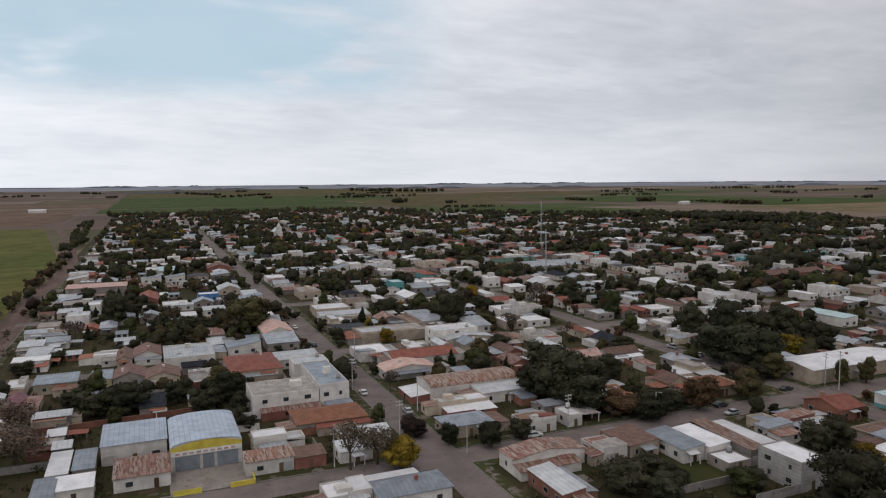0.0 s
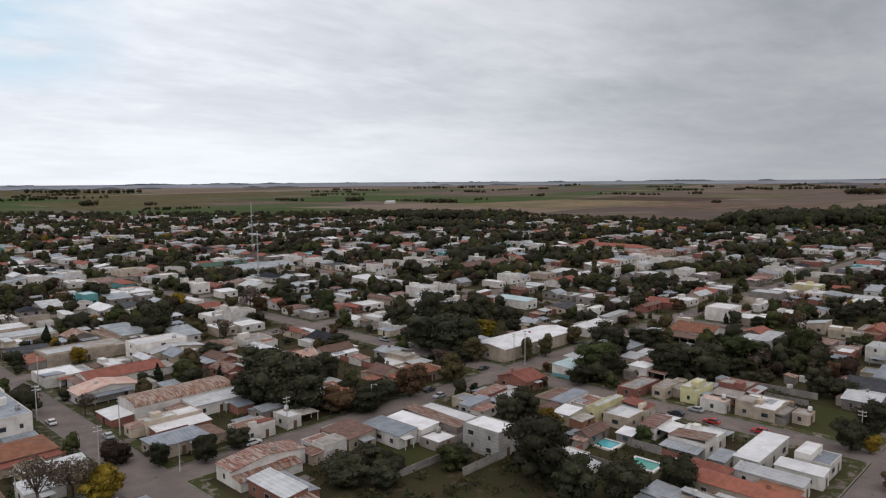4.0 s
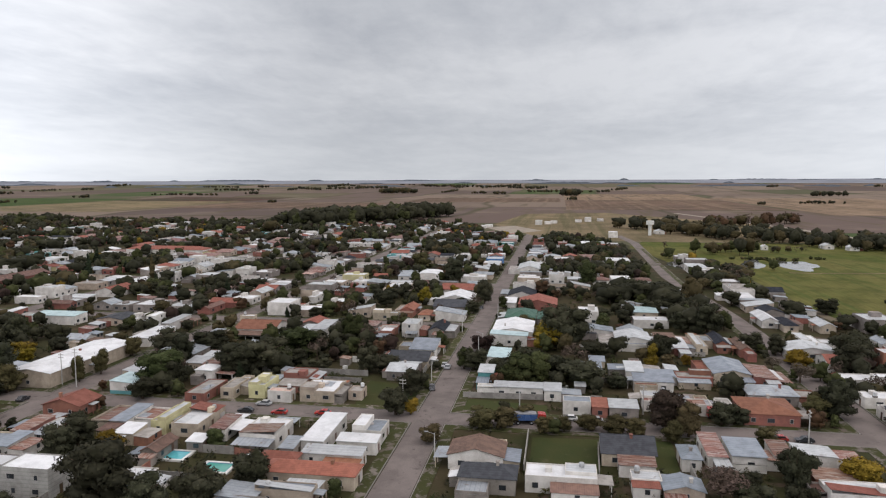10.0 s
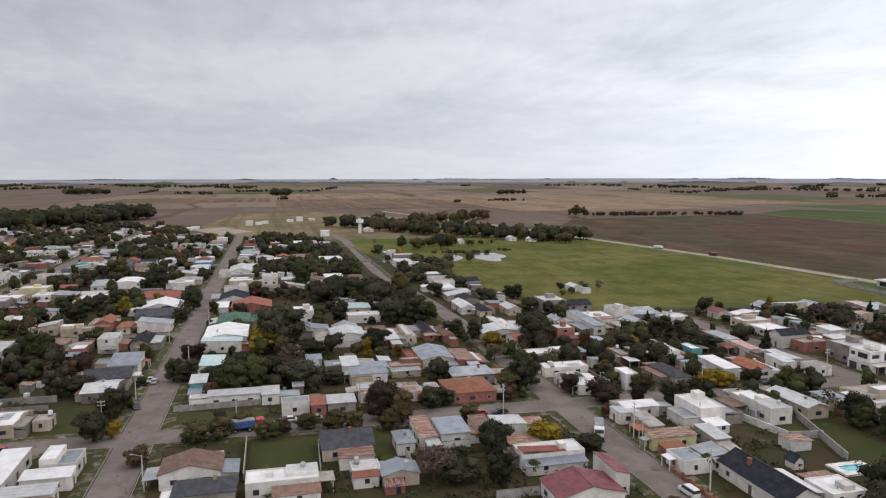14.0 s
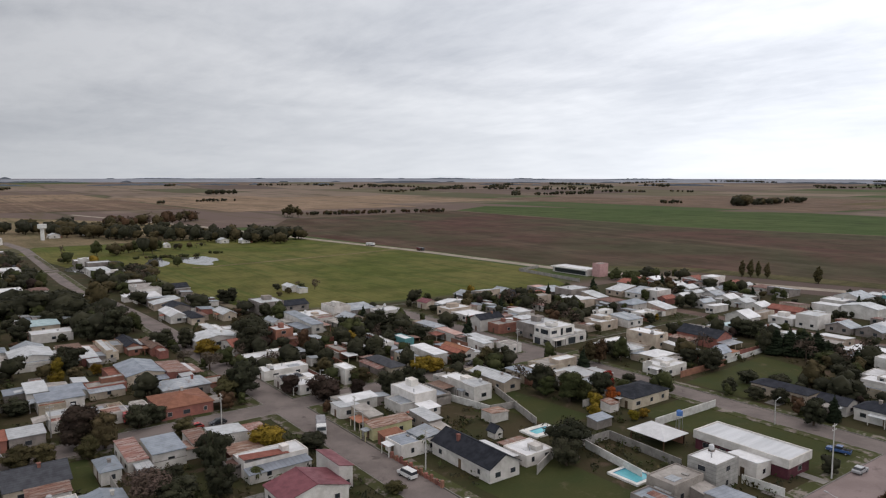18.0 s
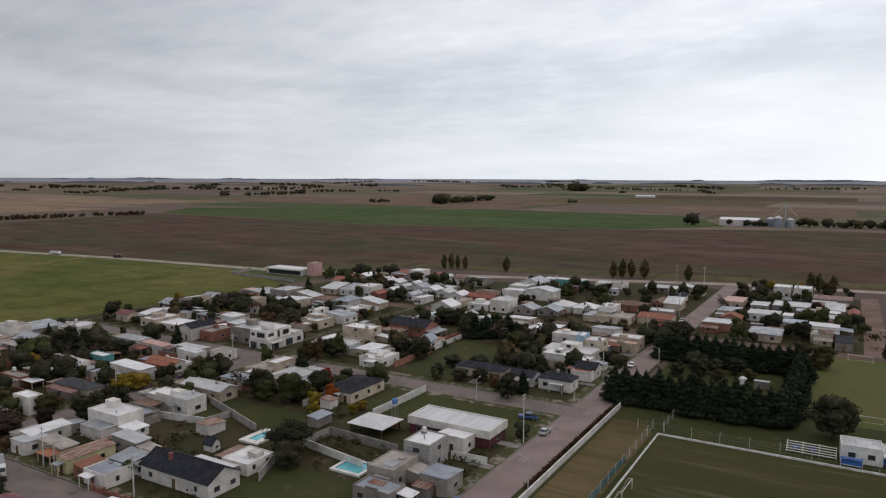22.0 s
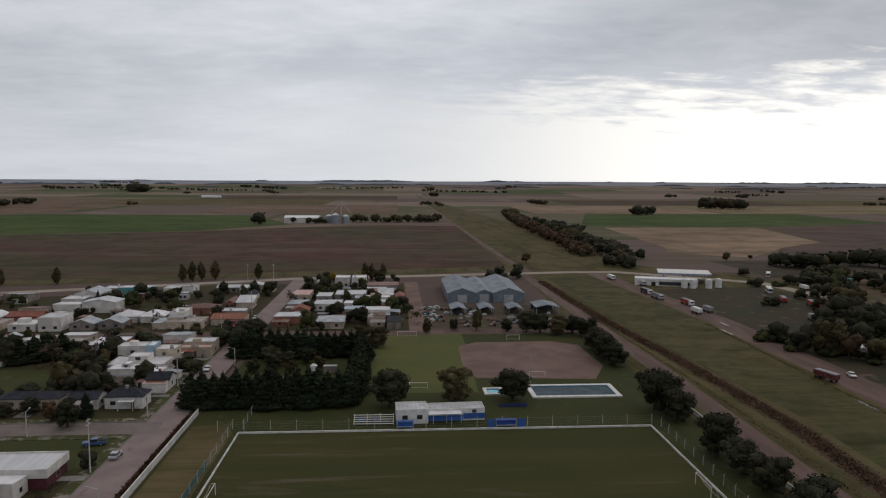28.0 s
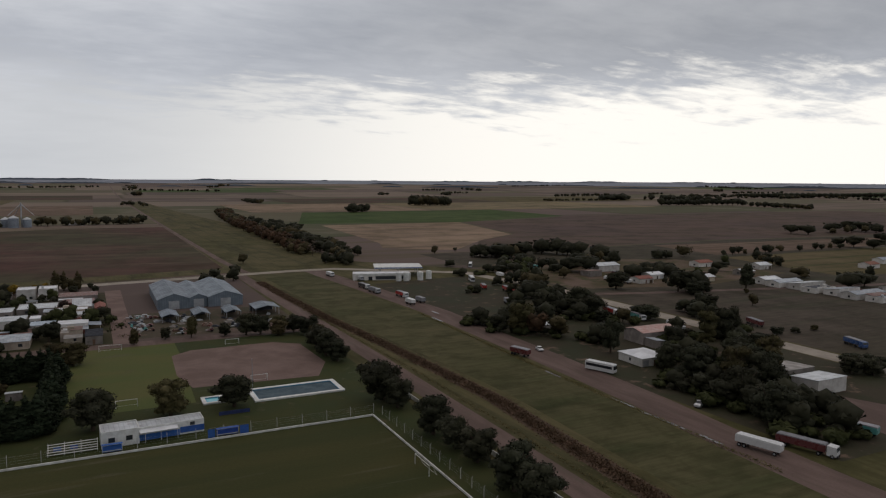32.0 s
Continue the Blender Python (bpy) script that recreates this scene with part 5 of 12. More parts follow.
house(163.5, 124.9, 172.8, 135.8, 3.2, "gable", "brick", "tile", 1.7, "x")
house(180.2, 98.3, 194.5, 104.3, 2.8, "flat", "brick", "dirty", 1.0, "x")
house(124.6, 82.4, 131.1, 88.9, 2.7, "flat", "white", "white", 1.0, "x")
house(119.5, 56.4, 126.0, 63.8, 3.0, "mono", "grey", "grey", 0.5, "x")
house(261.3, 11.7, 268.0, 25.6, 4.0, "mono", "white", "aqua", 0.6, "x")
house(230.1, 16.4, 244.2, 23.5, 3.4, "mono", "white", "aqua", 0.3, "x")
house(146.4, 11.4, 155.2, 23.4, 3.3, "gable", "white", "brown", 1.6, "x")
house(135.2, 8.1, 142.2, 19.5, 3.5, "hip", "grey", "darkgrey", 1.7, "y")
house(137.5, -8.0, 144.0, 6.3, 3.6, "flat", "white", "white", 1.0, "x")
house(137.0, -28.3, 143.1, -20.8, 2.6, "gable", "cream", "bluegrey", 1.0, "x")
house(157.5, -59.1, 163.8, -51.3, 3.2, "mono", "white", "lightgrey", 0.5, "x")
house(146.3, -58.9, 152.8, -51.1, 2.5, "mono", "brick", "rust", 0.3, "x")
house(138.4, -65.8, 144.9, -51.2, 3.5, "flat", "white", "white", 1.0, "x")
house(117.4, -64.3, 126.6, -50.8, 3.3, "gable", "white", "maroon", 1.8, "x")
house(121.7, -67.6, 131.8, -64.5, 4.8, "mono", "white", "maroon", 0.7, "x")
house(221.7, -58.0, 239.2, -47.0, 3.3, "gable", "cream", "bluegrey", 1.2, "x")
house(219.2, -64.7, 234.3, -58.2, 3.0, "mono", "brick", "rust", 0.5, "x")
house(185.1, -60.5, 199.0, -47.1, 3.2, "hip", "brick", "tile", 1.8, "x")
house(202.4, -65.5, 212.5, -52.4, 3.0, "hip", "grey", "grey", 1.5, "x")
house(220.2, -98.1, 227.4, -83.6, 3.5, "flat", "white", "white", 1.0, "x")
house(203.4, -97.3, 209.9, -82.5, 3.2, "flat", "white", "white", 1.0, "x")
house(191.6, -91.0, 197.9, -83.2, 3.2, "flat", "white", "darkgrey", 1.0, "x")
house(184.0, -96.3, 190.2, -85.2, 3.2, "flat", "white", "white", 1.0, "x")
house(256.1, -94.6, 268.2, -78.2, 3.2, "gable", "white", "lightgrey", 1.3, "x")
house(262.5, -33.4, 277.0, -21.0, 3.6, "gable", "white", "lightgrey", 1.2, "x")
house(271.9, 10.1, 294.1, 25.7, 3.2, "gable", "white", "white", 1.5, "x")
house(152.4, -111.0, 164.4, -103.8, 5.0, "flat", "white", "white", 1.0, "x")
house(159.2, -91.0, 164.5, -84.9, 2.8, "mono", "white", "lightgrey", 0.4, "x")
house(127.8, -94.5, 134.6, -83.4, 3.3, "flat", "white", "bluegrey", 1.0, "x")
house(106.4, -99.3, 126.7, -91.1, 3.2, "gable", "white", "slate", 2.2, "x")
house(108.0, -111.0, 115.6, -102.9, 2.7, "flat", "white", "white", 1.0, "x")
house(149.5, -128.4, 166.1, -121.9, 4.0, "flat", "white", "white", 1.0, "x")
house(151.0, -140.9, 166.9, -134.4, 3.2, "gable", "cream", "lightgrey", 1.0, "x")
house(154.3, -151.2, 162.9, -145.6, 3.2, "hip", "cream", "bluegrey", 1.2, "x")
house(156.5, -171.0, 165.2, -157.3, 3.0, "flat", "cream", "dirty", 1.0, "x")
house(141.5, -165.6, 152.3, -151.1, 3.2, "flat", "white", "lightgrey", 1.0, "x")
house(118.9, -168.4, 128.7, -152.4, 3.2, "hip", "cream", "slate", 1.8, "x")
hall = house(71.0, -151.4, 92.8, -142.4, 2.9, "flat", "maroon", "white", 1.0, "x", front=False, label="long maroon house with a white fascia and streaked roof")
part("fascia", Geo().box(-11.3, -4.9, 2.6, 11.3, -4.6, 4.5).box(-11.3, 4.6, 2.6, 11.3, 4.9, 4.5).box(-11.3, -4.6, 2.6, -11.0, 4.6, 4.5).box(11.0, -4.6, 2.6, 11.3, 4.6, 4.5), WALLS["white"], hall)
part("upper_roof", Geo().box(-11.0, -4.6, 4.05, 11.0, 4.6, 4.22), material("streaked_white_roof", (0.60, 0.62, 0.64), (0.50, 0.52, 0.54), 0.3, rough=0.6, streak=(1.6, 0.12, 1.0), third=(0.20, 0.22, 0.22), third_at=(0.62, 0.72), local=True), hall)
for q in (-8.2, -4.0, 1.5, 6.0):
    opening(hall, 2, q, 0.9, 1.6, 1.2, 21.8, 9.0)
opening(hall, 3, 0.5, 0.9, 1.5, 1.2, 21.8, 9.0)
opening(hall, 2, -6.1, 0.05, 1.0, 2.05, 21.8, 9.0, "door")
house(75.9, -131.9, 82.5, -124.0, 6.2, "flat", "concrete", "white", 1.0, "x")
house(74.5, -142.2, 81.5, -136.5, 3.3, "mono", "white", "white", 0.6, "x")
house(77.6, -122.3, 84.1, -112.8, 4.4, "flat", "grey", "dirty", 1.0, "x")
house(73.4, -110.9, 82.1, -105.4, 3.4, "flat", "grey", "bluegrey", 1.0, "x")
house(66.7, -122.0, 73.0, -115.5, 3.5, "mono", "grey", "bluegrey", 0.4, "x")
take(181.5, -205, 192.5, -185)
house(157.3, -221.2, 170.6, -213.8, 5.5, "flat", "cream", "white", 1.0, "x")
house(153.9, -202.5, 165.0, -196.4, 3.2, "hip", "white", "lightgrey", 1.2, "x")
house(142.9, -205.2, 150.3, -195.4, 3.0, "hip", "cream", "white", 1.2, "x")
house(144.4, -242.4, 161.4, -232.5, 4.0, "gable", "brick", "slate", 2.2, "x")
house(132.4, -222.0, 137.5, -216.0, 3.4, "gable", "white", "bluegrey", 2.0, "y")
house(92.4, -200.6, 108.9, -194.1, 3.0, "hip", "cream", "slate", 1.3, "x")
house(81.8, -199.7, 89.7, -193.2, 3.0, "gable", "white", "slate", 1.2, "x")
house(69.8, -200.0, 80.0, -193.5, 3.4, "hip", "white", "slate", 1.8, "x")
house(84.0, -246.6, 94.2, -240.1, 6.6, "flat", "white", "white", 1.0, "x")
house(73.1, -225.5, 89.3, -218.8, 3.5, "flat", "white", "white", 1.0, "x")
house(74.4, -243.9, 80.8, -237.1, 6.2, "flat", "cream", "white", 1.0, "x")
house(68.1, -217.0, 74.8, -210.5, 3.2, "gable", "white", "slate", 1.5, "x")
house(100.4, -269.4, 111.2, -257.3, 3.2, "hip", "cream", "white", 1.3, "x")
house(271.3, -197.8, 279.0, -191.6, 3.2, "gable", "cream", "maroon", 1.2, "x")
house(265.1, -212.5, 271.1, -196.6, 3.0, "gable", "white", "white", 1.0, "x")
house(218.4, -193.5, 224.9, -181.2, 5.0, "gable", "white", "slate", 1.6, "y")
house(210.6, -195.5, 217.1, -184.2, 4.0, "flat", "brick", "dirty", 1.0, "x")
HALL_BOX = (2.4, 17.6, 161.1)

# ---- houses of the middle blocks ----
FIXED_FAR = []


def far_house(u0, v0, u1, v1, h, kind, wall, roof, up, along):
    """Notes a house that stands far off; it is built with the far town."""
    take(u0, v0, u1, v1)
    wg, rg = roof_geo(kind, u1 - u0, v1 - v0, h, up, along)
    FIXED_FAR.append(((u1 - u0, v1 - v0, h, kind, wall, roof, wg, rg), pose((u0 + u1) / 2, (v0 + v1) / 2, 0)))


house(-33.9, 239.0, -22.0, 249.0, 3.2, "mono", "cream", "bluegrey", 0.5, "x")
house(-41.3, 239.2, -36.2, 249.0, 3.2, "flat", "white", "white", 1.0, "y")
house(-18.3, 238.6, -12.4, 248.9, 3.0, "mono", "pale_yellow", "bluegrey", 0.5, "x")
house(-12.0, 237.5, -2.9, 249.7, 2.9, "gable", "grey", "brown", 1.8, "y")
house(-2.6, 233.3, 7.3, 245.0, 2.9, "gable", "cream", "brown", 2.0, "y")
house(9.9, 226.4, 17.6, 233.4, 4.6, "flat", "white", "dirty", 1.0, "x")
house(-4.2, 203.4, 2.5, 215.1, 2.8, "mono", "grey", "slate", 0.5, "x")
house(-24.7, 189.5, -20.7, 193.5, 2.6, "mono", "grey", "white", 0.5, "x")
house(-22.6, 179.9, -18.6, 183.9, 2.5, "mono", "grey", "lightgrey", 0.5, "x")
house(-29.9, 205.8, -20.8, 209.8, 2.6, "mono", "grey", "lightgrey", 0.5, "x")
house(-21.8, 162.2, -17.8, 174.8, 3.0, "mono", "white", "white", 0.5, "x")
house(-17.0, 163.3, -12.8, 174.3, 3.0, "mono", "grey", "bluegrey", 0.5, "x")
house(-23.3, 150.2, -19.3, 159.8, 3.0, "mono", "white", "bluegrey", 0.5, "x")
house(-19.4, 153.0, -12.4, 159.4, 3.0, "mono", "white", "white", 0.5, "x")
house(17.3, 152.1, 27.6, 157.7, 3.2, "mono", "white", "rust", 0.5, "x")
house(20.5, 164.2, 28.3, 169.2, 4.2, "flat", "white", "white", 1.0, "x")
house(-38.4, 209.5, -34.4, 229.6, 3.0, "gable", "cream", "maroon", 1.0, "y")
house(40.7, 160.1, 52.7, 164.1, 2.8, "mono", "white", "lightgrey", 0.5, "x")
house(37.6, 150.5, 45.2, 156.8, 2.8, "mono", "white", "lightgrey", 0.5, "x")
house(84.3, 149.6, 93.4, 156.6, 3.4, "flat", "white", "rust", 1.0, "x")
house(96.1, 160.1, 102.7, 164.1, 2.8, "mono", "grey", "grey", 0.5, "x")
house(97.4, 150.0, 101.4, 156.9, 3.4, "flat", "white", "white", 1.0, "y")
house(145.5, 125.5, 155.3, 129.7, 3.0, "mono", "brick", "rust", 0.5, "y")
house(136.3, 122.8, 144.6, 126.8, 2.9, "mono", "white", "bluegrey", 0.5, "y")
house(150.2, 120.9, 156.3, 124.9, 2.8, "flat", "white", "lightgrey", 1.0, "x")
house(154.9, 105.7, 167.0, 110.1, 3.2, "mono", "white", "bluegrey", 0.5, "y")
house(147.8, 99.2, 153.8, 104.3, 3.0, "mono", "cream", "white", 0.5, "y")
house(155.5, 95.4, 168.0, 99.4, 3.6, "flat", "pale_yellow", "dirty", 1.0, "x")
house(155.1, 86.6, 169.5, 93.7, 3.4, "flat", "cream", "white", 1.0, "x")
house(139.3, 87.9, 148.0, 91.9, 2.6, "gable", "grey", "brown", 1.0, "x")
house(146.6, 80.9, 150.6, 84.9, 2.5, "mono", "grey", "white", 0.5, "y")
house(184.8, 91.8, 195.2, 95.8, 3.4, "flat", "cream", "dirty", 1.0, "x")
house(186.8, 83.2, 197.5, 88.1, 4.0, "flat", "pale_yellow", "lightgrey", 1.0, "x")
house(184.0, 74.2, 187.7, 81.1, 3.4, "flat", "white", "pink", 1.0, "y")
house(198.9, 74.6, 208.6, 82.3, 3.5, "flat", "brick", "dirty", 1.0, "x")
house(185.7, 62.0, 197.3, 72.2, 3.4, "flat", "cream", "white", 1.0, "x")
house(189.3, 55.0, 194.5, 59.0, 2.8, "flat", "cream", "dirty", 1.0, "x")
house(150.7, 64.8, 161.9, 73.8, 3.6, "flat", "white", "white", 1.0, "x")
house(149.1, 52.6, 167.2, 58.0, 3.4, "mono", "white", "white", 0.5, "y")
house(144.9, 58.1, 151.1, 61.5, 3.0, "mono", "grey", "grey", 0.5, "y")
house(157.4, 41.2, 165.6, 48.3, 3.4, "flat", "white", "bluegrey", 1.0, "x")
house(151.1, 40.7, 155.1, 50.1, 3.0, "mono", "white", "white", 0.5, "y")
house(143.1, 41.9, 147.1, 55.5, 3.0, "mono", "white", "lightgrey", 0.5, "y")
house(153.5, 78.7, 162.7, 82.7, 3.2, "mono", "white", "rust", 0.5, "y")
house(139.0, 55.4, 143.0, 64.0, 3.0, "hip", "cream", "tile", 1.0, "y")
house(132.2, 40.3, 138.4, 60.1, 3.2, "hip", "cream", "tile", 1.4, "y")
house(123.2, 46.2, 127.2, 57.5, 3.6, "flat", "cream", "bluegrey", 1.0, "y")
house(116.3, 53.6, 120.3, 63.6, 3.4, "flat", "grey", "bluegrey", 1.0, "y")
house(197.8, 4.2, 201.8, 18.2, 3.4, "mono", "white", "lightgrey", 0.5, "y")
house(209.8, 19.5, 217.4, 24.1, 4.0, "mono", "turquoise", "lightgrey", 0.5, "y")
house(197.1, -0.9, 203.7, 3.8, 3.0, "mono", "white", "lightgrey", 0.5, "y")
house(186.3, -8.7, 191.3, -1.4, 3.8, "flat", "white", "bluegrey", 1.0, "y")
house(184.6, -13.0, 191.3, -9.0, 3.0, "mono", "brick", "tile", 0.5, "y")
house(184.3, -20.8, 190.3, -13.4, 3.2, "mono", "grey", "lightgrey", 0.5, "y")
house(195.6, -30.6, 200.7, -22.8, 3.4, "flat", "white", "lightgrey", 1.0, "y")
house(210.2, -33.5, 217.4, -22.2, 3.2, "mono", "white", "bluegrey", 0.5, "y")
house(190.4, -40.2, 195.4, -34.0, 3.2, "flat", "white", "rust", 1.0, "y")
house(191.2, -45.8, 197.0, -41.8, 3.0, "flat", "white", "dirty", 1.0, "x")
house(153.2, -21.2, 164.4, -9.7, 3.0, "gable", "cream", "darkgrey", 2.2, "y")
house(147.7, -20.5, 151.7, -13.0, 2.8, "mono", "white", "rust", 0.5, "y")
house(140.6, -20.8, 145.2, -14.9, 3.0, "flat", "white", "lightgrey", 1.0, "y")
house(152.7, -30.6, 160.6, -26.6, 3.0, "hip", "white", "bluegrey", 1.0, "x")
house(154.3, -36.2, 167.7, -32.2, 3.2, "mono", "white", "rust", 0.5, "y")
house(154.9, -44.3, 164.8, -37.2, 3.4, "mono", "white", "bluegrey", 0.5, "y")
house(157.2, -50.6, 165.5, -46.6, 3.0, "mono", "white", "rust", 0.5, "y")
house(162.7, -98.3, 166.7, -88.4, 3.0, "mono", "white", "white", 0.5, "y")
house(148.9, -91.5, 158.0, -87.5, 3.0, "mono", "cream", "dirty", 0.5, "y")
house(141.2, -95.3, 145.2, -84.0, 3.2, "mono", "pale_yellow", "rust", 0.5, "y")
house(137.8, -102.0, 146.4, -98.0, 3.0, "mono", "grey", "lightgrey", 0.5, "y")
house(134.9, -89.2, 138.9, -84.0, 2.6, "mono", "brick", "tile", 0.5, "y")
house(-48.0, 324.3, -32.7, 329.5, 3.2, "flat", "white", "rust", 1.0, "x")
house(-46.9, 300.4, -38.4, 310.3, 2.8, "mono", "white", "lightgrey", 0.5, "x")
house(-44.9, 274.7, -33.6, 280.5, 2.8, "mono", "white", "white", 0.5, "x")
house(-42.0, 284.0, -34.3, 295.7, 2.8, "mono", "grey", "lightgrey", 0.5, "x")
house(-38.3, 305.5, -30.2, 313.4, 2.8, "mono", "white", "grey", 0.5, "x")
far_house(-45.3, 339.6, -36.9, 351.8, 3.0, "flat", "cream", "dirty", 1.0, "y")
far_house(-41.1, 372.0, -30.7, 381.6, 3.2, "mono", "cream", "lightgrey", 0.5, "x")
far_house(-48.8, 372.0, -42.2, 376.6, 2.8, "gable", "cream", "brown", 1.1, "x")
far_house(-47.4, 425.0, -37.2, 435.6, 2.8, "mono", "white", "lightgrey", 0.5, "x")
far_house(-47.2, 396.7, -29.2, 407.6, 3.0, "mono", "grey", "dirty", 0.5, "x")
far_house(-43.4, 436.1, -12.3, 451.2, 6.0, "mono", "grey", "pink", 0.5, "x")
far_house(-28.4, 377.6, -22.8, 388.0, 5.4, "flat", "white", "white", 1.0, "y")
house(-27.0, 326.3, -21.0, 334.9, 2.8, "gable", "brick", "tile", 1.3, "y")
house(-20.6, 327.0, -14.1, 341.5, 2.8, "hip", "grey", "grey", 1.4, "y")
far_house(-5.3, 394.8, 3.5, 421.9, 3.0, "gable", "brick", "tile", 1.8, "y")
far_house(4.6, 403.2, 8.7, 418.5, 2.8, "mono", "white", "white", 0.5, "x")
far_house(-8.2, 372.0, 3.5, 376.0, 3.0, "mono", "cream", "dirty", 0.5, "x")
far_house(9.2, 372.0, 19.6, 375.4, 3.0, "mono", "white", "lightgrey", 0.5, "x")
far_house(12.6, 342.3, 19.2, 349.9, 2.6, "mono", "white", "white", 0.5, "x")
far_house(23.7, 396.3, 34.2, 404.5, 4.2, "flat", "blue", "white", 1.0, "x")
far_house(22.8, 351.2, 33.2, 360.0, 3.0, "mono", "white", "lightgrey", 0.5, "x")
far_house(35.9, 416.3, 47.6, 432.4, 3.0, "gable", "cream", "lightgrey", 2.2, "y")
far_house(46.3, 387.1, 54.5, 406.4, 3.0, "mono", "white", "lightgrey", 0.5, "x")
far_house(38.9, 528.6, 54.2, 547.4, 3.2, "gable", "brick", "brown", 2.2, "y")
far_house(-2.6, 536.7, 5.7, 556.4, 3.2, "flat", "white", "white", 1.0, "y")
far_house(5.8, 524.2, 18.4, 547.1, 3.4, "mono", "white", "aqua", 0.5, "x")
far_house(-37.6, 565.7, -25.5, 582.0, 3.4, "flat", "white", "dirty", 1.0, "y")
house(19.5, 292.3, 26.8, 305.6, 2.8, "mono", "grey", "rust", 0.5, "x")
house(19.2, 275.9, 24.6, 286.4, 2.6, "mono", "grey", "lightgrey", 0.5, "x")
house(8.6, 244.8, 16.1, 249.0, 2.8, "gable", "grey", "slate", 1.0, "x")
house(-19.6, 271.8, -12.1, 279.8, 3.0, "flat", "white", "dirty", 1.0, "y")
house(-11.8, 264.2, -7.0, 279.8, 2.8, "gable", "cream", "brown", 1.1, "y")
house(-6.4, 266.5, 2.4, 281.0, 2.9, "gable", "white", "brown", 1.8, "y")
house(41.2, 284.2, 53.0, 304.6, 3.2, "gable", "white", "pink", 2.2, "y")
far_house(77.6, 348.7, 89.8, 360.0, 4.2, "flat", "white", "white", 1.0, "x")
far_house(71.4, 325.5, 87.9, 339.7, 4.0, "flat", "cream", "white", 1.0, "x")
far_house(75.1, 380.1, 86.3, 399.3, 4.4, "flat", "cream", "dirty", 1.0, "y")
far_house(96.5, 372.0, 105.8, 380.7, 2.8, "hip", "grey", "slate", 1.8, "x")
far_house(108.7, 349.2, 112.7, 360.0, 2.7, "mono", "white", "white", 0.5, "x")
far_house(122.8, 342.8, 132.4, 360.7, 3.1, "gable", "white", "white", 1.9, "y")
far_house(129.2, 385.4, 136.6, 396.7, 5.6, "flat", "turquoise", "aqua", 1.0, "y")
far_house(145.2, 386.9, 167.6, 404.4, 3.4, "flat", "white", "white", 1.0, "x")
far_house(163.2, 332.3, 168.6, 349.4, 4.0, "flat", "white", "white", 1.0, "y")
house(150.0, 290.2, 162.2, 301.7, 3.6, "flat", "white", "white", 1.0, "x")
far_house(164.0, 422.2, 172.0, 440.3, 3.6, "hip", "turquoise", "tile", 1.7, "y")
far_house(188.4, 351.1, 198.1, 360.0, 3.4, "mono", "white", "white", 0.5, "x")
far_house(203.7, 344.7, 216.6, 360.0, 5.0, "gable", "white", "lightgrey", 2.2, "y")
far_house(243.1, 422.6, 283.8, 451.2, 4.4, "gable", "cream", "grey", 2.2, "x")
far_house(239.8, 384.6, 250.2, 402.6, 3.0, "hip", "white", "slate", 2.1, "y")
house(107.6, 279.7, 118.5, 304.4, 3.4, "mono", "cream", "grey", 0.5, "x")
house(92.1, 291.2, 101.6, 302.7, 3.0, "gable", "grey", "rust", 1.9, "y")
house(71.1, 296.0, 78.6, 306.8, 3.4, "flat", "cream", "white", 1.0, "y")
house(70.0, 310.1, 93.0, 318.6, 3.4, "mono", "white", "lightgrey", 0.5, "x")
house(106.1, 233.1, 113.5, 242.5, 3.1, "gable", "cream", "bluegrey", 1.6, "y")
house(98.3, 237.1, 102.3, 248.0, 2.8, "gable", "white", "lightgrey", 1.0, "y")
house(86.0, 237.2, 90.9, 247.0, 3.4, "flat", "white", "white", 1.0, "y")
house(122.7, 236.1, 129.5, 246.8, 2.9, "hip", "cream", "brown", 1.5, "y")
house(115.6, 217.2, 121.4, 230.2, 2.8, "gable", "brick", "brown", 1.3, "y")
house(109.4, 202.7, 116.6, 213.6, 2.8, "gable", "brick", "rust", 1.5, "y")
house(134.1, 212.6, 138.1, 230.4, 2.9, "gable", "white", "lightgrey", 1.0, "y")
house(158.6, 233.7, 162.9, 245.8, 2.9, "gable", "cream", "tile", 1.0, "y")
far_house(129.6, 510.4, 138.6, 526.4, 3.4, "gable", "white", "white", 1.8, "y")
far_house(145.2, 485.1, 165.4, 503.0, 3.6, "flat", "white", "grey", 1.0, "x")
far_house(186.5, 483.0, 207.7, 499.9, 4.0, "flat", "cream", "dirty", 1.0, "x")
far_house(234.0, 459.9, 268.7, 471.0, 4.0, "gable", "cream", "green", 2.2, "x")
far_house(265.1, 353.8, 273.1, 360.0, 3.4, "gable", "white", "green", 1.4, "x")
far_house(270.5, 325.3, 285.5, 345.1, 3.6, "mono", "white", "white", 0.5, "x")
far_house(279.5, 299.7, 283.5, 316.9, 3.2, "mono", "white", "lightgrey", 0.5, "x")
far_house(304.6, 378.7, 308.6, 392.1, 4.0, "flat", "white", "white", 1.0, "y")
far_house(315.1, 372.0, 323.3, 381.4, 5.6, "flat", "white", "maroon", 1.0, "y")
far_house(225.0, 282.3, 229.0, 301.3, 3.0, "mono", "white", "lightgrey", 0.5, "x")
far_house(210.0, 262.2, 214.0, 271.8, 2.8, "gable", "brick", "tile", 1.0, "y")
house(190.1, 237.5, 195.4, 249.0, 3.0, "gable", "white", "white", 1.2, "y")
far_house(234.5, 266.0, 239.1, 283.4, 3.0, "gable", "cream", "brown", 1.1, "y")
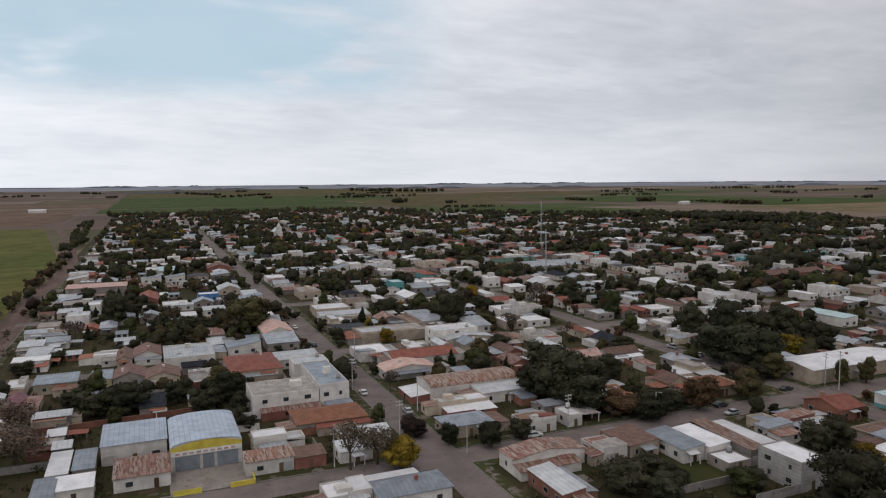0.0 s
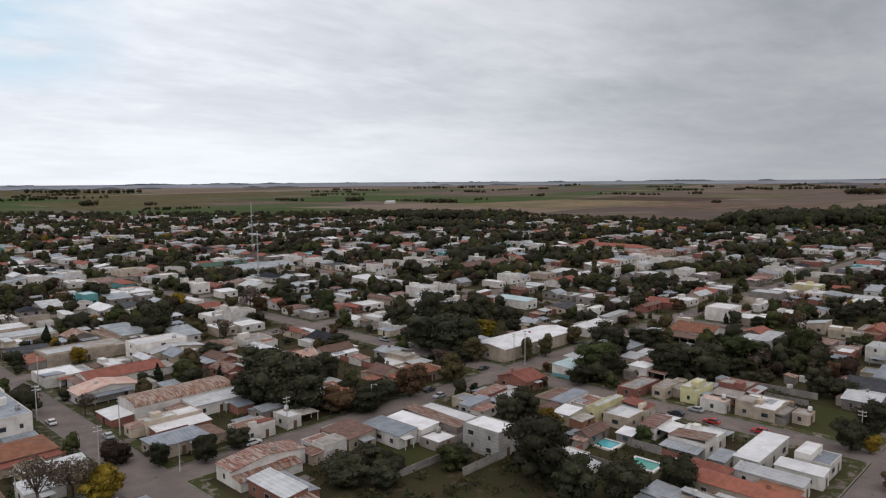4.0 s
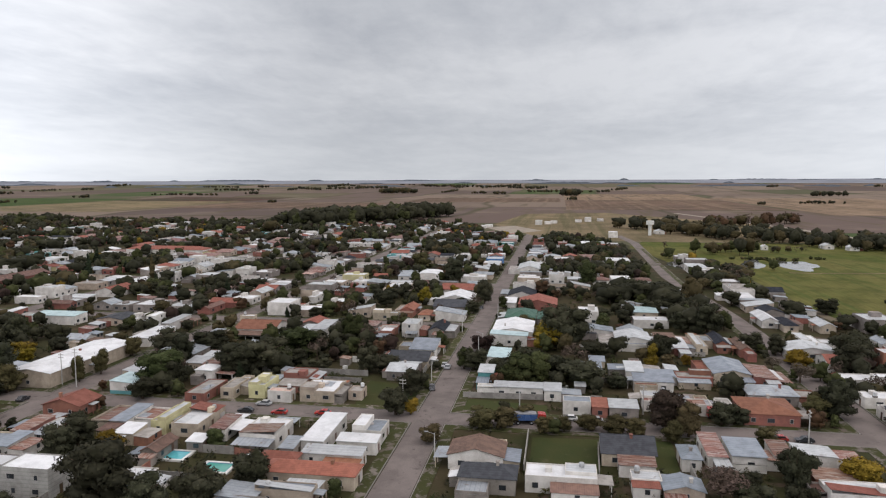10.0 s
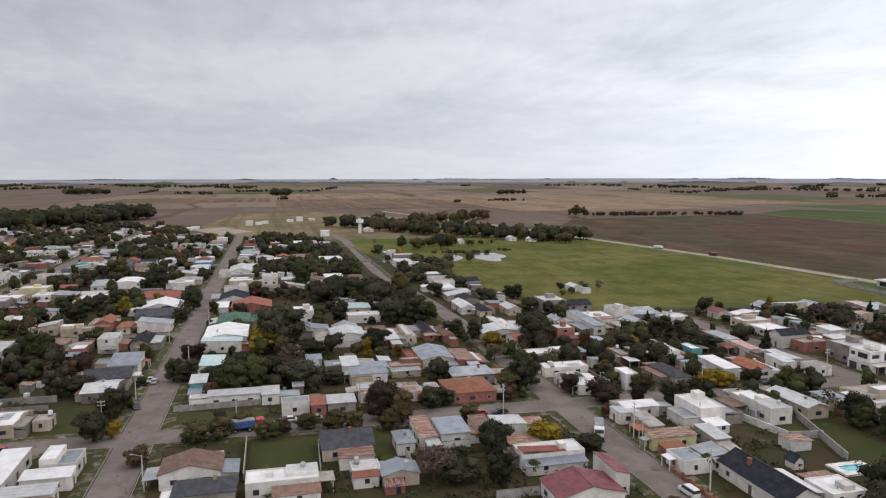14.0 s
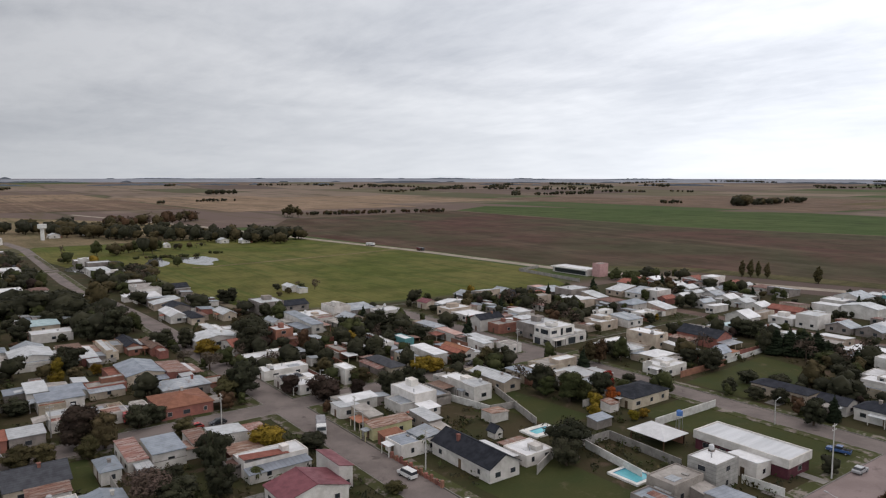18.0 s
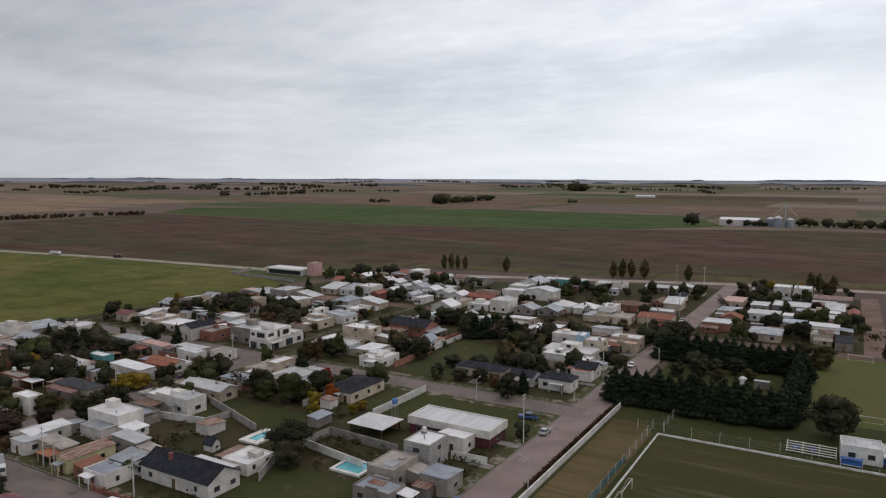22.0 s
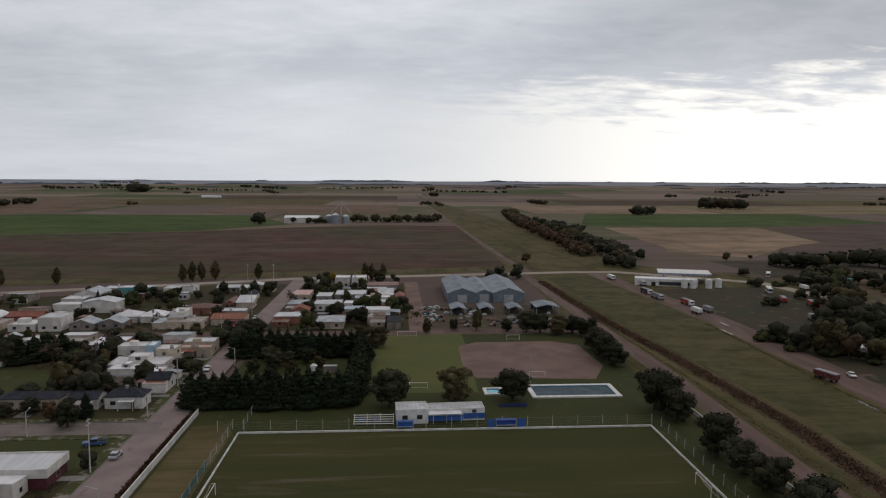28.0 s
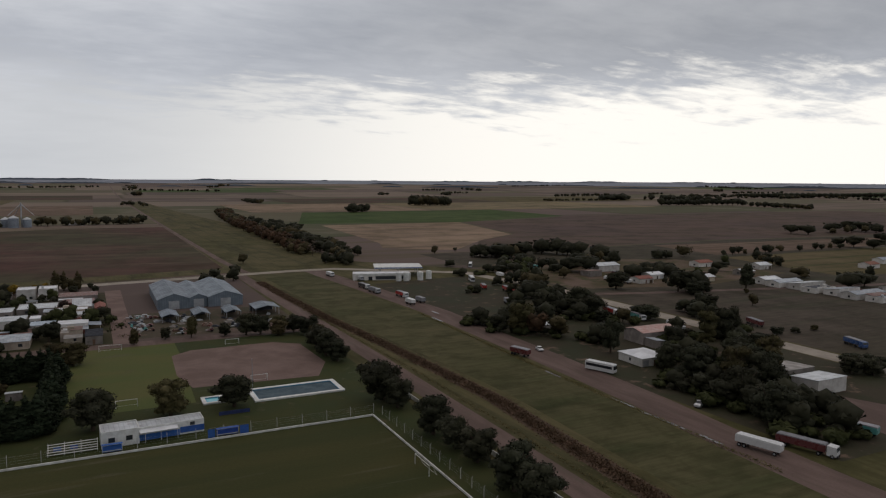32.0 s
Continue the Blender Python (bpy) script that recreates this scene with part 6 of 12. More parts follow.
far_house(261.0, 268.4, 271.8, 282.5, 5.6, "flat", "white", "lightgrey", 1.0, "y")
far_house(252.9, 261.0, 268.9, 267.7, 3.2, "mono", "white", "lightgrey", 0.5, "x")
far_house(280.0, 244.8, 289.4, 249.0, 3.2, "mono", "brick", "white", 0.5, "y")
far_house(271.1, 206.9, 279.4, 227.9, 4.0, "mono", "white", "aqua", 0.5, "y")
far_house(355.0, 322.5, 402.0, 334.0, 4.0, "gable", "brick", "brown", 2.2, "x")
far_house(540.0, 291.0, 556.0, 360.5, 4.6, "hip", "white", "tile", 2.4, "y")
house(191.1, 211.4, 195.9, 223.7, 3.8, "flat", "white", "white", 1.0, "y")
house(193.6, 198.9, 202.1, 210.5, 3.0, "hip", "white", "slate", 1.7, "y")
house(235.4, 175.8, 241.7, 183.8, 3.0, "gable", "white", "grey", 1.4, "y")
far_house(361.8, 261.0, 372.3, 275.1, 3.6, "flat", "cream", "dirty", 1.0, "y")
far_house(315.6, 261.0, 321.6, 274.5, 3.6, "flat", "white", "white", 1.0, "y")
far_house(304.5, 234.4, 309.2, 246.4, 2.9, "gable", "brick", "brown", 1.1, "y")
far_house(320.1, 237.0, 328.3, 249.3, 3.0, "mono", "white", "lightgrey", 0.5, "y")
house(272.0, 178.9, 289.0, 182.9, 3.2, "flat", "white", "white", 1.0, "x")
house(269.9, 168.3, 280.0, 172.3, 5.6, "flat", "white", "white", 1.0, "x")
house(264.6, 158.4, 281.9, 162.4, 3.6, "mono", "white", "lightgrey", 0.5, "y")
house(239.3, 152.3, 258.6, 159.9, 3.4, "mono", "white", "white", 0.5, "y")
far_house(301.5, 169.7, 312.4, 173.7, 2.9, "mono", "white", "lightgrey", 0.5, "y")
far_house(301.5, 160.6, 317.7, 164.6, 3.0, "gable", "brick", "brown", 1.0, "x")
far_house(305.5, 122.4, 318.4, 133.4, 6.0, "flat", "white", "white", 1.0, "x")
house(286.2, 131.4, 289.5, 138.0, 3.4, "flat", "cream", "white", 1.0, "y")
house(261.8, 111.8, 277.1, 128.5, 3.2, "gable", "white", "tile", 2.2, "y")
house(253.4, 96.7, 271.1, 101.1, 3.4, "mono", "white", "lightgrey", 0.5, "y")
house(238.3, 129.3, 256.2, 133.3, 3.6, "mono", "cream", "grey", 0.5, "y")
far_house(391.0, 182.2, 407.0, 197.4, 3.6, "flat", "white", "dirty", 1.0, "x")
far_house(442.8, 237.6, 457.3, 248.3, 3.6, "gable", "white", "lightgrey", 2.1, "x")
far_house(370.1, 240.9, 385.7, 249.5, 3.2, "gable", "white", "white", 1.8, "x")
far_house(339.5, 233.8, 358.5, 246.3, 3.0, "gable", "white", "tile", 2.2, "x")
far_house(347.3, 154.4, 361.9, 161.7, 3.0, "gable", "cream", "lightgrey", 1.5, "x")
far_house(337.9, 121.6, 355.5, 125.6, 3.4, "flat", "white", "white", 1.0, "x")
far_house(320.4, 103.2, 337.5, 110.6, 3.2, "flat", "white", "white", 1.0, "x")
house(262.4, 90.8, 279.4, 96.6, 3.8, "mono", "white", "lightgrey", 0.5, "y")
far_house(419.0, 119.0, 429.2, 133.1, 3.6, "flat", "pale_yellow", "white", 1.0, "y")
far_house(419.0, 104.9, 424.4, 112.8, 3.2, "gable", "brick", "tile", 1.2, "y")
far_house(369.9, 82.2, 391.9, 94.6, 3.4, "flat", "cream", "white", 1.0, "x")
far_house(421.6, 72.8, 440.4, 86.7, 3.6, "barrel", "white", "white", 1.6, "x")
far_house(373.9, 46.0, 389.3, 63.2, 3.0, "gable", "white", "tile", 2.2, "y")
far_house(341.8, 42.6, 361.3, 59.1, 3.2, "gable", "white", "white", 2.2, "x")
house(323.1, 43.6, 337.5, 58.4, 3.0, "gable", "grey", "darkgrey", 2.2, "y")
house(311.7, 65.5, 325.9, 71.7, 3.0, "gable", "brick", "tile", 1.4, "x")
house(301.5, 56.3, 311.8, 61.4, 3.0, "hip", "cream", "tile", 1.2, "x")
house(301.5, 70.4, 305.9, 82.0, 3.4, "flat", "cream", "lightgrey", 1.0, "y")
house(269.9, 55.2, 280.7, 61.6, 5.6, "flat", "white", "lightgrey", 1.0, "x")
house(265.7, 64.7, 279.7, 71.9, 2.9, "flat", "brick", "dirty", 1.0, "x")
house(270.9, 44.8, 287.0, 51.0, 2.9, "gable", "grey", "slate", 1.4, "x")
far_house(338.8, 20.7, 352.0, 27.0, 2.8, "mono", "white", "white", 0.5, "y")
far_house(334.6, 1.1, 353.8, 19.1, 3.0, "gable", "brick", "tile", 2.2, "x")
far_house(358.8, 12.1, 378.0, 25.9, 3.0, "gable", "white", "slate", 2.2, "x")
house(301.5, 10.0, 320.9, 23.0, 3.0, "hip", "grey", "green", 2.2, "x")
house(301.5, 0.1, 316.6, 9.1, 2.9, "hip", "grey", "green", 1.8, "x")
far_house(462.6, 12.7, 491.9, 27.0, 3.4, "gable", "white", "lightgrey", 2.2, "x")
far_house(509.0, 41.0, 524.5, 52.8, 4.6, "flat", "blue", "lightgrey", 1.0, "x")
far_house(510.0, -6.7, 523.6, 7.8, 5.2, "flat", "white", "white", 1.0, "y")
far_house(501.0, -48.4, 520.2, -32.6, 5.6, "flat", "white", "white", 1.0, "x")
far_house(473.3, -95.6, 500.3, -84.0, 4.0, "mono", "white", "lightgrey", 0.5, "y")
far_house(382.4, -99.9, 404.0, -88.4, 5.0, "flat", "white", "dirty", 1.0, "x")
far_house(368.1, -96.2, 382.3, -83.9, 3.0, "mono", "white", "white", 0.5, "y")
far_house(372.6, -64.5, 389.2, -58.2, 3.0, "mono", "white", "white", 0.5, "y")
house(321.4, -43.6, 333.2, -31.0, 3.0, "mono", "cream", "aqua", 0.5, "y")
house(301.5, -45.3, 310.1, -31.1, 3.6, "flat", "white", "white", 1.0, "y")
house(266.5, -43.2, 278.8, -35.8, 2.8, "mono", "cream", "brown", 0.5, "y")
house(255.4, -45.3, 266.4, -40.5, 2.9, "mono", "brick", "lightgrey", 0.5, "y")
house(258.9, -52.6, 278.1, -48.6, 3.0, "flat", "cream", "lightgrey", 1.0, "x")
house(264.1, -60.9, 280.8, -56.3, 2.9, "gable", "brick", "slate", 1.1, "x")
house(256.2, -66.9, 272.2, -62.9, 2.9, "gable", "brick", "brown", 1.0, "x")
house(221.5, -26.3, 232.4, -20.9, 3.0, "mono", "white", "lightgrey", 0.5, "y")
house(217.5, -34.9, 223.2, -26.5, 3.0, "mono", "white", "bluegrey", 0.5, "y")
house(218.6, -46.2, 224.5, -35.7, 2.8, "flat", "brick", "dirty", 1.0, "y")
house(270.6, -94.4, 283.0, -87.5, 3.2, "flat", "white", "white", 1.0, "x")
house(309.2, -90.5, 328.1, -84.0, 3.2, "gable", "white", "white", 1.4, "x")
house(301.5, -96.0, 317.2, -90.6, 3.0, "hip", "cream", "slate", 1.2, "x")
house(301.5, -110.2, 315.2, -104.2, 3.0, "gable", "cream", "lightgrey", 1.3, "x")
house(269.1, -109.3, 278.2, -101.8, 3.0, "gable", "white", "lightgrey", 1.6, "x")
house(272.1, -119.1, 282.5, -115.1, 3.0, "gable", "white", "grey", 1.0, "x")
house(269.6, -130.1, 284.6, -124.9, 4.0, "mono", "white", "bluegrey", 0.5, "y")
house(255.3, -129.1, 269.0, -124.2, 3.8, "mono", "white", "bluegrey", 0.5, "y")
house(246.3, -111.8, 253.7, -104.8, 5.8, "flat", "brick", "white", 1.0, "x")
house(213.1, -117.7, 223.8, -113.7, 3.2, "flat", "brick", "dirty", 1.0, "x")
house(214.9, -125.4, 222.1, -121.4, 2.8, "mono", "white", "lightgrey", 0.5, "y")
house(211.2, -134.9, 221.3, -130.9, 4.0, "flat", "white", "white", 1.0, "x")
house(212.0, -144.1, 220.9, -140.1, 4.0, "flat", "turquoise", "white", 1.0, "x")
house(185.1, -122.5, 200.9, -117.0, 2.9, "hip", "cream", "darkgrey", 1.2, "x")
house(191.0, -132.2, 200.6, -128.2, 3.0, "mono", "cream", "bluegrey", 0.5, "y")
house(186.7, -140.5, 200.9, -135.0, 4.0, "mono", "white", "white", 0.5, "y")
house(186.5, -152.0, 199.8, -148.0, 3.0, "gable", "white", "tile", 1.0, "x")
house(194.7, -168.1, 205.8, -164.1, 3.2, "mono", "white", "lightgrey", 0.5, "y")
house(225.3, -168.5, 238.4, -163.1, 3.0, "hip", "cream", "grey", 1.2, "x")
house(209.3, -165.0, 220.9, -160.9, 3.2, "mono", "white", "pink", 0.5, "y")
house(259.0, -150.8, 269.0, -142.1, 3.0, "gable", "cream", "grey", 1.8, "x")
house(265.8, -172.0, 278.4, -167.6, 3.2, "flat", "white", "dirty", 1.0, "x")
house(185.6, -104.9, 193.0, -100.9, 5.0, "flat", "white", "white", 1.0, "x")
house(218.2, -197.6, 224.6, -193.6, 3.0, "flat", "orange", "dirty", 1.0, "x")
house(211.2, -207.2, 218.8, -199.4, 3.6, "mono", "brick", "lightgrey", 0.5, "y")
house(227.0, -217.4, 234.4, -210.4, 3.4, "mono", "white", "white", 0.5, "y")
far_house(261.4, -250.4, 272.9, -239.0, 3.2, "hip", "white", "slate", 2.2, "x")
far_house(248.5, -252.1, 254.8, -243.6, 4.4, "flat", "cream", "dirty", 1.0, "y")
far_house(229.9, -263.1, 241.9, -250.2, 3.8, "mono", "cream", "white", 0.5, "x")
house(200.8, -242.0, 204.8, -233.1, 5.4, "flat", "white", "white", 1.0, "y")
far_house(210.1, -279.1, 218.8, -267.3, 3.2, "hip", "white", "bluegrey", 1.8, "y")
house(194.1, -264.5, 199.8, -253.1, 3.4, "flat", "white", "white", 1.0, "y")
house(189.9, -232.2, 200.0, -221.6, 3.8, "flat", "cream", "white", 1.0, "y")
house(166.7, -230.0, 172.0, -221.3, 3.8, "flat", "cream", "white", 1.0, "y")
house(166.7, -209.0, 170.7, -197.8, 3.4, "flat", "white", "white", 1.0, "y")
house(186.5, -147.9, 196.5, -144.7, 3.2, "gable", "brick", "tile", 0.8, "x")
house(191.0, -164.0, 200.1, -160.1, 3.4, "mono", "white", "lightgrey", 0.5, "y")
house(183.9, -171.9, 190.7, -165.9, 3.4, "flat", "white", "dirty", 1.0, "x")
house(154.4, -270.8, 160.9, -258.0, 3.0, "mono", "white", "aqua", 0.5, "x")
house(143.2, -275.3, 148.7, -265.6, 3.0, "gable", "cream", "lightgrey", 1.2, "y")
far_house(163.9, -309.0, 167.9, -293.9, 3.0, "flat", "cream", "dirty", 1.0, "y")
house(129.5, -273.8, 137.2, -263.8, 3.0, "mono", "white", "lightgrey", 0.5, "x")
house(116.8, -279.1, 127.2, -271.5, 3.0, "mono", "cream", "white", 0.5, "x")
far_house(152.6, -384.6, 165.9, -370.2, 3.4, "gable", "white", "grey", 2.2, "y")
house(92.5, -321.4, 98.9, -309.1, 5.0, "flat", "white", "white", 1.0, "y")
far_house(213.4, -318.2, 217.4, -310.9, 2.8, "gable", "white", "white", 1.0, "y")
far_house(214.2, -330.9, 218.2, -323.6, 2.8, "gable", "white", "lightgrey", 1.0, "y")
far_house(214.9, -343.0, 218.9, -335.9, 2.8, "gable", "white", "white", 1.0, "y")
far_house(214.7, -353.3, 218.7, -346.6, 2.8, "gable", "white", "grey", 1.0, "y")
far_house(214.6, -365.2, 218.6, -357.4, 2.8, "gable", "white", "white", 1.0, "y")
far_house(213.0, -376.7, 217.3, -368.4, 2.8, "gable", "white", "lightgrey", 1.0, "y")
far_house(194.0, -309.9, 199.1, -300.0, 3.0, "gable", "white", "grey", 1.2, "y")
far_house(184.4, -305.3, 188.4, -293.0, 3.0, "mono", "white", "white", 0.5, "x")
far_house(211.1, -302.5, 216.3, -294.3, 3.0, "gable", "brick", "tile", 1.2, "y")
far_house(45.4, -382.5, 54.5, -363.5, 3.0, "mono", "cream", "pink", 0.5, "x")
far_house(34.0, -374.7, 41.4, -359.9, 2.8, "mono", "grey", "lightgrey", 0.5, "x")
far_house(16.5, -383.4, 32.8, -366.9, 3.0, "flat", "grey", "lightgrey", 1.0, "y")
far_house(43.7, -351.4, 52.6, -336.8, 2.9, "mono", "grey", "grey", 0.5, "x")
house(40.9, -332.4, 48.9, -323.9, 2.8, "gable", "brick", "tile", 1.7, "y")
far_house(27.2, -351.5, 40.1, -336.8, 2.8, "mono", "white", "lightgrey", 0.5, "x")
house(41.7, -318.0, 53.4, -305.4, 3.0, "mono", "brick", "lightgrey", 0.5, "x")
house(15.7, -332.9, 24.7, -321.5, 3.0, "mono", "white", "paleblue", 0.5, "x")
house(3.6, -331.0, 14.6, -319.7, 3.0, "mono", "white", "white", 0.5, "x")
house(5.5, -314.2, 13.1, -302.7, 3.4, "flat", "cream", "dirty", 1.0, "y")
far_house(-0.4, -412.6, 17.0, -396.0, 2.8, "mono", "grey", "rust", 0.5, "x")
far_house(1.1, -389.5, 14.6, -375.2, 2.8, "mono", "brick", "rust", 0.5, "x")
far_house(1.0, -352.8, 9.2, -341.4, 2.8, "mono", "white", "lightgrey", 0.5, "x")
house(-1.5, -308.9, 4.4, -292.6, 2.8, "mono", "grey", "slate", 0.5, "x")
far_house(-3.4, -371.5, 0.8, -357.9, 2.8, "gable", "brick", "tile", 1.0, "y")
far_house(21.8, -349.8, 25.8, -339.9, 2.6, "mono", "white", "white", 0.5, "x")
far_house(73.5, -378.1, 78.5, -361.4, 3.0, "gable", "white", "slate", 1.2, "y")
far_house(82.0, -402.0, 86.0, -387.5, 3.4, "flat", "white", "white", 1.0, "y")
far_house(79.0, -357.2, 83.5, -343.8, 3.0, "gable", "brick", "brown", 1.1, "y")


def modern_house():
    """Two-storey white house of stacked blocks with dark glazing, on a street corner."""
    root = new("house")
    root.matrix_basis = pose(187, -195, 0)
    blocks = ((-5.0, -9.0, 5.0, 9.5, 0.0, 3.3), (-3.4, -4.0, 5.0, 9.0, 3.3, 6.9), (-4.6, -9.0, 1.0, -4.2, 3.3, 4.3), (-1.6, 3.0, 2.2, 6.2, 6.9, 8.1))
    for x0, y0, x1, y1, z0, z1 in blocks:
        e = 0.2
        part("wall", Geo().box(x0, y0, z0, x1, y0 + e, z1).box(x0, y1 - e, z0, x1, y1, z1).box(x0, y0 + e, z0, x0 + e, y1 - e, z1).box(x1 - e, y0 + e, z0, x1, y1 - e, z1), WALLS["white"], root)
        part("roof", Geo().box(x0 + e, y0 + e, z1 - 0.45, x1 - e, y1 - e, z1 - 0.28), ROOFS["white"], root)
    for y0, y1, z0, z1, x in ((-2.6, 0.6, 4.2, 6.0, -3.4), (2.2, 3.4, 3.7, 6.2, -3.4), (5.4, 8.2, 4.6, 5.8, -3.4), (-7.4, -5.4, 0.9, 2.4, -5.0), (-3.0, 0.8, 0.2, 2.6, -5.0), (4.6, 8.0, 0.1, 2.5, -5.0)):
        part("window", Geo().box(x - 0.06, y0, z0, x + 0.03, y1, z1), GLASS, root)
    for x0, x1, z0, z1, y in ((-2.4, 1.4, 4.3, 6.0, 9.0), (2.6, 4.2, 4.6, 5.8, 9.0), (-3.8, -0.6, 0.9, 2.4, 9.5), (1.2, 4.2, 0.1, 2.5, 9.5)):
        part("window", Geo().box(x0, y - 0.03, z0, x1, y + 0.06, z1), GLASS, root)
    part("canopy", Geo().box(-6.6, 3.6, 2.7, -5.0, 9.0, 2.9), WALLS["white"], root)
    for y in (3.8, 8.7):
        part("canopy_post", Geo().box(-6.5, y - 0.1, 0, -6.3, y + 0.1, 2.7), WALLS["grey"], root)
    return tagged(root, "white modern two-storey house with dark window bands", "house")


modern_house()

# ---- club ground beside the avenue ----
patch("club_grass", [(-82, -100), (53, -100), (53, -283), (-80, -283)], 0.02, LAWN, "grass of the sports club", "lawn")
patch("practice_field", [(-24, -204), (12, -204), (13, -283), (-26, -283), (-26, -262), (-25, -240)], 0.03, material("practice_grass", (0.070, 0.084, 0.024), (0.094, 0.092, 0.034), 0.07, 1.5, rough=0.95, bump=0.3, rand=0, streak=(0.3, 1.0, 1.0), third=(0.086, 0.078, 0.042), third_at=(0.56, 0.72)), "brighter grass of the practice field", "pitch")
patch("football_pitch", [(-65, -98), (39, -98), (39, -172), (-65, -172)], 0.03, PITCH, "worn football turf with a pale band along the touchline", "pitch")
patch("worn_touchline", [(41, -99), (52.4, -99), (52.4, -178), (45, -181), (41, -173)], 0.034, CROP["olive"], "worn tan-green grass between pitch and wall", "lawn")
DUST = material("pinkish_dust", (0.170, 0.118, 0.100), (0.130, 0.090, 0.076), 0.08, 2.0, rough=0.95, bump=0.3, rand=0)
patch("dirt_court", [(-25, -219), (-63, -216), (-70, -232), (-69, -262), (-60, -269), (-30, -268), (-23, -262), (-22, -235)], 0.034, DUST, "bare pinkish dirt practice court", "court")
patch("yard_earth", [(-14, -296), (-82, -292), (-84, -348), (-14, -352)], 0.022, material("weedy_yard_earth", (0.050, 0.046, 0.026), (0.078, 0.060, 0.044), 0.08, 1.5, rough=0.95, bump=0.4, rand=0, third=(0.130, 0.092, 0.076), third_at=(0.55, 0.68)), "weedy earth of the warehouse yard", "ground")
road("dirt_lane", [(-9, -289), (-8, -430)], 4.0, 0.05, DUST, "reddish dirt lane beside the warehouse")


def straight_wall(name, x0, y0, x1, y1, h, mat, label, thick=0.2):
    """A yard or garden wall with a slightly wider coping."""
    L, a = math.hypot(x1 - x0, y1 - y0), math.atan2(y1 - y0, x1 - x0)
    root = new(name)
    root.matrix_basis = pose(x0, y0, 0, 0, 0, math.degrees(a))
    part("wall_body", Geo().box(0, -thick / 2, 0, L, thick / 2, h - 0.08), mat, root)
    part("coping", Geo().box(-0.03, -thick / 2 - 0.03, h - 0.08, L + 0.03, thick / 2 + 0.03, h), mat, root)
    return tagged(root, label, "wall")


WHITEWASH = material("whitewash", (0.60, 0.60, 0.57), (0.44, 0.43, 0.40), 0.5, third=(0.25, 0.25, 0.2), third_at=(0.6, 0.8))
straight_wall("boundary_wall", 53.4, -188, 53.4, -100, 1.5, WHITEWASH, "long whitewashed boundary wall of the club")
straight_wall("boundary_wall", -80.2, -206, -80.2, -100, 1.2, WHITEWASH, "low whitewashed wall beside the dirt road")
straight_wall("touchline_rail", -65, -172.4, 39.4, -172.4, 0.5, WHITEWASH, "low white rail round the football pitch")
straight_wall("touchline_rail", 39.4, -172.4, 39.4, -100, 0.5, WHITEWASH, "low white rail round the football pitch")
straight_wall("touchline_rail", -65, -100, -65, -172.4, 0.5, WHITEWASH, "low white rail round the football pitch")


def mesh_fence(x0, y0, x1, y1, step, h, label):
    """Concrete posts with strained wires."""
    root = new("fence")
    L, a = math.hypot(x1 - x0, y1 - y0), math.atan2(y1 - y0, x1 - x0)
    root.matrix_basis = pose(x0, y0, 0, 0, 0, math.degrees(a))
    n = int(L / step)
    for i in range(n + 1):
        part("post", Geo().tube((L * i / n, 0, 0), (L * i / n, 0, h - 0.4), 0.075, 0.07, 5).tube((L * i / n, 0, h - 0.4), (L * i / n, 0.25, h), 0.065, 0.05, 5), POST, root)
    for z in (0.5, 1.1, 1.7, h - 0.45):
        part("wire", Geo().tube((0, 0, z), (L, 0, z), 0.012, 0.012, 3), METAL, root)
    return tagged(root, label, "fence")


mesh_fence(45, -174.6, -66, -174.6, 6.2, 2.6, "wire fence on concrete posts behind the touchline")
mesh_fence(41.6, -176, 41.6, -102, 5.0, 2.6, "wire fence on concrete posts beside the pitch")
mesh_fence(-67.5, -172, -67.5, -102, 5.0, 2.6, "wire fence on concrete posts beside the pitch")
mesh_fence(39, -197, 39, -176, 5.0, 2.6, "wire fence on concrete posts beside the trees")
net_mat = material("teal_shade_net", (0.03, 0.10, 0.085), (0.025, 0.08, 0.07), 0.6)
net = part("shade_net", Geo().box(41.75, -152, 0.1, 41.8, -118, 1.7), net_mat)
tagged(net, "teal shade netting tied along the pitch fence", "netting")


def goal(x, y0, y1, back, h=2.44):
    root = new("football_goal")
    root.matrix_basis = pose(x, y0, 0)
    w = y1 - y0
    for y in (0, w):
        part("goal_post", Geo().tube((0, y, 0), (0, y, h), 0.075, 0.075, 8), WHITE_PAINT, root)
        part("stay", Geo().tube((0, y, h), (back * 0.8, y, h - 0.1), 0.04, 0.04, 6).tube((back * 0.8, y, h - 0.1), (back * 1.8, y, 0.05), 0.035, 0.035, 6), WHITE_PAINT, root)
    part("crossbar", Geo().tube((0, 0, h), (0, w, h), 0.075, 0.075, 8), WHITE_PAINT, root)
    part("ground_bar", Geo().tube((back * 1.8, 0, 0.05), (back * 1.8, w, 0.05), 0.035, 0.035, 6), WHITE_PAINT, root)
    return tagged(root, "white metal football goal without a net", "goal", "football goals")


goal(-62, -138.2, -130.9, -1)
goal(36.4, -138.2, -130.9, 1)


def turned_goal(x0, x1, y, back, h):
    ob = goal(0, 0, x1 - x0, back, h)
    ob.matrix_basis = pose(x0, y, 0, 0, 0, -90)
    return ob


turned_goal(-7.5, 0, -279, 1, 2.2)
turned_goal(-48, -43, -271.5, 1, 2.1)
turned_goal(-47, -42, -218, 1, 2.1)
turned_goal(-9, -3.5, -207.5, 1, 2.1)

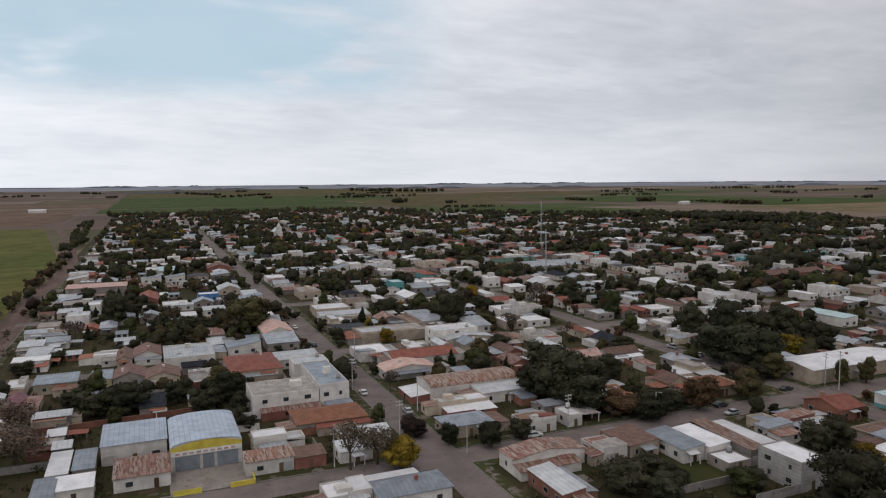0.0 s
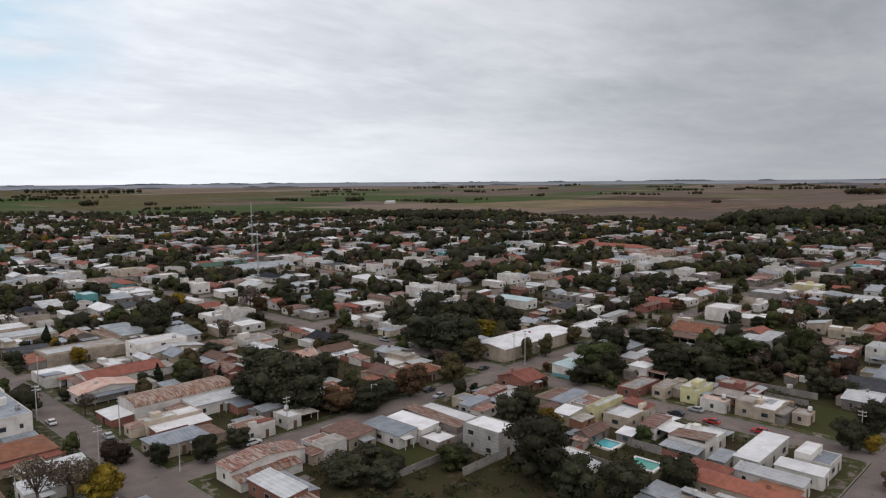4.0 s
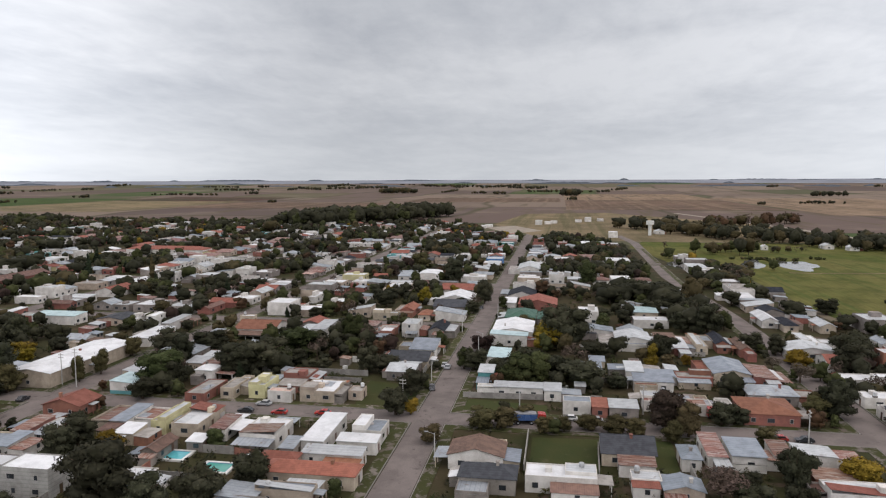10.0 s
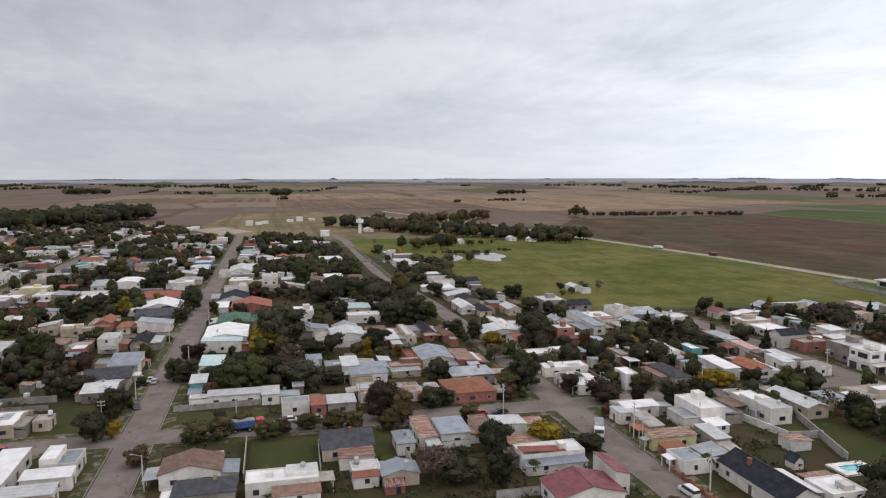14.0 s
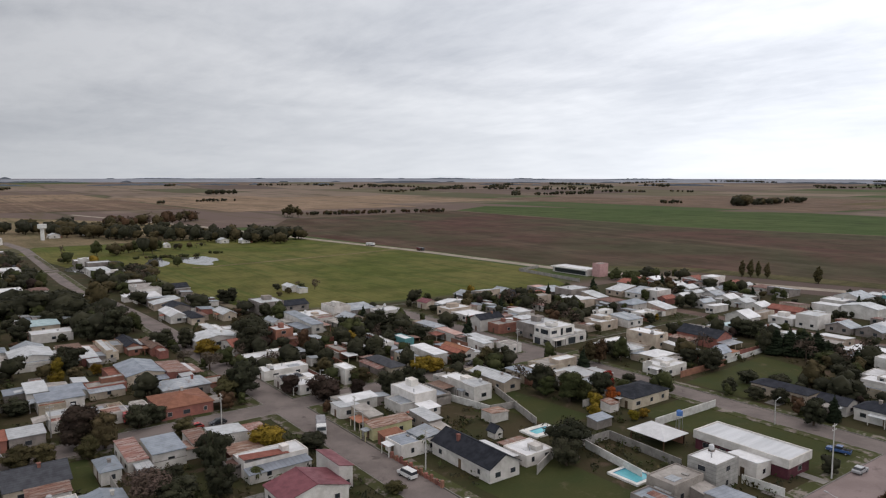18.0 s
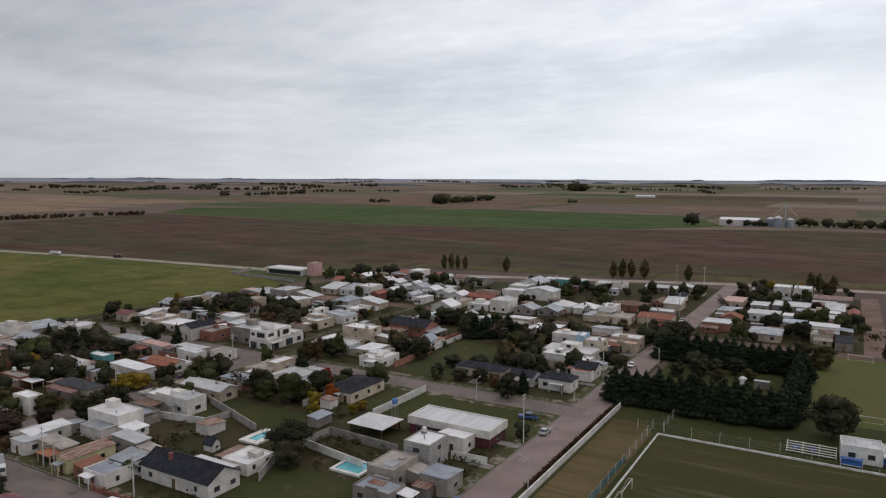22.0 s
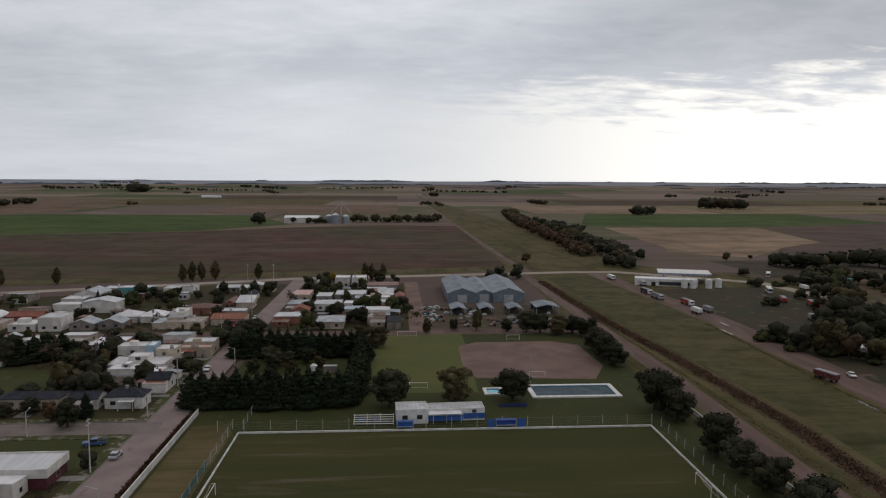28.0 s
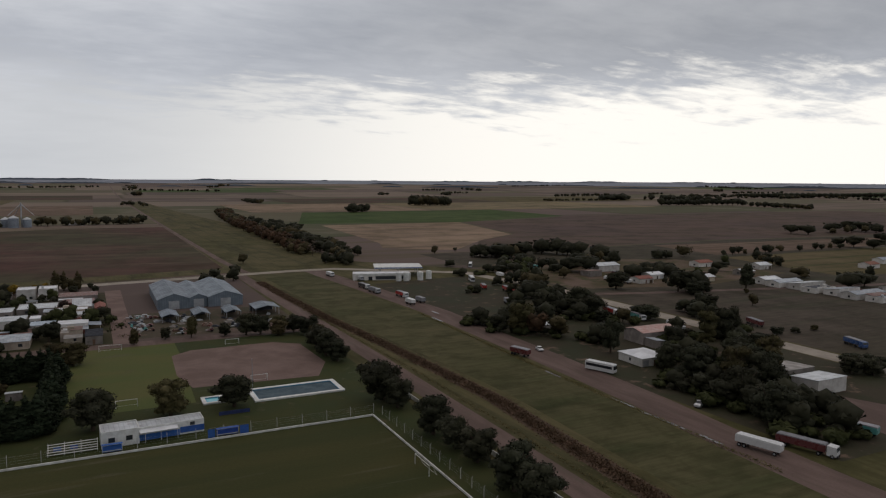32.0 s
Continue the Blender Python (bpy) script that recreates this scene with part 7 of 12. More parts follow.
# clubhouse
club = new("clubhouse")
club.matrix_basis = pose(0.3, -177.0, 0, 0, 0, 3.0)
tagged(club, "low white clubhouse with a bright blue lower band", "clubhouse")
part("wall", roof_geo("flat", 8.2, 6.5, 3.9, 0, "x")[0], WHITE_PAINT, club).matrix_local = pose(-4.1, -3.4, 0)
part("roof", roof_geo("flat", 8.2, 6.5, 3.9, 0, "x")[1], ROOFS["lightgrey"], club).matrix_local = pose(-4.1, -3.4, 0)
part("wall", roof_geo("flat", 15.0, 5.2, 3.3, 0, "x")[0], WHITE_PAINT, club).matrix_local = pose(-15.8, -4.2, 0)
part("roof", roof_geo("flat", 15.0, 5.2, 3.3, 0, "x")[1], ROOFS["lightgrey"], club).matrix_local = pose(-15.8, -4.2, 0)
part("painted_band", Geo().box(-17.5, -1.62, 0, -8.3, -1.55, 1.5), BLUEPAINT, club, "bright blue painted band")
part("painted_band", Geo().box(-23.3, -1.62, 0.4, -17.6, -1.55, 1.9), BLUEPAINT, club, "bright blue painted band")
part("awning", Geo().slab([(-8.3, 0.3, 2.5), (-8.3, -1.6, 2.8), (-17.0, -1.6, 2.8), (-17.0, 0.3, 2.5)], 0.06), ROOFS["white"], club, "thin white awning sheet")
for s in (-2.2, -6.0):
    opening(club, 2, 0, 1.2, 1.5, 1.2, 1, 0.3).matrix_local = pose(s, -0.3, 1.2, 0, 0, 180)
opening(club, 2, 0, 1.2, 1.2, 0.9, 1, 0.3).matrix_local = pose(-20.5, -1.75, 2.0, 0, 0, 180)
for x in (-9.5, -13.0, -16.8):
    part("awning_post", Geo().tube((x, 0.2, 0), (x, 0.2, 2.5), 0.05, 0.05, 6), WHITE_PAINT, club)

stand = new("bleacher")
stand.matrix_basis = pose(1.0, -176.8, 0, 0, 0, 0)
tagged(stand, "white slatted bleacher of five rows by the touchline", "bleacher")
for i in range(5):
    part("bench", Geo().box(0, -0.3 - i * 0.6, 0.4 + i * 0.38, 10.4, 0.0 - i * 0.6, 0.47 + i * 0.38), WHITE_PAINT, stand)
for x in (0.1, 3.5, 6.9, 10.2):
    part("frame_leg", Geo().tube((x, 0, 0), (x, 0, 0.4), 0.05, 0.05, 5).tube((x, 0, 0.38), (x, -2.6, 1.95), 0.05, 0.05, 5).tube((x, -2.7, 0), (x, -2.7, 2.3), 0.05, 0.05, 5), WHITE_PAINT, stand)
for x in (4.2, 7.6):
    part("blue_panel", Geo().box(x, -2.75, 0.3, x + 1.6, -2.68, 1.3), BLUEPAINT, stand, "blue advertising panel")


def dugout(x, y, w):
    root = new("dugout")
    root.matrix_basis = pose(x, y, 0)
    part("back_panel", Geo().box(0, -1.1, 0.1, w, -1.04, 1.9), BLUEPAINT, root)
    part("roof", Geo().slab([(-0.1, -1.2, 2.05), (w + 0.1, -1.2, 2.05), (w + 0.1, 0.2, 2.2), (-0.1, 0.2, 2.2)], 0.06), BLUEPAINT, root)
    part("frame", Geo().box(0, 0, 0, 0.08, 0.08, 2.1), WHITE_PAINT, root)
    part("frame", Geo().box(w - 0.08, 0, 0, w, 0.08, 2.1), WHITE_PAINT, root)
    part("beam", Geo().box(0.08, 0, 2.02, w - 0.08, 0.08, 2.12), WHITE_PAINT, root)
    part("bench", Geo().box(0.2, -1.0, 0.4, w - 0.2, -0.6, 0.46), WHITE_PAINT, root)
    return tagged(root, "blue team dugout with a white frame", "dugout", "dugouts by the pitch")


dugout(-4.0, -173.4, 4.2)
dugout(-30.2, -173.4, 5.2)
part("banner", Geo().box(-24.6, -173.55, 0.1, -22.9, -173.5, 2.3), BLUEPAINT)["label"] = "blue cloth banner tied to the touchline fence"
part("banner", Geo().box(-32.6, -173.55, 0.1, -30.5, -173.5, 2.3), BLUEPAINT)["label"] = "blue cloth banner tied to the touchline fence"

WATER = material("pool_water", (0.055, 0.085, 0.10), (0.045, 0.07, 0.085), 0.3, rough=0.6, bump=0, rand=0, spec=0.1)
AQUA = material("clear_pool_water", (0.10, 0.42, 0.47), (0.09, 0.37, 0.43), 0.5, rough=0.1, bump=0.05, rand=0.1)
POOLBLUE = material("pool_wall_blue", (0.12, 0.27, 0.38), (0.10, 0.22, 0.32), 0.5, rand=0)


def pool(x0, y0, x1, y1, edge, depth_z, water, lining, label, z=0.0):
    root = new("swimming_pool")
    tagged(root, label, "swimming pool")
    root.matrix_basis = pose(0, 0, z)
    part("pool_rim", ring_geo(x0, y0, x1, y1, edge, 0.0, 0.45), WHITE_PAINT, root)
    part("lining", ring_geo(x0 + edge, y0 + edge, x1 - edge, y1 - edge, 0.15, 0.05, 0.40), lining, root)
    part("water", Geo().box(x0 + edge, y0 + edge, 0.04, x1 - edge, y1 - edge, depth_z), water, root)
    take(x0, y0, x1, y1)
    return root


pool(-65.5, -209.5, -39, -197, 1.3, 0.12, WATER, POOLBLUE, "long club swimming pool with a white rim and murky water")
pool(-31.5, -207, -25.5, -200.5, 1.0, 0.16, AQUA, POOLBLUE, "small square children's pool with a white rim")
part("flood_pole", Geo().tube((-41.2, -212, 0), (-41.2, -212, 9), 0.12, 0.07, 6), METAL)["label"] = "tall grey floodlight pole beside the pool"
fence_blue = part("blue_fence", Geo().box(-36, -189.6, 0.1, -28, -189.5, 1.1), material("navy_panel", (0.02, 0.035, 0.10), (0.018, 0.03, 0.08), 0.6))
tagged(fence_blue, "navy panel fence between clubhouse and pool", "fence")

# cypress windbreak round the old camping ground
CR = random.Random(3)
x = 14.0
while x < 57.5:
    tree("cypress", x, -193.5 + CR.uniform(-0.8, 0.8), CR.uniform(10.2, 12.4), CR.uniform(1.35, 1.65), near=True)
    tree("cypress", x, -249 + CR.uniform(-0.8, 0.8), CR.uniform(9.2, 11.2), CR.uniform(1.35, 1.65), near=True)
    x += CR.uniform(2.4, 3.2)
y = -245.0
while y < -196:
    tree("cypress", 12.5 + CR.uniform(-1.2, 1.2), y, CR.uniform(9.0, 11.0), CR.uniform(1.35, 1.65), near=True)
    y += CR.uniform(2.6, 3.4)
cistern = new("cistern")
cistern.matrix_basis = pose(26.5, -221, 0)
part("tank_body", Geo().tube((0, 0, 2.6), (0, 0, 4.2), 1.1, 1.15, 14).tube((0, 0, 4.2), (0, 0, 4.7), 1.15, 0.4, 14), WHITE_PAINT, cistern)
for dx, dy in ((-0.7, -0.7), (0.7, -0.7), (0.7, 0.7), (-0.7, 0.7)):
    part("leg", Geo().tube((dx, dy, 0), (dx, dy, 2.6), 0.07, 0.07, 6), METAL, cistern)
tagged(cistern, "white cistern on a short metal stand among cypresses", "water tank")
for x, y, w, d in ((42, -207, 5.5, 3.0), (35, -214, 3.2, 2.4), (22, -228, 4.0, 2.6)):
    house(x - w / 2, y - d / 2, x + w / 2, y + d / 2, 2.0, "mono", "grey", "lightgrey", 0.3, "x", name="shed", label="low grey storage shed with sheet roof", front=False)

for kind, x, y, h, w in (("dark", 2.0, -191.5, 11.0, 1.0), ("olive", -16.5, -195, 9.8, 1.0), ("dark", -33, -196, 9.2, 1.1), ("dark", -72.6, -184, 12.6, 1.0), ("dark", -73.6, -176, 8.6, 1.0),
                         ("dark", -73.6, -153, 10.2, 1.0), ("dark", -74.6, -142.5, 8.6, 1.0), ("dark", -75.0, -133, 8.5, 1.0), ("dark", -74.6, -117, 10.5, 1.05), ("dark", -74.4, -108, 9.0, 1.0),
                         ("dark", -75, -246, 8.6, 1.1), ("dark", -74, -231, 8.0, 1.1), ("olive", -76, -262, 7, 1.0), ("dark", -76, -276, 8, 1.1), ("olive", -65, -280, 6.5, 1.1),
                         ("dark", -45.5, -288, 5.2, 1.1), ("olive", -33, -290, 8.6, 0.62), ("dark", -23.5, -291, 5.0, 0.8), ("dark", -53.5, -286, 9.0, 0.95), ("dark", -59, -285, 8.4, 1.0), ("olive", -66, -284, 7.6, 0.9), ("dark", -72, -283, 8, 1.0), ("dark", -73, -254, 9, 1.0), ("dark", -72.6, -240, 9.5, 1.0),
                         ("olive", 8, -262, 8, 1.1), ("olive", 14, -268, 7, 1.0), ("olive", -12, -286, 6.0, 0.7)):
    tree(kind, x, y, h, w * 1.2, near=True)

# warehouse with three gabled bays and its open sheds
SHED_SHEET = material("blue_grey_cladding", (0.160, 0.192, 0.222), (0.125, 0.150, 0.176), 0.25, rough=0.6, metal=0.15, third=(0.110, 0.112, 0.118), third_at=(0.58, 0.74), local=True, seams=(0, 1.1))
hall = new("warehouse")
hall.matrix_basis = pose(-45.2, -389, 0)
tagged(hall, "blue-grey sheet-metal warehouse with three gabled bays", "warehouse")
for i, (w, d, y) in enumerate(((16.4, 54, 5), (8.0, 52, 4), (14.8, 54, 5))):
    wg, rg = roof_geo("gable", w, d, 4.8, (2.7, 1.6, 2.7)[i], "y")
    dx = (-12.0, 0.4, 12.0)[i]
    part("bay_wall", wg, SHED_SHEET, hall).matrix_local = pose(dx, y, 0)
    part("bay_roof", rg, SHED_SHEET, hall).matrix_local = pose(dx, y, 0)
    part("sliding_door", Geo().box(-2.4, d / 2, 0, 2.4, d / 2 + 0.1, 4.0), METAL, hall).matrix_local = pose(dx, y, 0)
take(-66, -425, -24, -355)


def open_shed(x0, x1, y0, y1, h):
    root = new("open_shed")
    w, d = x1 - x0, y1 - y0
    root.matrix_basis = pose((x0 + x1) / 2, (y0 + y1) / 2, 0)
    part("roof", roof_geo("gable", w, d, h, 1.1, "y")[1], SHED_SHEET, root)
    for px in (-w / 2 + 0.2, w / 2 - 0.2):
        for py in (-d / 2 + 0.2, 0, d / 2 - 0.2):
            part("post", Geo().box(px - 0.1, py - 0.1, 0, px + 0.1, py + 0.1, h), METAL, root)
    part("back_wall", Geo().box(-w / 2, -d / 2, 0, w / 2, -d / 2 + 0.1, h), ROOFS["darkgrey"], root)
    return tagged(root, "open machinery shed with a blue-grey gabled sheet roof", "shed", "machinery sheds")


for x0, x1, h in ((-31.8, -25, 2.7), (-45, -38.4, 2.7), (-58.6, -52, 2.7), (-76, -65, 3.4)):
    open_shed(x0, x1, -338, -324, h)
JR = random.Random(8)
for i in range(46):
    x, y = JR.uniform(-38, -13), JR.uniform(-345, -297)
    if i > 30:
        x, y = JR.uniform(-75, -38), JR.uniform(-328, -300)
    a, b, c = JR.uniform(0.6, 2.2), JR.uniform(0.5, 1.6), JR.uniform(0.4, 1.6)
    g = Geo().box(-a, -b, 0, a, b, c * 0.6).box(-a * 0.5, -b * 0.6, c * 0.6, a * 0.7, b * 0.5, c)
    ob = part("machine_part", g, JR.choice((METAL, ROOFS["rust"], ROOFS["darkgrey"], ROOFS["lightgrey"], WALLS["grey"])))
    ob.matrix_basis = pose(x, y, 0, 0, 0, JR.uniform(0, 360))
    tagged(ob, "piece of rusty farm machinery lying in the yard", "scrap", "scrap in the yard")


# ---- vehicles ----
def extruded(pts, y0, y1):
    """A side outline (x, z), counter-clockwise seen from -y, drawn out from y0 to y1."""
    g = Geo()
    g.face([(x, y0, z) for x, z in pts])
    g.face([(x, y1, z) for x, z in reversed(pts)])
    for (x0, z0), (x1, z1) in zip(pts, pts[1:] + pts[:1]):
        g.face([(x0, y1, z0), (x1, y1, z1), (x1, y0, z1), (x0, y0, z0)])
    return g


PAINT = {c: material("car_paint_" + c, v, tuple(k * 0.85 for k in v), 0.8, rough=0.3, bump=0, rand=0) for c, v in
         {"white": (0.62, 0.62, 0.61), "silver": (0.36, 0.37, 0.38), "blue": (0.05, 0.10, 0.24), "red": (0.36, 0.035, 0.03), "dark": (0.03, 0.03, 0.035), "green": (0.10, 0.30, 0.28), "maroon": (0.12, 0.035, 0.035)}.items()}
TARP = material("grey_tarpaulin", (0.24, 0.24, 0.25), (0.18, 0.18, 0.19), 0.6, rand=0.2)
CARGO = {"maroon": PAINT["maroon"], "white": PAINT["white"], "grey": TARP, "blue": PAINT["blue"], "red": PAINT["red"], "green": PAINT["green"], "dark": PAINT["dark"]}


def wheels(root, xs, half, r, rims=True):
    for x in xs:
        for s in (-1, 1):
            w = part("wheel", Geo().tube((x, s * (half - 0.22), r), (x, s * half, r), r, r, 12), TYRE, root)
            if rims:
                part("rim", Geo().tube((x, s * (half - 0.02), r), (x, s * (half + 0.015), r), r * 0.55, r * 0.5, 10), METAL, w)


def car(x, y, turn, colour, kind="car"):
    root = new(kind if kind != "car" else "car")
    p = PAINT[colour]
    if kind == "pickup":
        body = [(-2.5, 0.45), (2.55, 0.45), (2.6, 0.95), (1.3, 1.05), (-2.5, 1.05)]
        glass = [(-0.75, 1.05), (1.25, 1.05), (0.55, 1.62), (-0.7, 1.62)]
        roof = [(-0.75, 1.62), (0.6, 1.62), (0.5, 1.72), (-0.7, 1.72)]
        xs = (-1.55, 1.6)
    elif kind == "van":
        body = [(-2.4, 0.4), (2.4, 0.4), (2.45, 1.0), (1.7, 1.15), (-2.4, 1.15)]
        glass = [(-2.36, 1.15), (1.65, 1.15), (0.95, 1.85), (-2.3, 1.85)]
        roof = [(-2.36, 1.85), (1.0, 1.85), (0.85, 1.98), (-2.25, 1.98)]
        xs = (-1.5, 1.55)
    else:
        body = [(-2.1, 0.35), (2.1, 0.35), (2.15, 0.75), (1.0, 0.92), (-2.0, 0.95), (-2.15, 0.75)]
        glass = [(-1.75, 0.94), (0.95, 0.92), (0.35, 1.38), (-1.2, 1.38)]
        roof = [(-1.25, 1.38), (0.4, 1.38), (0.25, 1.46), (-1.1, 1.46)]
        xs = (-1.3, 1.35)
    part("body", extruded(body, -0.87, 0.87), p, root)
    part("glazing", extruded(glass, -0.76, 0.76), GLASS, root)
    part("roof", extruded(roof, -0.74, 0.74), p, root)
    part("bumper", Geo().box(body[1][0], -0.8, 0.4, body[1][0] + 0.1, 0.8, 0.62), METAL, root)
    wheels(root, xs, 0.88, 0.32)
    if kind == "pickup":
        part("cargo_bed", Geo().box(-2.4, -0.7, 1.05, -0.85, 0.7, 1.09), TYRE, root)
    root.matrix_basis = pose(x, y, 0.05, 0, 0, turn)
    return tagged(root, "%s %s parked on the street" % (colour if colour != "dark" else "dark grey", kind), kind)


def lorry(x, y, turn, cab, cargo, length=11.0, tractor=True):
    """A lorry or, without its tractor, a parked trailer; it points along +x."""
    root = new("truck" if tractor else "trailer")
    c = CARGO[cargo]
    part("cargo_box", extruded([(-length / 2, 1.15), (length / 2, 1.15), (length / 2, 2.7), (-length / 2, 2.7)], -1.22, 1.22), c, root)
    part("tarpaulin", extruded([(-length / 2 - 0.03, 2.7), (length / 2 + 0.03, 2.7), (length / 2 - 0.2, 2.95), (-length / 2 + 0.2, 2.95)], -1.1, 1.1), TARP if cargo != "white" else PAINT["white"], root)
    part("chassis", Geo().box(-length / 2 + 0.2, -0.5, 0.85, length / 2 - 0.2, 0.5, 1.15), PAINT["dark"], root)
    close = math.hypot(x, y) < 240
    wheels(root, (-length / 2 + 1.0, -length / 2 + 2.2), 1.2, 0.5, close)
    if tractor:
        a = length / 2 + 0.35
        k = part("cab", extruded([(a, 0.6), (a + 2.1, 0.6), (a + 2.15, 1.7), (a + 1.95, 2.75), (a, 2.85)], -1.18, 1.18), PAINT[cab], root)
        part("windscreen", extruded([(a + 2.14, 1.75), (a + 2.17, 1.75), (a + 1.99, 2.55), (a + 1.96, 2.55)], -1.05, 1.05), GLASS, k)
        part("front_bumper", Geo().box(a + 2.1, -1.15, 0.45, a + 2.3, 1.15, 0.85), PAINT["dark"], root)
        wheels(root, (a + 1.2, length / 2 - 1.4), 1.18, 0.5, close)
    else:
        wheels(root, (length / 2 - 1.2,), 1.2, 0.5, close)
    root.matrix_basis = pose(x, y, 0.05, 0, 0, turn)
    return tagged(root, ("%s lorry with a %s box body on the dirt road" % (cab, cargo)) if tractor else ("parked %s grain trailer with grey cover" % cargo), "truck" if tractor else "trailer")


def bus(x, y, turn, colour):
    root = new("bus")
    part("body", extruded([(-5.2, 0.4), (5.2, 0.4), (5.3, 1.2), (5.1, 2.95), (4.9, 3.1), (-5.1, 3.1), (-5.25, 2.9)], -1.22, 1.22), PAINT[colour], root)
    part("window_band", extruded([(-4.9, 1.55), (4.7, 1.55), (4.7, 2.45), (-4.9, 2.45)], -1.24, 1.24), GLASS, root)
    part("windscreen", Geo().box(5.2, -1.1, 1.4, 5.3, 1.1, 2.6), GLASS, root)
    wheels(root, (-3.2, 3.4), 1.21, 0.48, False)
    root.matrix_basis = pose(x, y, 0.05, 0, 0, turn)
    return tagged(root, "old %s coach parked beside the dirt track" % colour, "bus")


for a in ((71.5, -166.5, 10, "blue", "pickup"), (64.6, -219, 80, "silver"), (64, -318, 85, "silver"), (189, -152, 80, "dark", "pickup"), (181, -146.5, 85, "dark"),
          (119.5, -79.4, 5, "white", "van"), (203, 37.2, 190, "dark"), (228.5, 37.6, 182, "silver"), (180.2, 207.7, 88, "silver", "pickup"), (180.4, 194.3, 95, "silver"), (174.4, 151, 5, "dark"),
          (181.4, -9.5, 92, "silver"), (181.8, -3, 90, "white"), (264, 28.6, 0, "silver"), (336, 37, 180, "dark"), (62.5, -232, 90, "white"), (69, -302, 85, "red"), (86, 148, 0, "white"),
          (-151, -141, 25, "white", "pickup"), (-146.7, -214.5, 75, "white"), (64, 236, 90, "silver"), (57.5, 268, 92, "dark"), (176, 62, 90, "red"), (175.5, 98, 88, "silver")):
    car(*a)
lorry(155.5, -77.5, 155, "white", "dark", 6.0)
lorry(177.5, 8.8, -82, "red", "blue", 7.0)
lorry(193, -40, 180, "red", "blue", 5.0)
lorry(-148, -107, 108, "white", "maroon", 11.0)
lorry(-138.5, -111, 106, "white", "white", 10.5, False)
bus(-149, -182, 112, "white")
lorry(-136, -211, 106, "maroon", "maroon", 8.0, False)
lorry(-138.6, -383, 95, "white", "dark", 9.0)
lorry(-138.4, -366, 97, "silver", "grey", 8.0)
lorry(-147, -347, 95, "white", "red", 8.0)
lorry(-149, -326, 92, "white", "grey", 7.0, False)
lorry(-142, -323, 93, "white", "white", 7.0, False)
lorry(-136, -440, 95, "white", "white", 6.0)
lorry(-147, -414, 95, "silver", "white", 5.0)
lorry(-219, -262, 80, "white", "red", 9.0)
lorry(-221, -246, 80, "white", "green", 8.0)
lorry(-209, -340, 75, "white", "red", 8.0, False)
lorry(-201, -352, 70, "white", "red", 8.0, False)
lorry(-188, -305, 70, "white", "grey", 5.0, False)
lorry(-262, -170, 72, "blue", "blue", 8.0)
lorry(-259, -213, 72, "maroon", "maroon", 10.0, False)
lorry(-171, -106.5, 105, "green", "green", 6.0, False)
lorry(-219, -219, 78, "white", "white", 10.0, False)
lorry(556, -331, 8, "white", "white", 8.0)
lorry(496, -343, 188, "dark", "maroon", 5.0)

# ---- rail corridor: ditch, puddles, sheds and trees beyond ----
patch("mown_strip", [(-103, -40), (-129.5, -40), (-131.5, -98), (-132, -190), (-134, -245), (-136, -300), (-128, -462), (-96, -462), (-97, -378), (-99, -305), (-103, -248), (-106, -216), (-108, -171)], 0.05, crop("strip_grass", (0.070, 0.066, 0.031), (0.088, 0.078, 0.040), 0.05, (1.4, 0.5, 1), (0.052, 0.056, 0.024)), "wide grassy strip where the rails ran", "verge")
GLINT = material("puddle_water", (0.16, 0.15, 0.14), (0.12, 0.11, 0.10), 0.5, rough=0.06, bump=0, rand=0)
PR = random.Random(14)
for x, y, l in ((-133.6, -121, 9), (-133.2, -134, 13), (-133, -143, 5), (-133.4, -152, 12), (-132.6, -186, 11), (-134.8, -240, 6), (-137.4, -282, 12), (-144, -298, 8), (-139, -318, 9)):
    ring = []
    for i in range(12):
        a = 2 * math.pi * i / 12
        ring.append((x + math.cos(a) * 0.55 * PR.uniform(0.6, 1.3), y + math.sin(a) * l / 2 * PR.uniform(0.8, 1.1)))
    patch("puddle", ring, 0.06, GLINT, "long shallow puddle beside the track", "puddle")


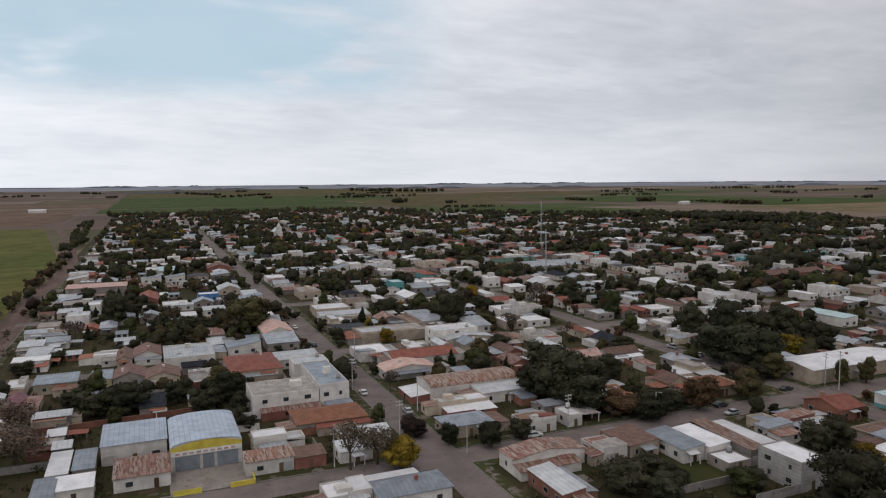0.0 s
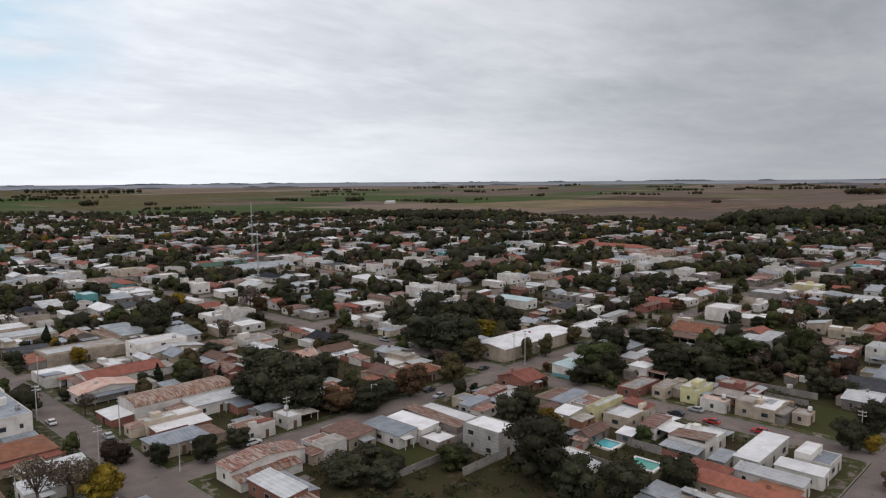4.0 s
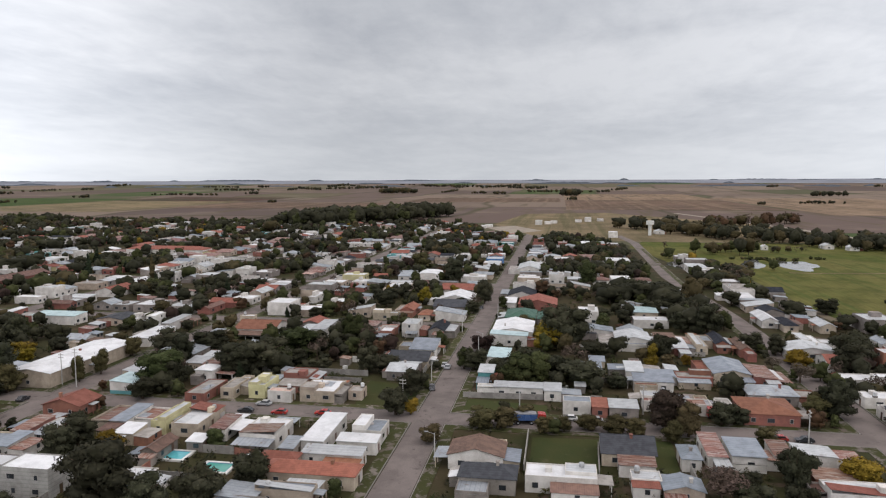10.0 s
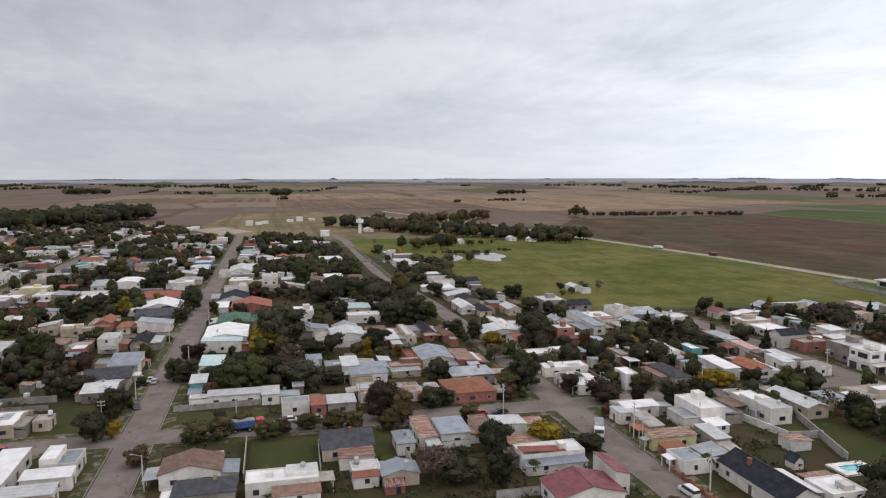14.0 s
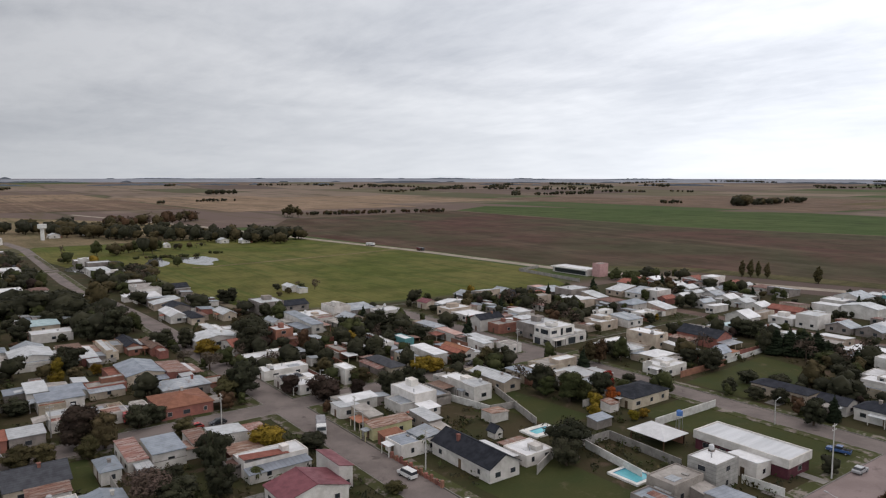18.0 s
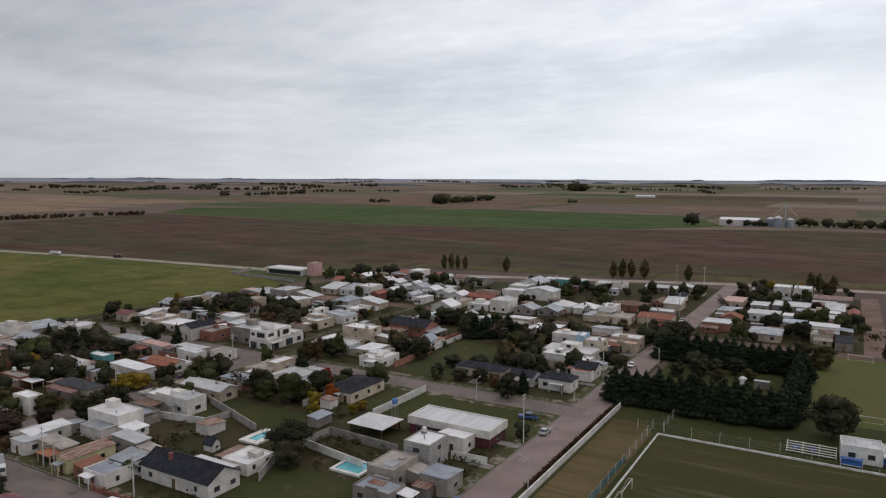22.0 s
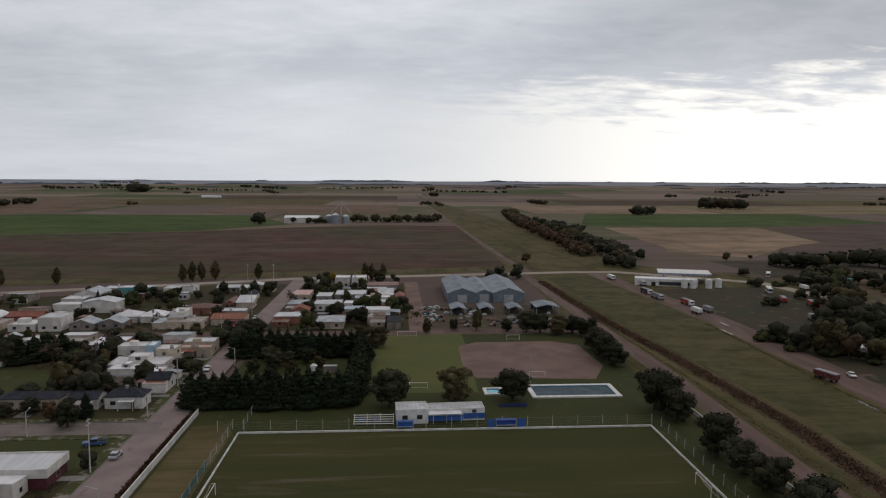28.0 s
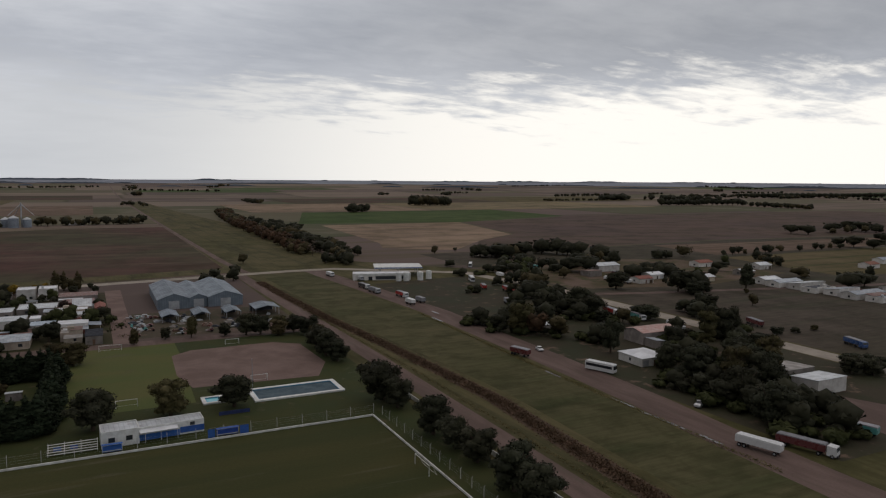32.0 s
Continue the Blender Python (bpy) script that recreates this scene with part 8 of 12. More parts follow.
def strip_scrub(name, path, wide, count, size, h, mats, label, seed):
    """Low uneven growth along a line, as many small blades and clumps."""
    rs = np.random.RandomState(seed)
    p = np.array(path, float)
    seg = np.linalg.norm(np.diff(p, axis=0), axis=1)
    at = np.concatenate([[0], np.cumsum(seg)])
    s = rs.uniform(0, at[-1], count)
    k = np.clip(np.searchsorted(at, s) - 1, 0, len(seg) - 1)
    f = ((s - at[k]) / seg[k])[:, None]
    d = (p[k + 1] - p[k]) / seg[k][:, None]
    off = rs.normal(scale=wide / 4, size=(count, 1))
    c = p[k] * (1 - f) + p[k + 1] * f + np.stack([-d[:, 1], d[:, 0]], 1) * off
    tall = h * rs.uniform(0.5, 1.2, count) * np.exp(-(off[:, 0] / (wide / 2)) ** 2)
    a = rs.uniform(0, 2 * math.pi, count)
    dx, dy = np.cos(a) * size, np.sin(a) * size
    lean = rs.normal(scale=0.35, size=(count, 2))
    z0 = np.full(count, 0.0)
    v = np.stack([np.stack([c[:, 0] - dx, c[:, 1] - dy, z0], 1), np.stack([c[:, 0] + dx, c[:, 1] + dy, z0], 1),
                  np.stack([c[:, 0] + dx * 0.5 + lean[:, 0], c[:, 1] + dy * 0.5 + lean[:, 1], tall], 1), np.stack([c[:, 0] - dx * 0.6 + lean[:, 0], c[:, 1] - dy * 0.6 + lean[:, 1], tall * 0.9], 1)], 1).reshape(-1, 3)
    me = bpy.data.meshes.new(name)
    me.from_pydata(v.tolist(), [], np.arange(count * 4).reshape(-1, 4).tolist())
    me.materials.append(mats)
    me.update()
    return tagged(new(name, me), label, name.replace("_", " "), kind="stuff")


LEAVES["reed"] = leaf_material("brown_reeds", (0.130, 0.084, 0.056), (0.180, 0.118, 0.078))
LEAVES["weed"] = leaf_material("dry_weeds", (0.085, 0.078, 0.030), (0.13, 0.105, 0.045))
patch("ditch", [(-93.5, -40), (-99.6, -40), (-101.6, -98), (-103.6, -140), (-105.4, -171), (-103, -216), (-100.4, -248), (-95.4, -305), (-91.6, -378), (-90.4, -430), (-88.4, -430), (-88.6, -378), (-91.2, -305), (-95.4, -248), (-97.4, -216), (-99, -171), (-97, -140)], 0.06, REED, "dark wet ditch full of reeds", "ditch")
strip_scrub("reeds", [(-96.6, -40), (-98.6, -98), (-100.2, -140), (-102.2, -171), (-100, -216), (-98, -248), (-93.4, -305), (-90.2, -378), (-89.4, -430)], 6.6, 30000, 0.2, 0.6, LEAVES["reed"], "brown reeds and scrub filling the ditch", 6)
strip_scrub("weeds", [(-92.6, -100), (-93.4, -200), (-91.6, -260), (-89, -330)], 3.0, 2500, 0.14, 0.25, LEAVES["weed"], "dry weeds on the bank of the dirt road", 7)
strip_scrub("weeds", [(-132.6, -100), (-132.8, -150), (-133.2, -200), (-136.5, -300)], 3.0, 3000, 0.14, 0.3, LEAVES["weed"], "dry weeds beside the lorry track", 8)
strip_scrub("street_hedge", [(55.0, -128), (55.0, -185)], 0.9, 1500, 0.22, 1.0, LEAVES["rust"], "straggly reddish shrubs along the white wall", 9)

house(-176.5, -192, -165, -180, 3.0, "hip", "white", "white", 1.9, "x", label="small white cottage with a bright white hipped roof")
house(-206, -216, -188, -205, 4.6, "gable", "grey", "pink", 1.2, "x", name="shed", label="large faded sheet-metal shed with patched walls", front=False)
house(-192, -204, -188, -198, 2.8, "mono", "grey", "grey", 0.4, "y", name="shed", label="small grey lean-to beside the metal shed", front=False)
house(-203, -142, -190, -133, 3.8, "mono", "white", "lightgrey", 0.7, "x", name="shed", label="white farm shed with a pale sheet roof", front=False)
house(-206, -156, -194, -146, 3.4, "mono", "grey", "dirty", 0.5, "x", name="shed", label="grey rendered shed under trees", front=False)
house(-172, -246, -165, -239, 2.8, "mono", "grey", "lightgrey", 0.4, "x", name="shed", label="low pale shed half hidden by trees", front=False)
for i in range(7):
    y = -306 + i * 12
    house(-382 - 4 * (i % 3), y, -368 + 3 * (i % 2), y + 9.5, 3.1, HR.choice(("gable", "mono", "flat")), "white", HR.choice(("lightgrey", "grey", "white", "darkgrey")), 1.2, "x")
for x, y in ((-400, -340), (-420, -250), (-352, -330), (-330, -352), (-310, -340), (-395, -215)):
    house(x, y, x + 11, y + 9, 3.0, "gable", HR.choice(("white", "cream", "grey")), HR.choice(("lightgrey", "white", "tile")), 1.2, "x")

# service station on the route
station = new("service_station")
station.matrix_basis = pose(-162, -414, 0, 0, 0, -18)
tagged(station, "white roadside service station with a flat forecourt canopy", "service station")
wg, rg = roof_geo("flat", 36, 11, 4.2, 0, "x")
part("shop_wall", wg, WALLS["white"], station)
part("shop_roof", rg, ROOFS["white"], station)
part("shop_window", Geo().box(-16, 5.5, 0.5, 4, 5.58, 2.6), GLASS, station, "long dark shop window")
part("entrance", Geo().box(6, 5.5, 0.05, 8.4, 5.58, 2.3), GLASS, station)
part("fascia", Geo().box(-18.1, 5.52, 3.1, 18.1, 5.7, 4.3), WHITE_PAINT, station)
part("canopy", Geo().box(-27, -28, 5.5, 4, -8, 6.5), WHITE_PAINT, station)
part("canopy_band", Geo().box(-27.05, -8, 5.7, 4.05, -7.94, 6.1), BLUEPAINT, station)
for x in (-24, -12, 0):
    for y in (-25, -11):
        part("column", Geo().box(x - 0.25, y - 0.25, 0, x + 0.25, y + 0.25, 5.5), WHITE_PAINT, station)
take(-195, -460, -135, -415)
for x, y in ((-168.4, -401), (-172.9, -399.6), (-182.2, -399), (-189.4, -402)):
    t = new("storage_tank")
    t.matrix_basis = pose(x, y, 0)
    part("shell", Geo().tube((0, 0, 0.2), (0, 0, 5.2), 1.8, 1.8, 18).tube((0, 0, 5.2), (0, 0, 5.7), 1.8, 0.5, 18), WHITE_PAINT, t)
    part("base", Geo().tube((0, 0, 0), (0, 0, 0.2), 2.0, 2.0, 18), KERB, t)
    tagged(t, "white upright storage tank beside the service station", "storage tank", "storage tanks")

RR = random.Random(31)


def thicket_tree(kind, x, y, h):
    """A tree with undergrowth about it."""
    tree(kind, x, y, h, 1.15, near=h > 11.4)
    for _ in range(3):
        # undergrowth below
        tree(RR.choice(("bush", "bush", "dark")), x + RR.gauss(0, 4.0), y + RR.gauss(0, 4.0), RR.uniform(2.2, 4.6), RR.uniform(1.2, 1.7), near=False)


thicket_tree("dark", -223, -201, 14)
thicket_tree("euca", -168, -144, 16)
thicket_tree("dark", -158, -116, 10.5)
thicket_tree("dark", -173, -213, 10)
thicket_tree("olive", -156, -243, 13)
thicket_tree("rust", -160, -236, 10)
thicket_tree("dark", -149, -264, 9.5)
thicket_tree("dark", -222, -324, 9)
thicket_tree("dark", -176, -147, 14)
thicket_tree("dark", -165, -108, 11)
thicket_tree("dark", -183, -150, 13)
thicket_tree("dark", -189, -160, 12)
thicket_tree("dark", -171, -130, 10)
thicket_tree("dark", -180, -128, 6)
thicket_tree("dark", -196, -168, 12)
thicket_tree("dark", -186, -180, 10)
thicket_tree("dark", -180, -168, 11)
thicket_tree("euca", -205, -190, 16)
thicket_tree("dark", -213, -182, 11)
thicket_tree("dark", -200, -200, 9)
thicket_tree("dark", -172, -118, 10)
thicket_tree("dark", -178, -256, 11)
thicket_tree("dark", -186, -268, 12)
thicket_tree("dark", -194, -280, 12)
thicket_tree("dark", -184, -290, 11)
thicket_tree("dark", -176, -278, 9)
thicket_tree("dark", -199, -268, 10)
thicket_tree("dark", -163, -254, 8)
thicket_tree("olive", -208, -240, 9)
thicket_tree("dark", -168, -160, 12)
thicket_tree("dark", -178, -140, 12)
thicket_tree("dark", -170, -270, 9)
thicket_tree("olive", -166, -230, 11)
thicket_tree("dark", -150, -250, 9)
thicket_tree("dark", -158, -258, 9)
thicket_tree("dark", -204, -258, 12)
thicket_tree("dark", -210, -274, 12)
thicket_tree("dark", -195, -254, 10)
thicket_tree("euca", -190, -150, 17)
thicket_tree("dark", -160, -128, 10)
thicket_tree("dark", -214, -214, 9)
thicket_tree("dark", -236, -212, 8)
thicket_tree("dark", -206, -330, 7)
thicket_tree("dark", -190, -340, 6)
thicket_tree("dark", -156, -122, 12)
thicket_tree("dark", -163, -137, 12)
thicket_tree("dark", -168, -122, 11)
for x, y, h in ((-157, -157, 7), (-160, -149, 8), (-158, -140, 9), (-161, -132, 9), (-163, -126, 10), (-168, -152, 9), (-166, -143, 10), (-175, -178, 9)):
    thicket_tree("dark", x, y, h)
for _ in range(26):
    x, y = RR.uniform(-460, -215), RR.uniform(-560, -240)
    if is_clear_spot(x, y) and abs(x + 238) > 9:
        tree(RR.choice(("dark", "dark", "olive", "green", "twig")), x, y, RR.uniform(4, 9), RR.uniform(0.9, 1.4))
grove(("dark", "dark", "green"), -230, -350, -300, -470, 30, 26, 9, 1)
grove(("dark", "dark", "olive"), -262, -400, -330, -420, 25, 16, 9, 2)
grove(("rust", "olive", "rust", "twig"), -156, -556, -172, -1000, 16, 110, 11, 3)
grove(("dark", "dark", "olive"), -178, -560, -196, -900, 18, 60, 12, 33)
grove(("rust", "olive", "dark"), -176, -1000, -205, -1300, 24, 60, 11, 4)
grove(("dark", "olive"), -104, -1500, -100, -1900, 12, 8, 8, 34)
grove(("dark", "dark", "olive"), -158, -505, -190, -560, 18, 14, 9, 5)
tree("olive", -98, -530, 9, 1.2)
for x, y, h in ((-66, -452, 8), (-58, -440, 7), (-76, -444, 9)):
    tree("dark", x, y, h, 1.2)
tree("dark", -82, -470, 7.5, 1.2)
tree("dark", -66, -430, 6.5, 1.2)
tree("dark", -60, -436, 6.5, 1.0)

# farm with silos across the ploughed field
def silo(x, y, r, h):
    root = new("silo")
    root.matrix_basis = pose(x, y, 0)
    part("shell", Geo().tube((0, 0, 0), (0, 0, h), r, r, 20), ROOFS["bluegrey"], root)
    part("cone_roof", Geo().tube((0, 0, h), (0, 0, h + r * 0.55), r * 1.04, 0.3, 20), ROOFS["lightgrey"], root)
    return tagged(root, "round ribbed steel grain silo with a conical roof", "silo", "grain silos")


for x, y, r, h in ((88, -1008, 6, 12), (74, -1014, 5, 10), (98, -1022, 5, 10)):
    silo(x, y, r, h)
mast = new("grain_elevator")
mast.matrix_basis = pose(80, -1016, 0)
part("tower", Geo().tube((0, 0, 0), (0, 0, 31), 0.8, 0.7, 6), METAL, mast)
for a, b in ((-14, 2), (14, 4), (8, -10)):
    part("spout", Geo().tube((0, 0, 29), (a, b, 15), 0.35, 0.35, 6), METAL, mast)
tagged(mast, "slim grain elevator with sloping spouts over silos", "grain elevator")
house(112, -1042, 160, -1010, 8.0, "gable", "white", "white", 2.5, "x", name="barn", label="long white farm barn with a gabled roof", front=False)
house(10, -1046, 30, -1036, 4.0, "gable", "white", "lightgrey", 1.5, "x", name="barn", label="small white farm barn among trees", front=False)
grove(("dark", "dark", "olive"), 65, -1030, -60, -1045, 20, 34, 13, 6)
grove(("dark",), 100, -1004, 150, -1012, 8, 8, 11, 7)
grove(("dark",), 185, -1000, 200, -1004, 12, 6, 17, 8)

# trees and buildings beyond the town edge
for x, y, h in ((20, -437, 12), (16, -440, 11), (9, -438, 11)):
    tree("poplar", x, y, h, 1.7)
grove(("dark", "olive", "yellow"), 60, -437, 0, -440, 12, 16, 6, 9)
grove(("dark", "green"), 280, -335, 262, -380, 14, 12, 8, 10)
grove(("dark", "dark", "olive"), 640, -290, 760, -190, 60, 60, 15, 11)
grove(("dark", "dark", "olive"), 760, -190, 925, -100, 70, 70, 16, 12)
grove(("olive", "rust", "twig"), 900, -175, 1040, -330, 30, 40, 16, 13)
grove(("euca",), 1030, -475, 1010, -450, 30, 7, 26, 14)
grove(("rust", "olive", "dark"), 1060, -500, 1020, -760, 14, 70, 8, 15)
grove(("dark", "dark", "green"), 880, 350, 1170, 205, 70, 190, 24, 16)
grove(("dark", "dark", "green"), 790, 990, 920, 720, 110, 230, 14, 17)
grove(("dark", "green"), 700, 1060, 790, 980, 90, 80, 12, 18)
grove(("dark", "olive", "green"), -70, 1500, 420, 1560, 160, 120, 12, 19)
grove(("dark",), 420, 1540, 700, 1090, 70, 80, 12, 20)
grove(("dark", "green"), 925, 640, 905, 340, 60, 60, 10, 21)
grove(("rust", "olive", "dark", "twig"), -67, 170, -66, 700, 8, 60, 7, 22)
grove(("dark", "green"), -66, 700, -90, 1300, 16, 50, 9, 23)
grove(("green", "dark"), 600, -30, 730, -18, 22, 22, 7, 24)
grove(("dark", "green", "olive"), 440, -34, 600, -32, 22, 28, 8, 25)
grove(("dark", "green", "olive"), 380, -95, 480, -92, 22, 22, 8, 26)
FG = random.Random(55)
for i in range(46):
    bear = math.radians(FG.uniform(-10, 232))
    r = FG.uniform(1700, 4500)
    x, y = r * math.sin(bear), r * math.cos(bear)
    L = FG.choice((40, 80, 140, 260)) * r / 2600
    a = FG.choice((0.0, math.pi / 2)) + FG.uniform(-0.1, 0.1)
    grove(("dark", "dark", "olive"), x, y, x + math.cos(a) * L, y + math.sin(a) * L, 25, int(6 + L / 9), FG.uniform(8, 13), i + 100)
for ax, ay, bx, by, n, h in ((858, -1437, 868, -1475, 22, 26), (865, -1480, 880, -1760, 40, 17), (1000, -2900, 1100, -3000, 50, 34), (2717, 698, 2745, 560, 34, 24), (1390, 1418, 1420, 1327, 26, 14),
                              (2474, -4, 2480, -60, 16, 26), (997, 3758, 1403, 3300, 60, 20), (700, 2065, 740, 2040, 12, 18), (1374, 1745, 1400, 1700, 20, 15), (-690, -1560, -760, -1500, 30, 26), (2430, -792, 2440, -900, 20, 18)):
    grove(("dark", "dark", "olive"), ax, ay, bx, by, 26, n, h, int(abs(ax)))
for x, y, w, d in ((1290, 1465, 30, 12), (-251, 1861, 36, 14), (-300, 1500, 20, 10), (560, -2300, 60, 16)):
    house(x, y, x + w, y + d, 6.0, "gable", "white", "white", 2.5, "x", name="barn", label="white farm barn out on the plain", front=False)

# lorry yard and trees along the route
bus(-210, -383, 70, "white")
bus(-206, -326, 72, "red")
bus(-244, -447, 60, "white")
bus(-268, -442, 40, "white")
bus(-279, -419, 110, "green")
for x, y, a, c in ((-284, -337, 80, "maroon"), (-293, -335, 78, "white"), (-302, -338, 84, "dark"), (-222, -224, 80, "white"), (-292, -352, 20, "white"), (-310, -366, 75, "maroon"), (-258, -400, 60, "white"), (-330, -372, 15, "blue"), (-345, -362, 80, "white"), (-236, -392, 85, "white")):
    lorry(x, y, a, "white", c, 7.0, False)
house(-330, -398, -312, -386, 4.2, "gable", "white", "lightgrey", 1.5, "x", name="shed", label="white lorry shed with a pale sheet roof", front=False)
house(-300, -378, -290, -368, 3.4, "mono", "grey", "rust", 0.5, "x", name="shed", label="grey workshop with a rusted sheet roof", front=False)
house(-412, -388, -398, -378, 3.2, "gable", "white", "tile", 1.5, "x")
house(-440, -360, -428, -350, 3.2, "gable", "white", "lightgrey", 1.5, "x")
grove(("dark", "dark", "olive"), -275, -497, -370, -520, 22, 26, 10, 71)
grove(("dark", "dark"), -310, -412, -356, -424, 14, 11, 10, 72)
grove(("dark", "olive"), -315, -356, -350, -350, 12, 8, 9, 73)
grove(("dark", "dark"), -325, -322, -300, -285, 10, 8, 9, 74)
grove(("dark", "dark"), -400, -436, -420, -428, 10, 5, 8, 75)
grove(("dark", "dark"), -186, -262, -200, -282, 10, 6, 13, 76)
grove(("dark", "dark", "olive"), -220, -330, -230, -346, 8, 5, 12, 77)
grove(("dark",), -262, -258, -272, -250, 6, 3, 9, 78)
grove(("bush", "dark"), -212, -408, -242, -408, 8, 6, 4, 79)
grove(("dark", "dark", "olive"), -162, -490, -186, -566, 16, 16, 10, 80)
grove(("dark", "dark"), -178, -1120, -210, -800, 14, 40, 12, 81)
grove(("dark",), -430, -1262, -470, -1285, 14, 14, 17, 82)
grove(("dark", "dark"), -1500, -1815, -1560, -1800, 30, 16, 22, 83)
grove(("dark", "dark"), -1640, -1796, -1640, -1500, 40, 50, 20, 84)
HZ = random.Random(91)
for i in range(80):
    bear, r = math.radians(HZ.uniform(-12, 236)), HZ.uniform(2600, 4000)
    x, y, L, a = r * math.sin(bear), r * math.cos(bear), HZ.choice((60, 120, 240, 420)), HZ.uniform(0, 3.14)
    grove(("dark", "dark", "olive"), x, y, x + math.cos(a) * L, y + math.sin(a) * L, 30, int(6 + L / 12), HZ.uniform(9, 15), i + 300)

for ax, ay, bx, by, n, h in ((-440, -296, -800, -276, 26, 8), (-478, -430, -900, -436, 24, 8), (-800, -565, -1300, -540, 22, 10), (-920, -280, -940, -420, 14, 9), (-600, -180, -640, -230, 12, 10), (-460, -350, -480, -400, 8, 8)):
    grove(("dark", "dark", "olive"), ax, ay, bx, by, 8, n, h, n + 500)
for i, (x, y) in enumerate(((-500, -285), (-520, -282), (-545, -284), (-575, -280), (-610, -276), (-650, -270), (-520, -330), (-560, -345))):
    house(x, y, x + 12, y + 9, 3.2, "gable", "white", ("lightgrey", "white", "tile", "bluegrey")[i % 4], 1.5, "x", front=False)

# parked cars and street trees along the kerbs
CP = random.Random(61)
for u, lo, hi, n in ((178.0, -60, 230, 7), (60.5, -280, -110, 3), (60.5, 160, 330, 4)):
    for _ in range(n):
        y = CP.uniform(lo, hi)
        if min(abs(y - v) for v in V_STREETS) > 14:
            car(u + CP.choice((-3.2, 3.2)), y, CP.choice((88, 90, 92, 270)), CP.choice(("silver", "white", "dark", "silver", "white", "red", "blue")))
for v, lo, hi, n in ((33.0, 140, 280, 3), (144.0, 80, 240, 4), (-78.0, 80, 250, 3)):
    for _ in range(n):
        x = CP.uniform(lo, hi)
        if min(abs(x - u) for u in U_STREETS) > 14:
            car(x, v + CP.choice((-3.2, 3.2)), CP.choice((0, 2, 180, 178)), CP.choice(("silver", "white", "dark", "silver", "white")))
for _ in range(420):
    if CP.random() < 0.5:
        x, y = CP.choice(U_STREETS[1:7]) + CP.choice((-6.4, 6.4)), CP.uniform(-280, 900)
        clash = min(abs(y - v) for v in V_STREETS) < 11
    else:
        x, y = CP.uniform(70, 800), CP.choice(V_STREETS[1:12]) + CP.choice((-6.4, 6.4))
        clash = min(abs(x - u) for u in U_STREETS) < 11
    if clash or not inside(x, y, TOWN) or math.hypot(x, y) < 165 or not is_free(x - 0.4, y - 0.4, x + 0.4, y + 0.4, 0.0):
        continue
    if x > 300 and -90 < y < -55:
        continue
    tree(CP.choice(("dark", "green", "dark", "green", "olive", "twig", "rust")), x, y, CP.uniform(3.2, 5.6), CP.uniform(0.9, 1.3), near=False)


# ---- landmarks and things of the near blocks ----
POND = material("pond_water", (0.10, 0.10, 0.095), (0.085, 0.085, 0.08), 0.1, rough=0.05, bump=0, rand=0)
def shore(cx, cy, a, b, turn, seed, n=34):
    """An uneven shoreline about an oval."""
    rng, c, d = random.Random(seed), math.cos(radians(turn)), math.sin(radians(turn))
    ring = []
    for i in range(n):
        f = 2 * math.pi * i / n
        w = 1.0 + 0.16 * math.sin(3 * f + seed) + 0.10 * math.sin(5 * f + 2 * seed) + rng.uniform(-0.06, 0.06)
        px, py = a * w * math.cos(f), b * w * math.sin(f)
        ring.append((cx + px * c - py * d, cy + px * d + py * c))
    return ring


for ring in (shore(541, -139, 29, 7.5, -12, 2), shore(536, -167, 29, 14, -8, 5), shore(533, -97, 40, 16, -14, 3)):
    patch("pond", ring, 0.06, POND, "shallow pond reflecting the pale sky", "pond")
grove(("bush", "bush", "green"), 524, -150, 566, -156, 3, 12, 2.4, 65)
grove(("bush", "olive"), 572, -138, 562, -180, 5, 22, 2.4, 67)
grove(("green", "olive"), 500, -95, 512, -130, 8, 7, 6, 61)
grove(("green", "olive", "green"), 610, -115, 640, -160, 18, 9, 12, 63)
grove(("twig", "olive", "dark"), 628, -170, 640, -215, 12, 8, 6, 64)
grove(("bush", "olive"), 566, -130, 580, -200, 10, 12, 2.5, 62)
for x, y, w, d, r in ((854, -200, 14, 9, "white"), (906, -168, 16, 9, "lightgrey"), (660, -236, 11, 8, "lightgrey"), (648, -252, 9, 8, "white"), (646, -178, 6, 5, "white"), (813, -115, 14, 10, "lightgrey"), (835, -150, 16, 9, "grey"), (872, -128, 14, 9, "tile")):
    house(x, y, x + w, y + d, 3.2, "gable", "white", r, 1.6, "x")

tower = new("water_tower")
tower.matrix_basis = pose(797, -97, 0)
part("shaft", Geo().tube((0, 0, 0), (0, 0, 11), 1.8, 1.8, 14), WHITE_PAINT, tower)
part("tank", Geo().tube((0, 0, 11), (0, 0, 12), 1.8, 4.2, 16).tube((0, 0, 12), (0, 0, 16), 4.2, 4.2, 16), WHITE_PAINT, tower)
tagged(tower, "white concrete water tower with a wide tank", "water tower")
church = new("church")
church.matrix_basis = pose(141, 845, 0)
wg, rg = roof_geo("gable", 10, 22, 7, 3.5, "y")
part("nave_wall", wg, WALLS["white"], church)
part("nave_roof", rg, ROOFS["lightgrey"], church)
part("bell_tower", Geo().box(-3, -15, 0, 3, -11, 13), WALLS["white"], church)
part("spire", Geo().tube((0, -13, 13), (0, -13, 18), 2.6, 0.2, 4), WALLS["white"], church)
take(135, 830, 147, 857)
tagged(church, "white church with a bell tower over trees", "church")


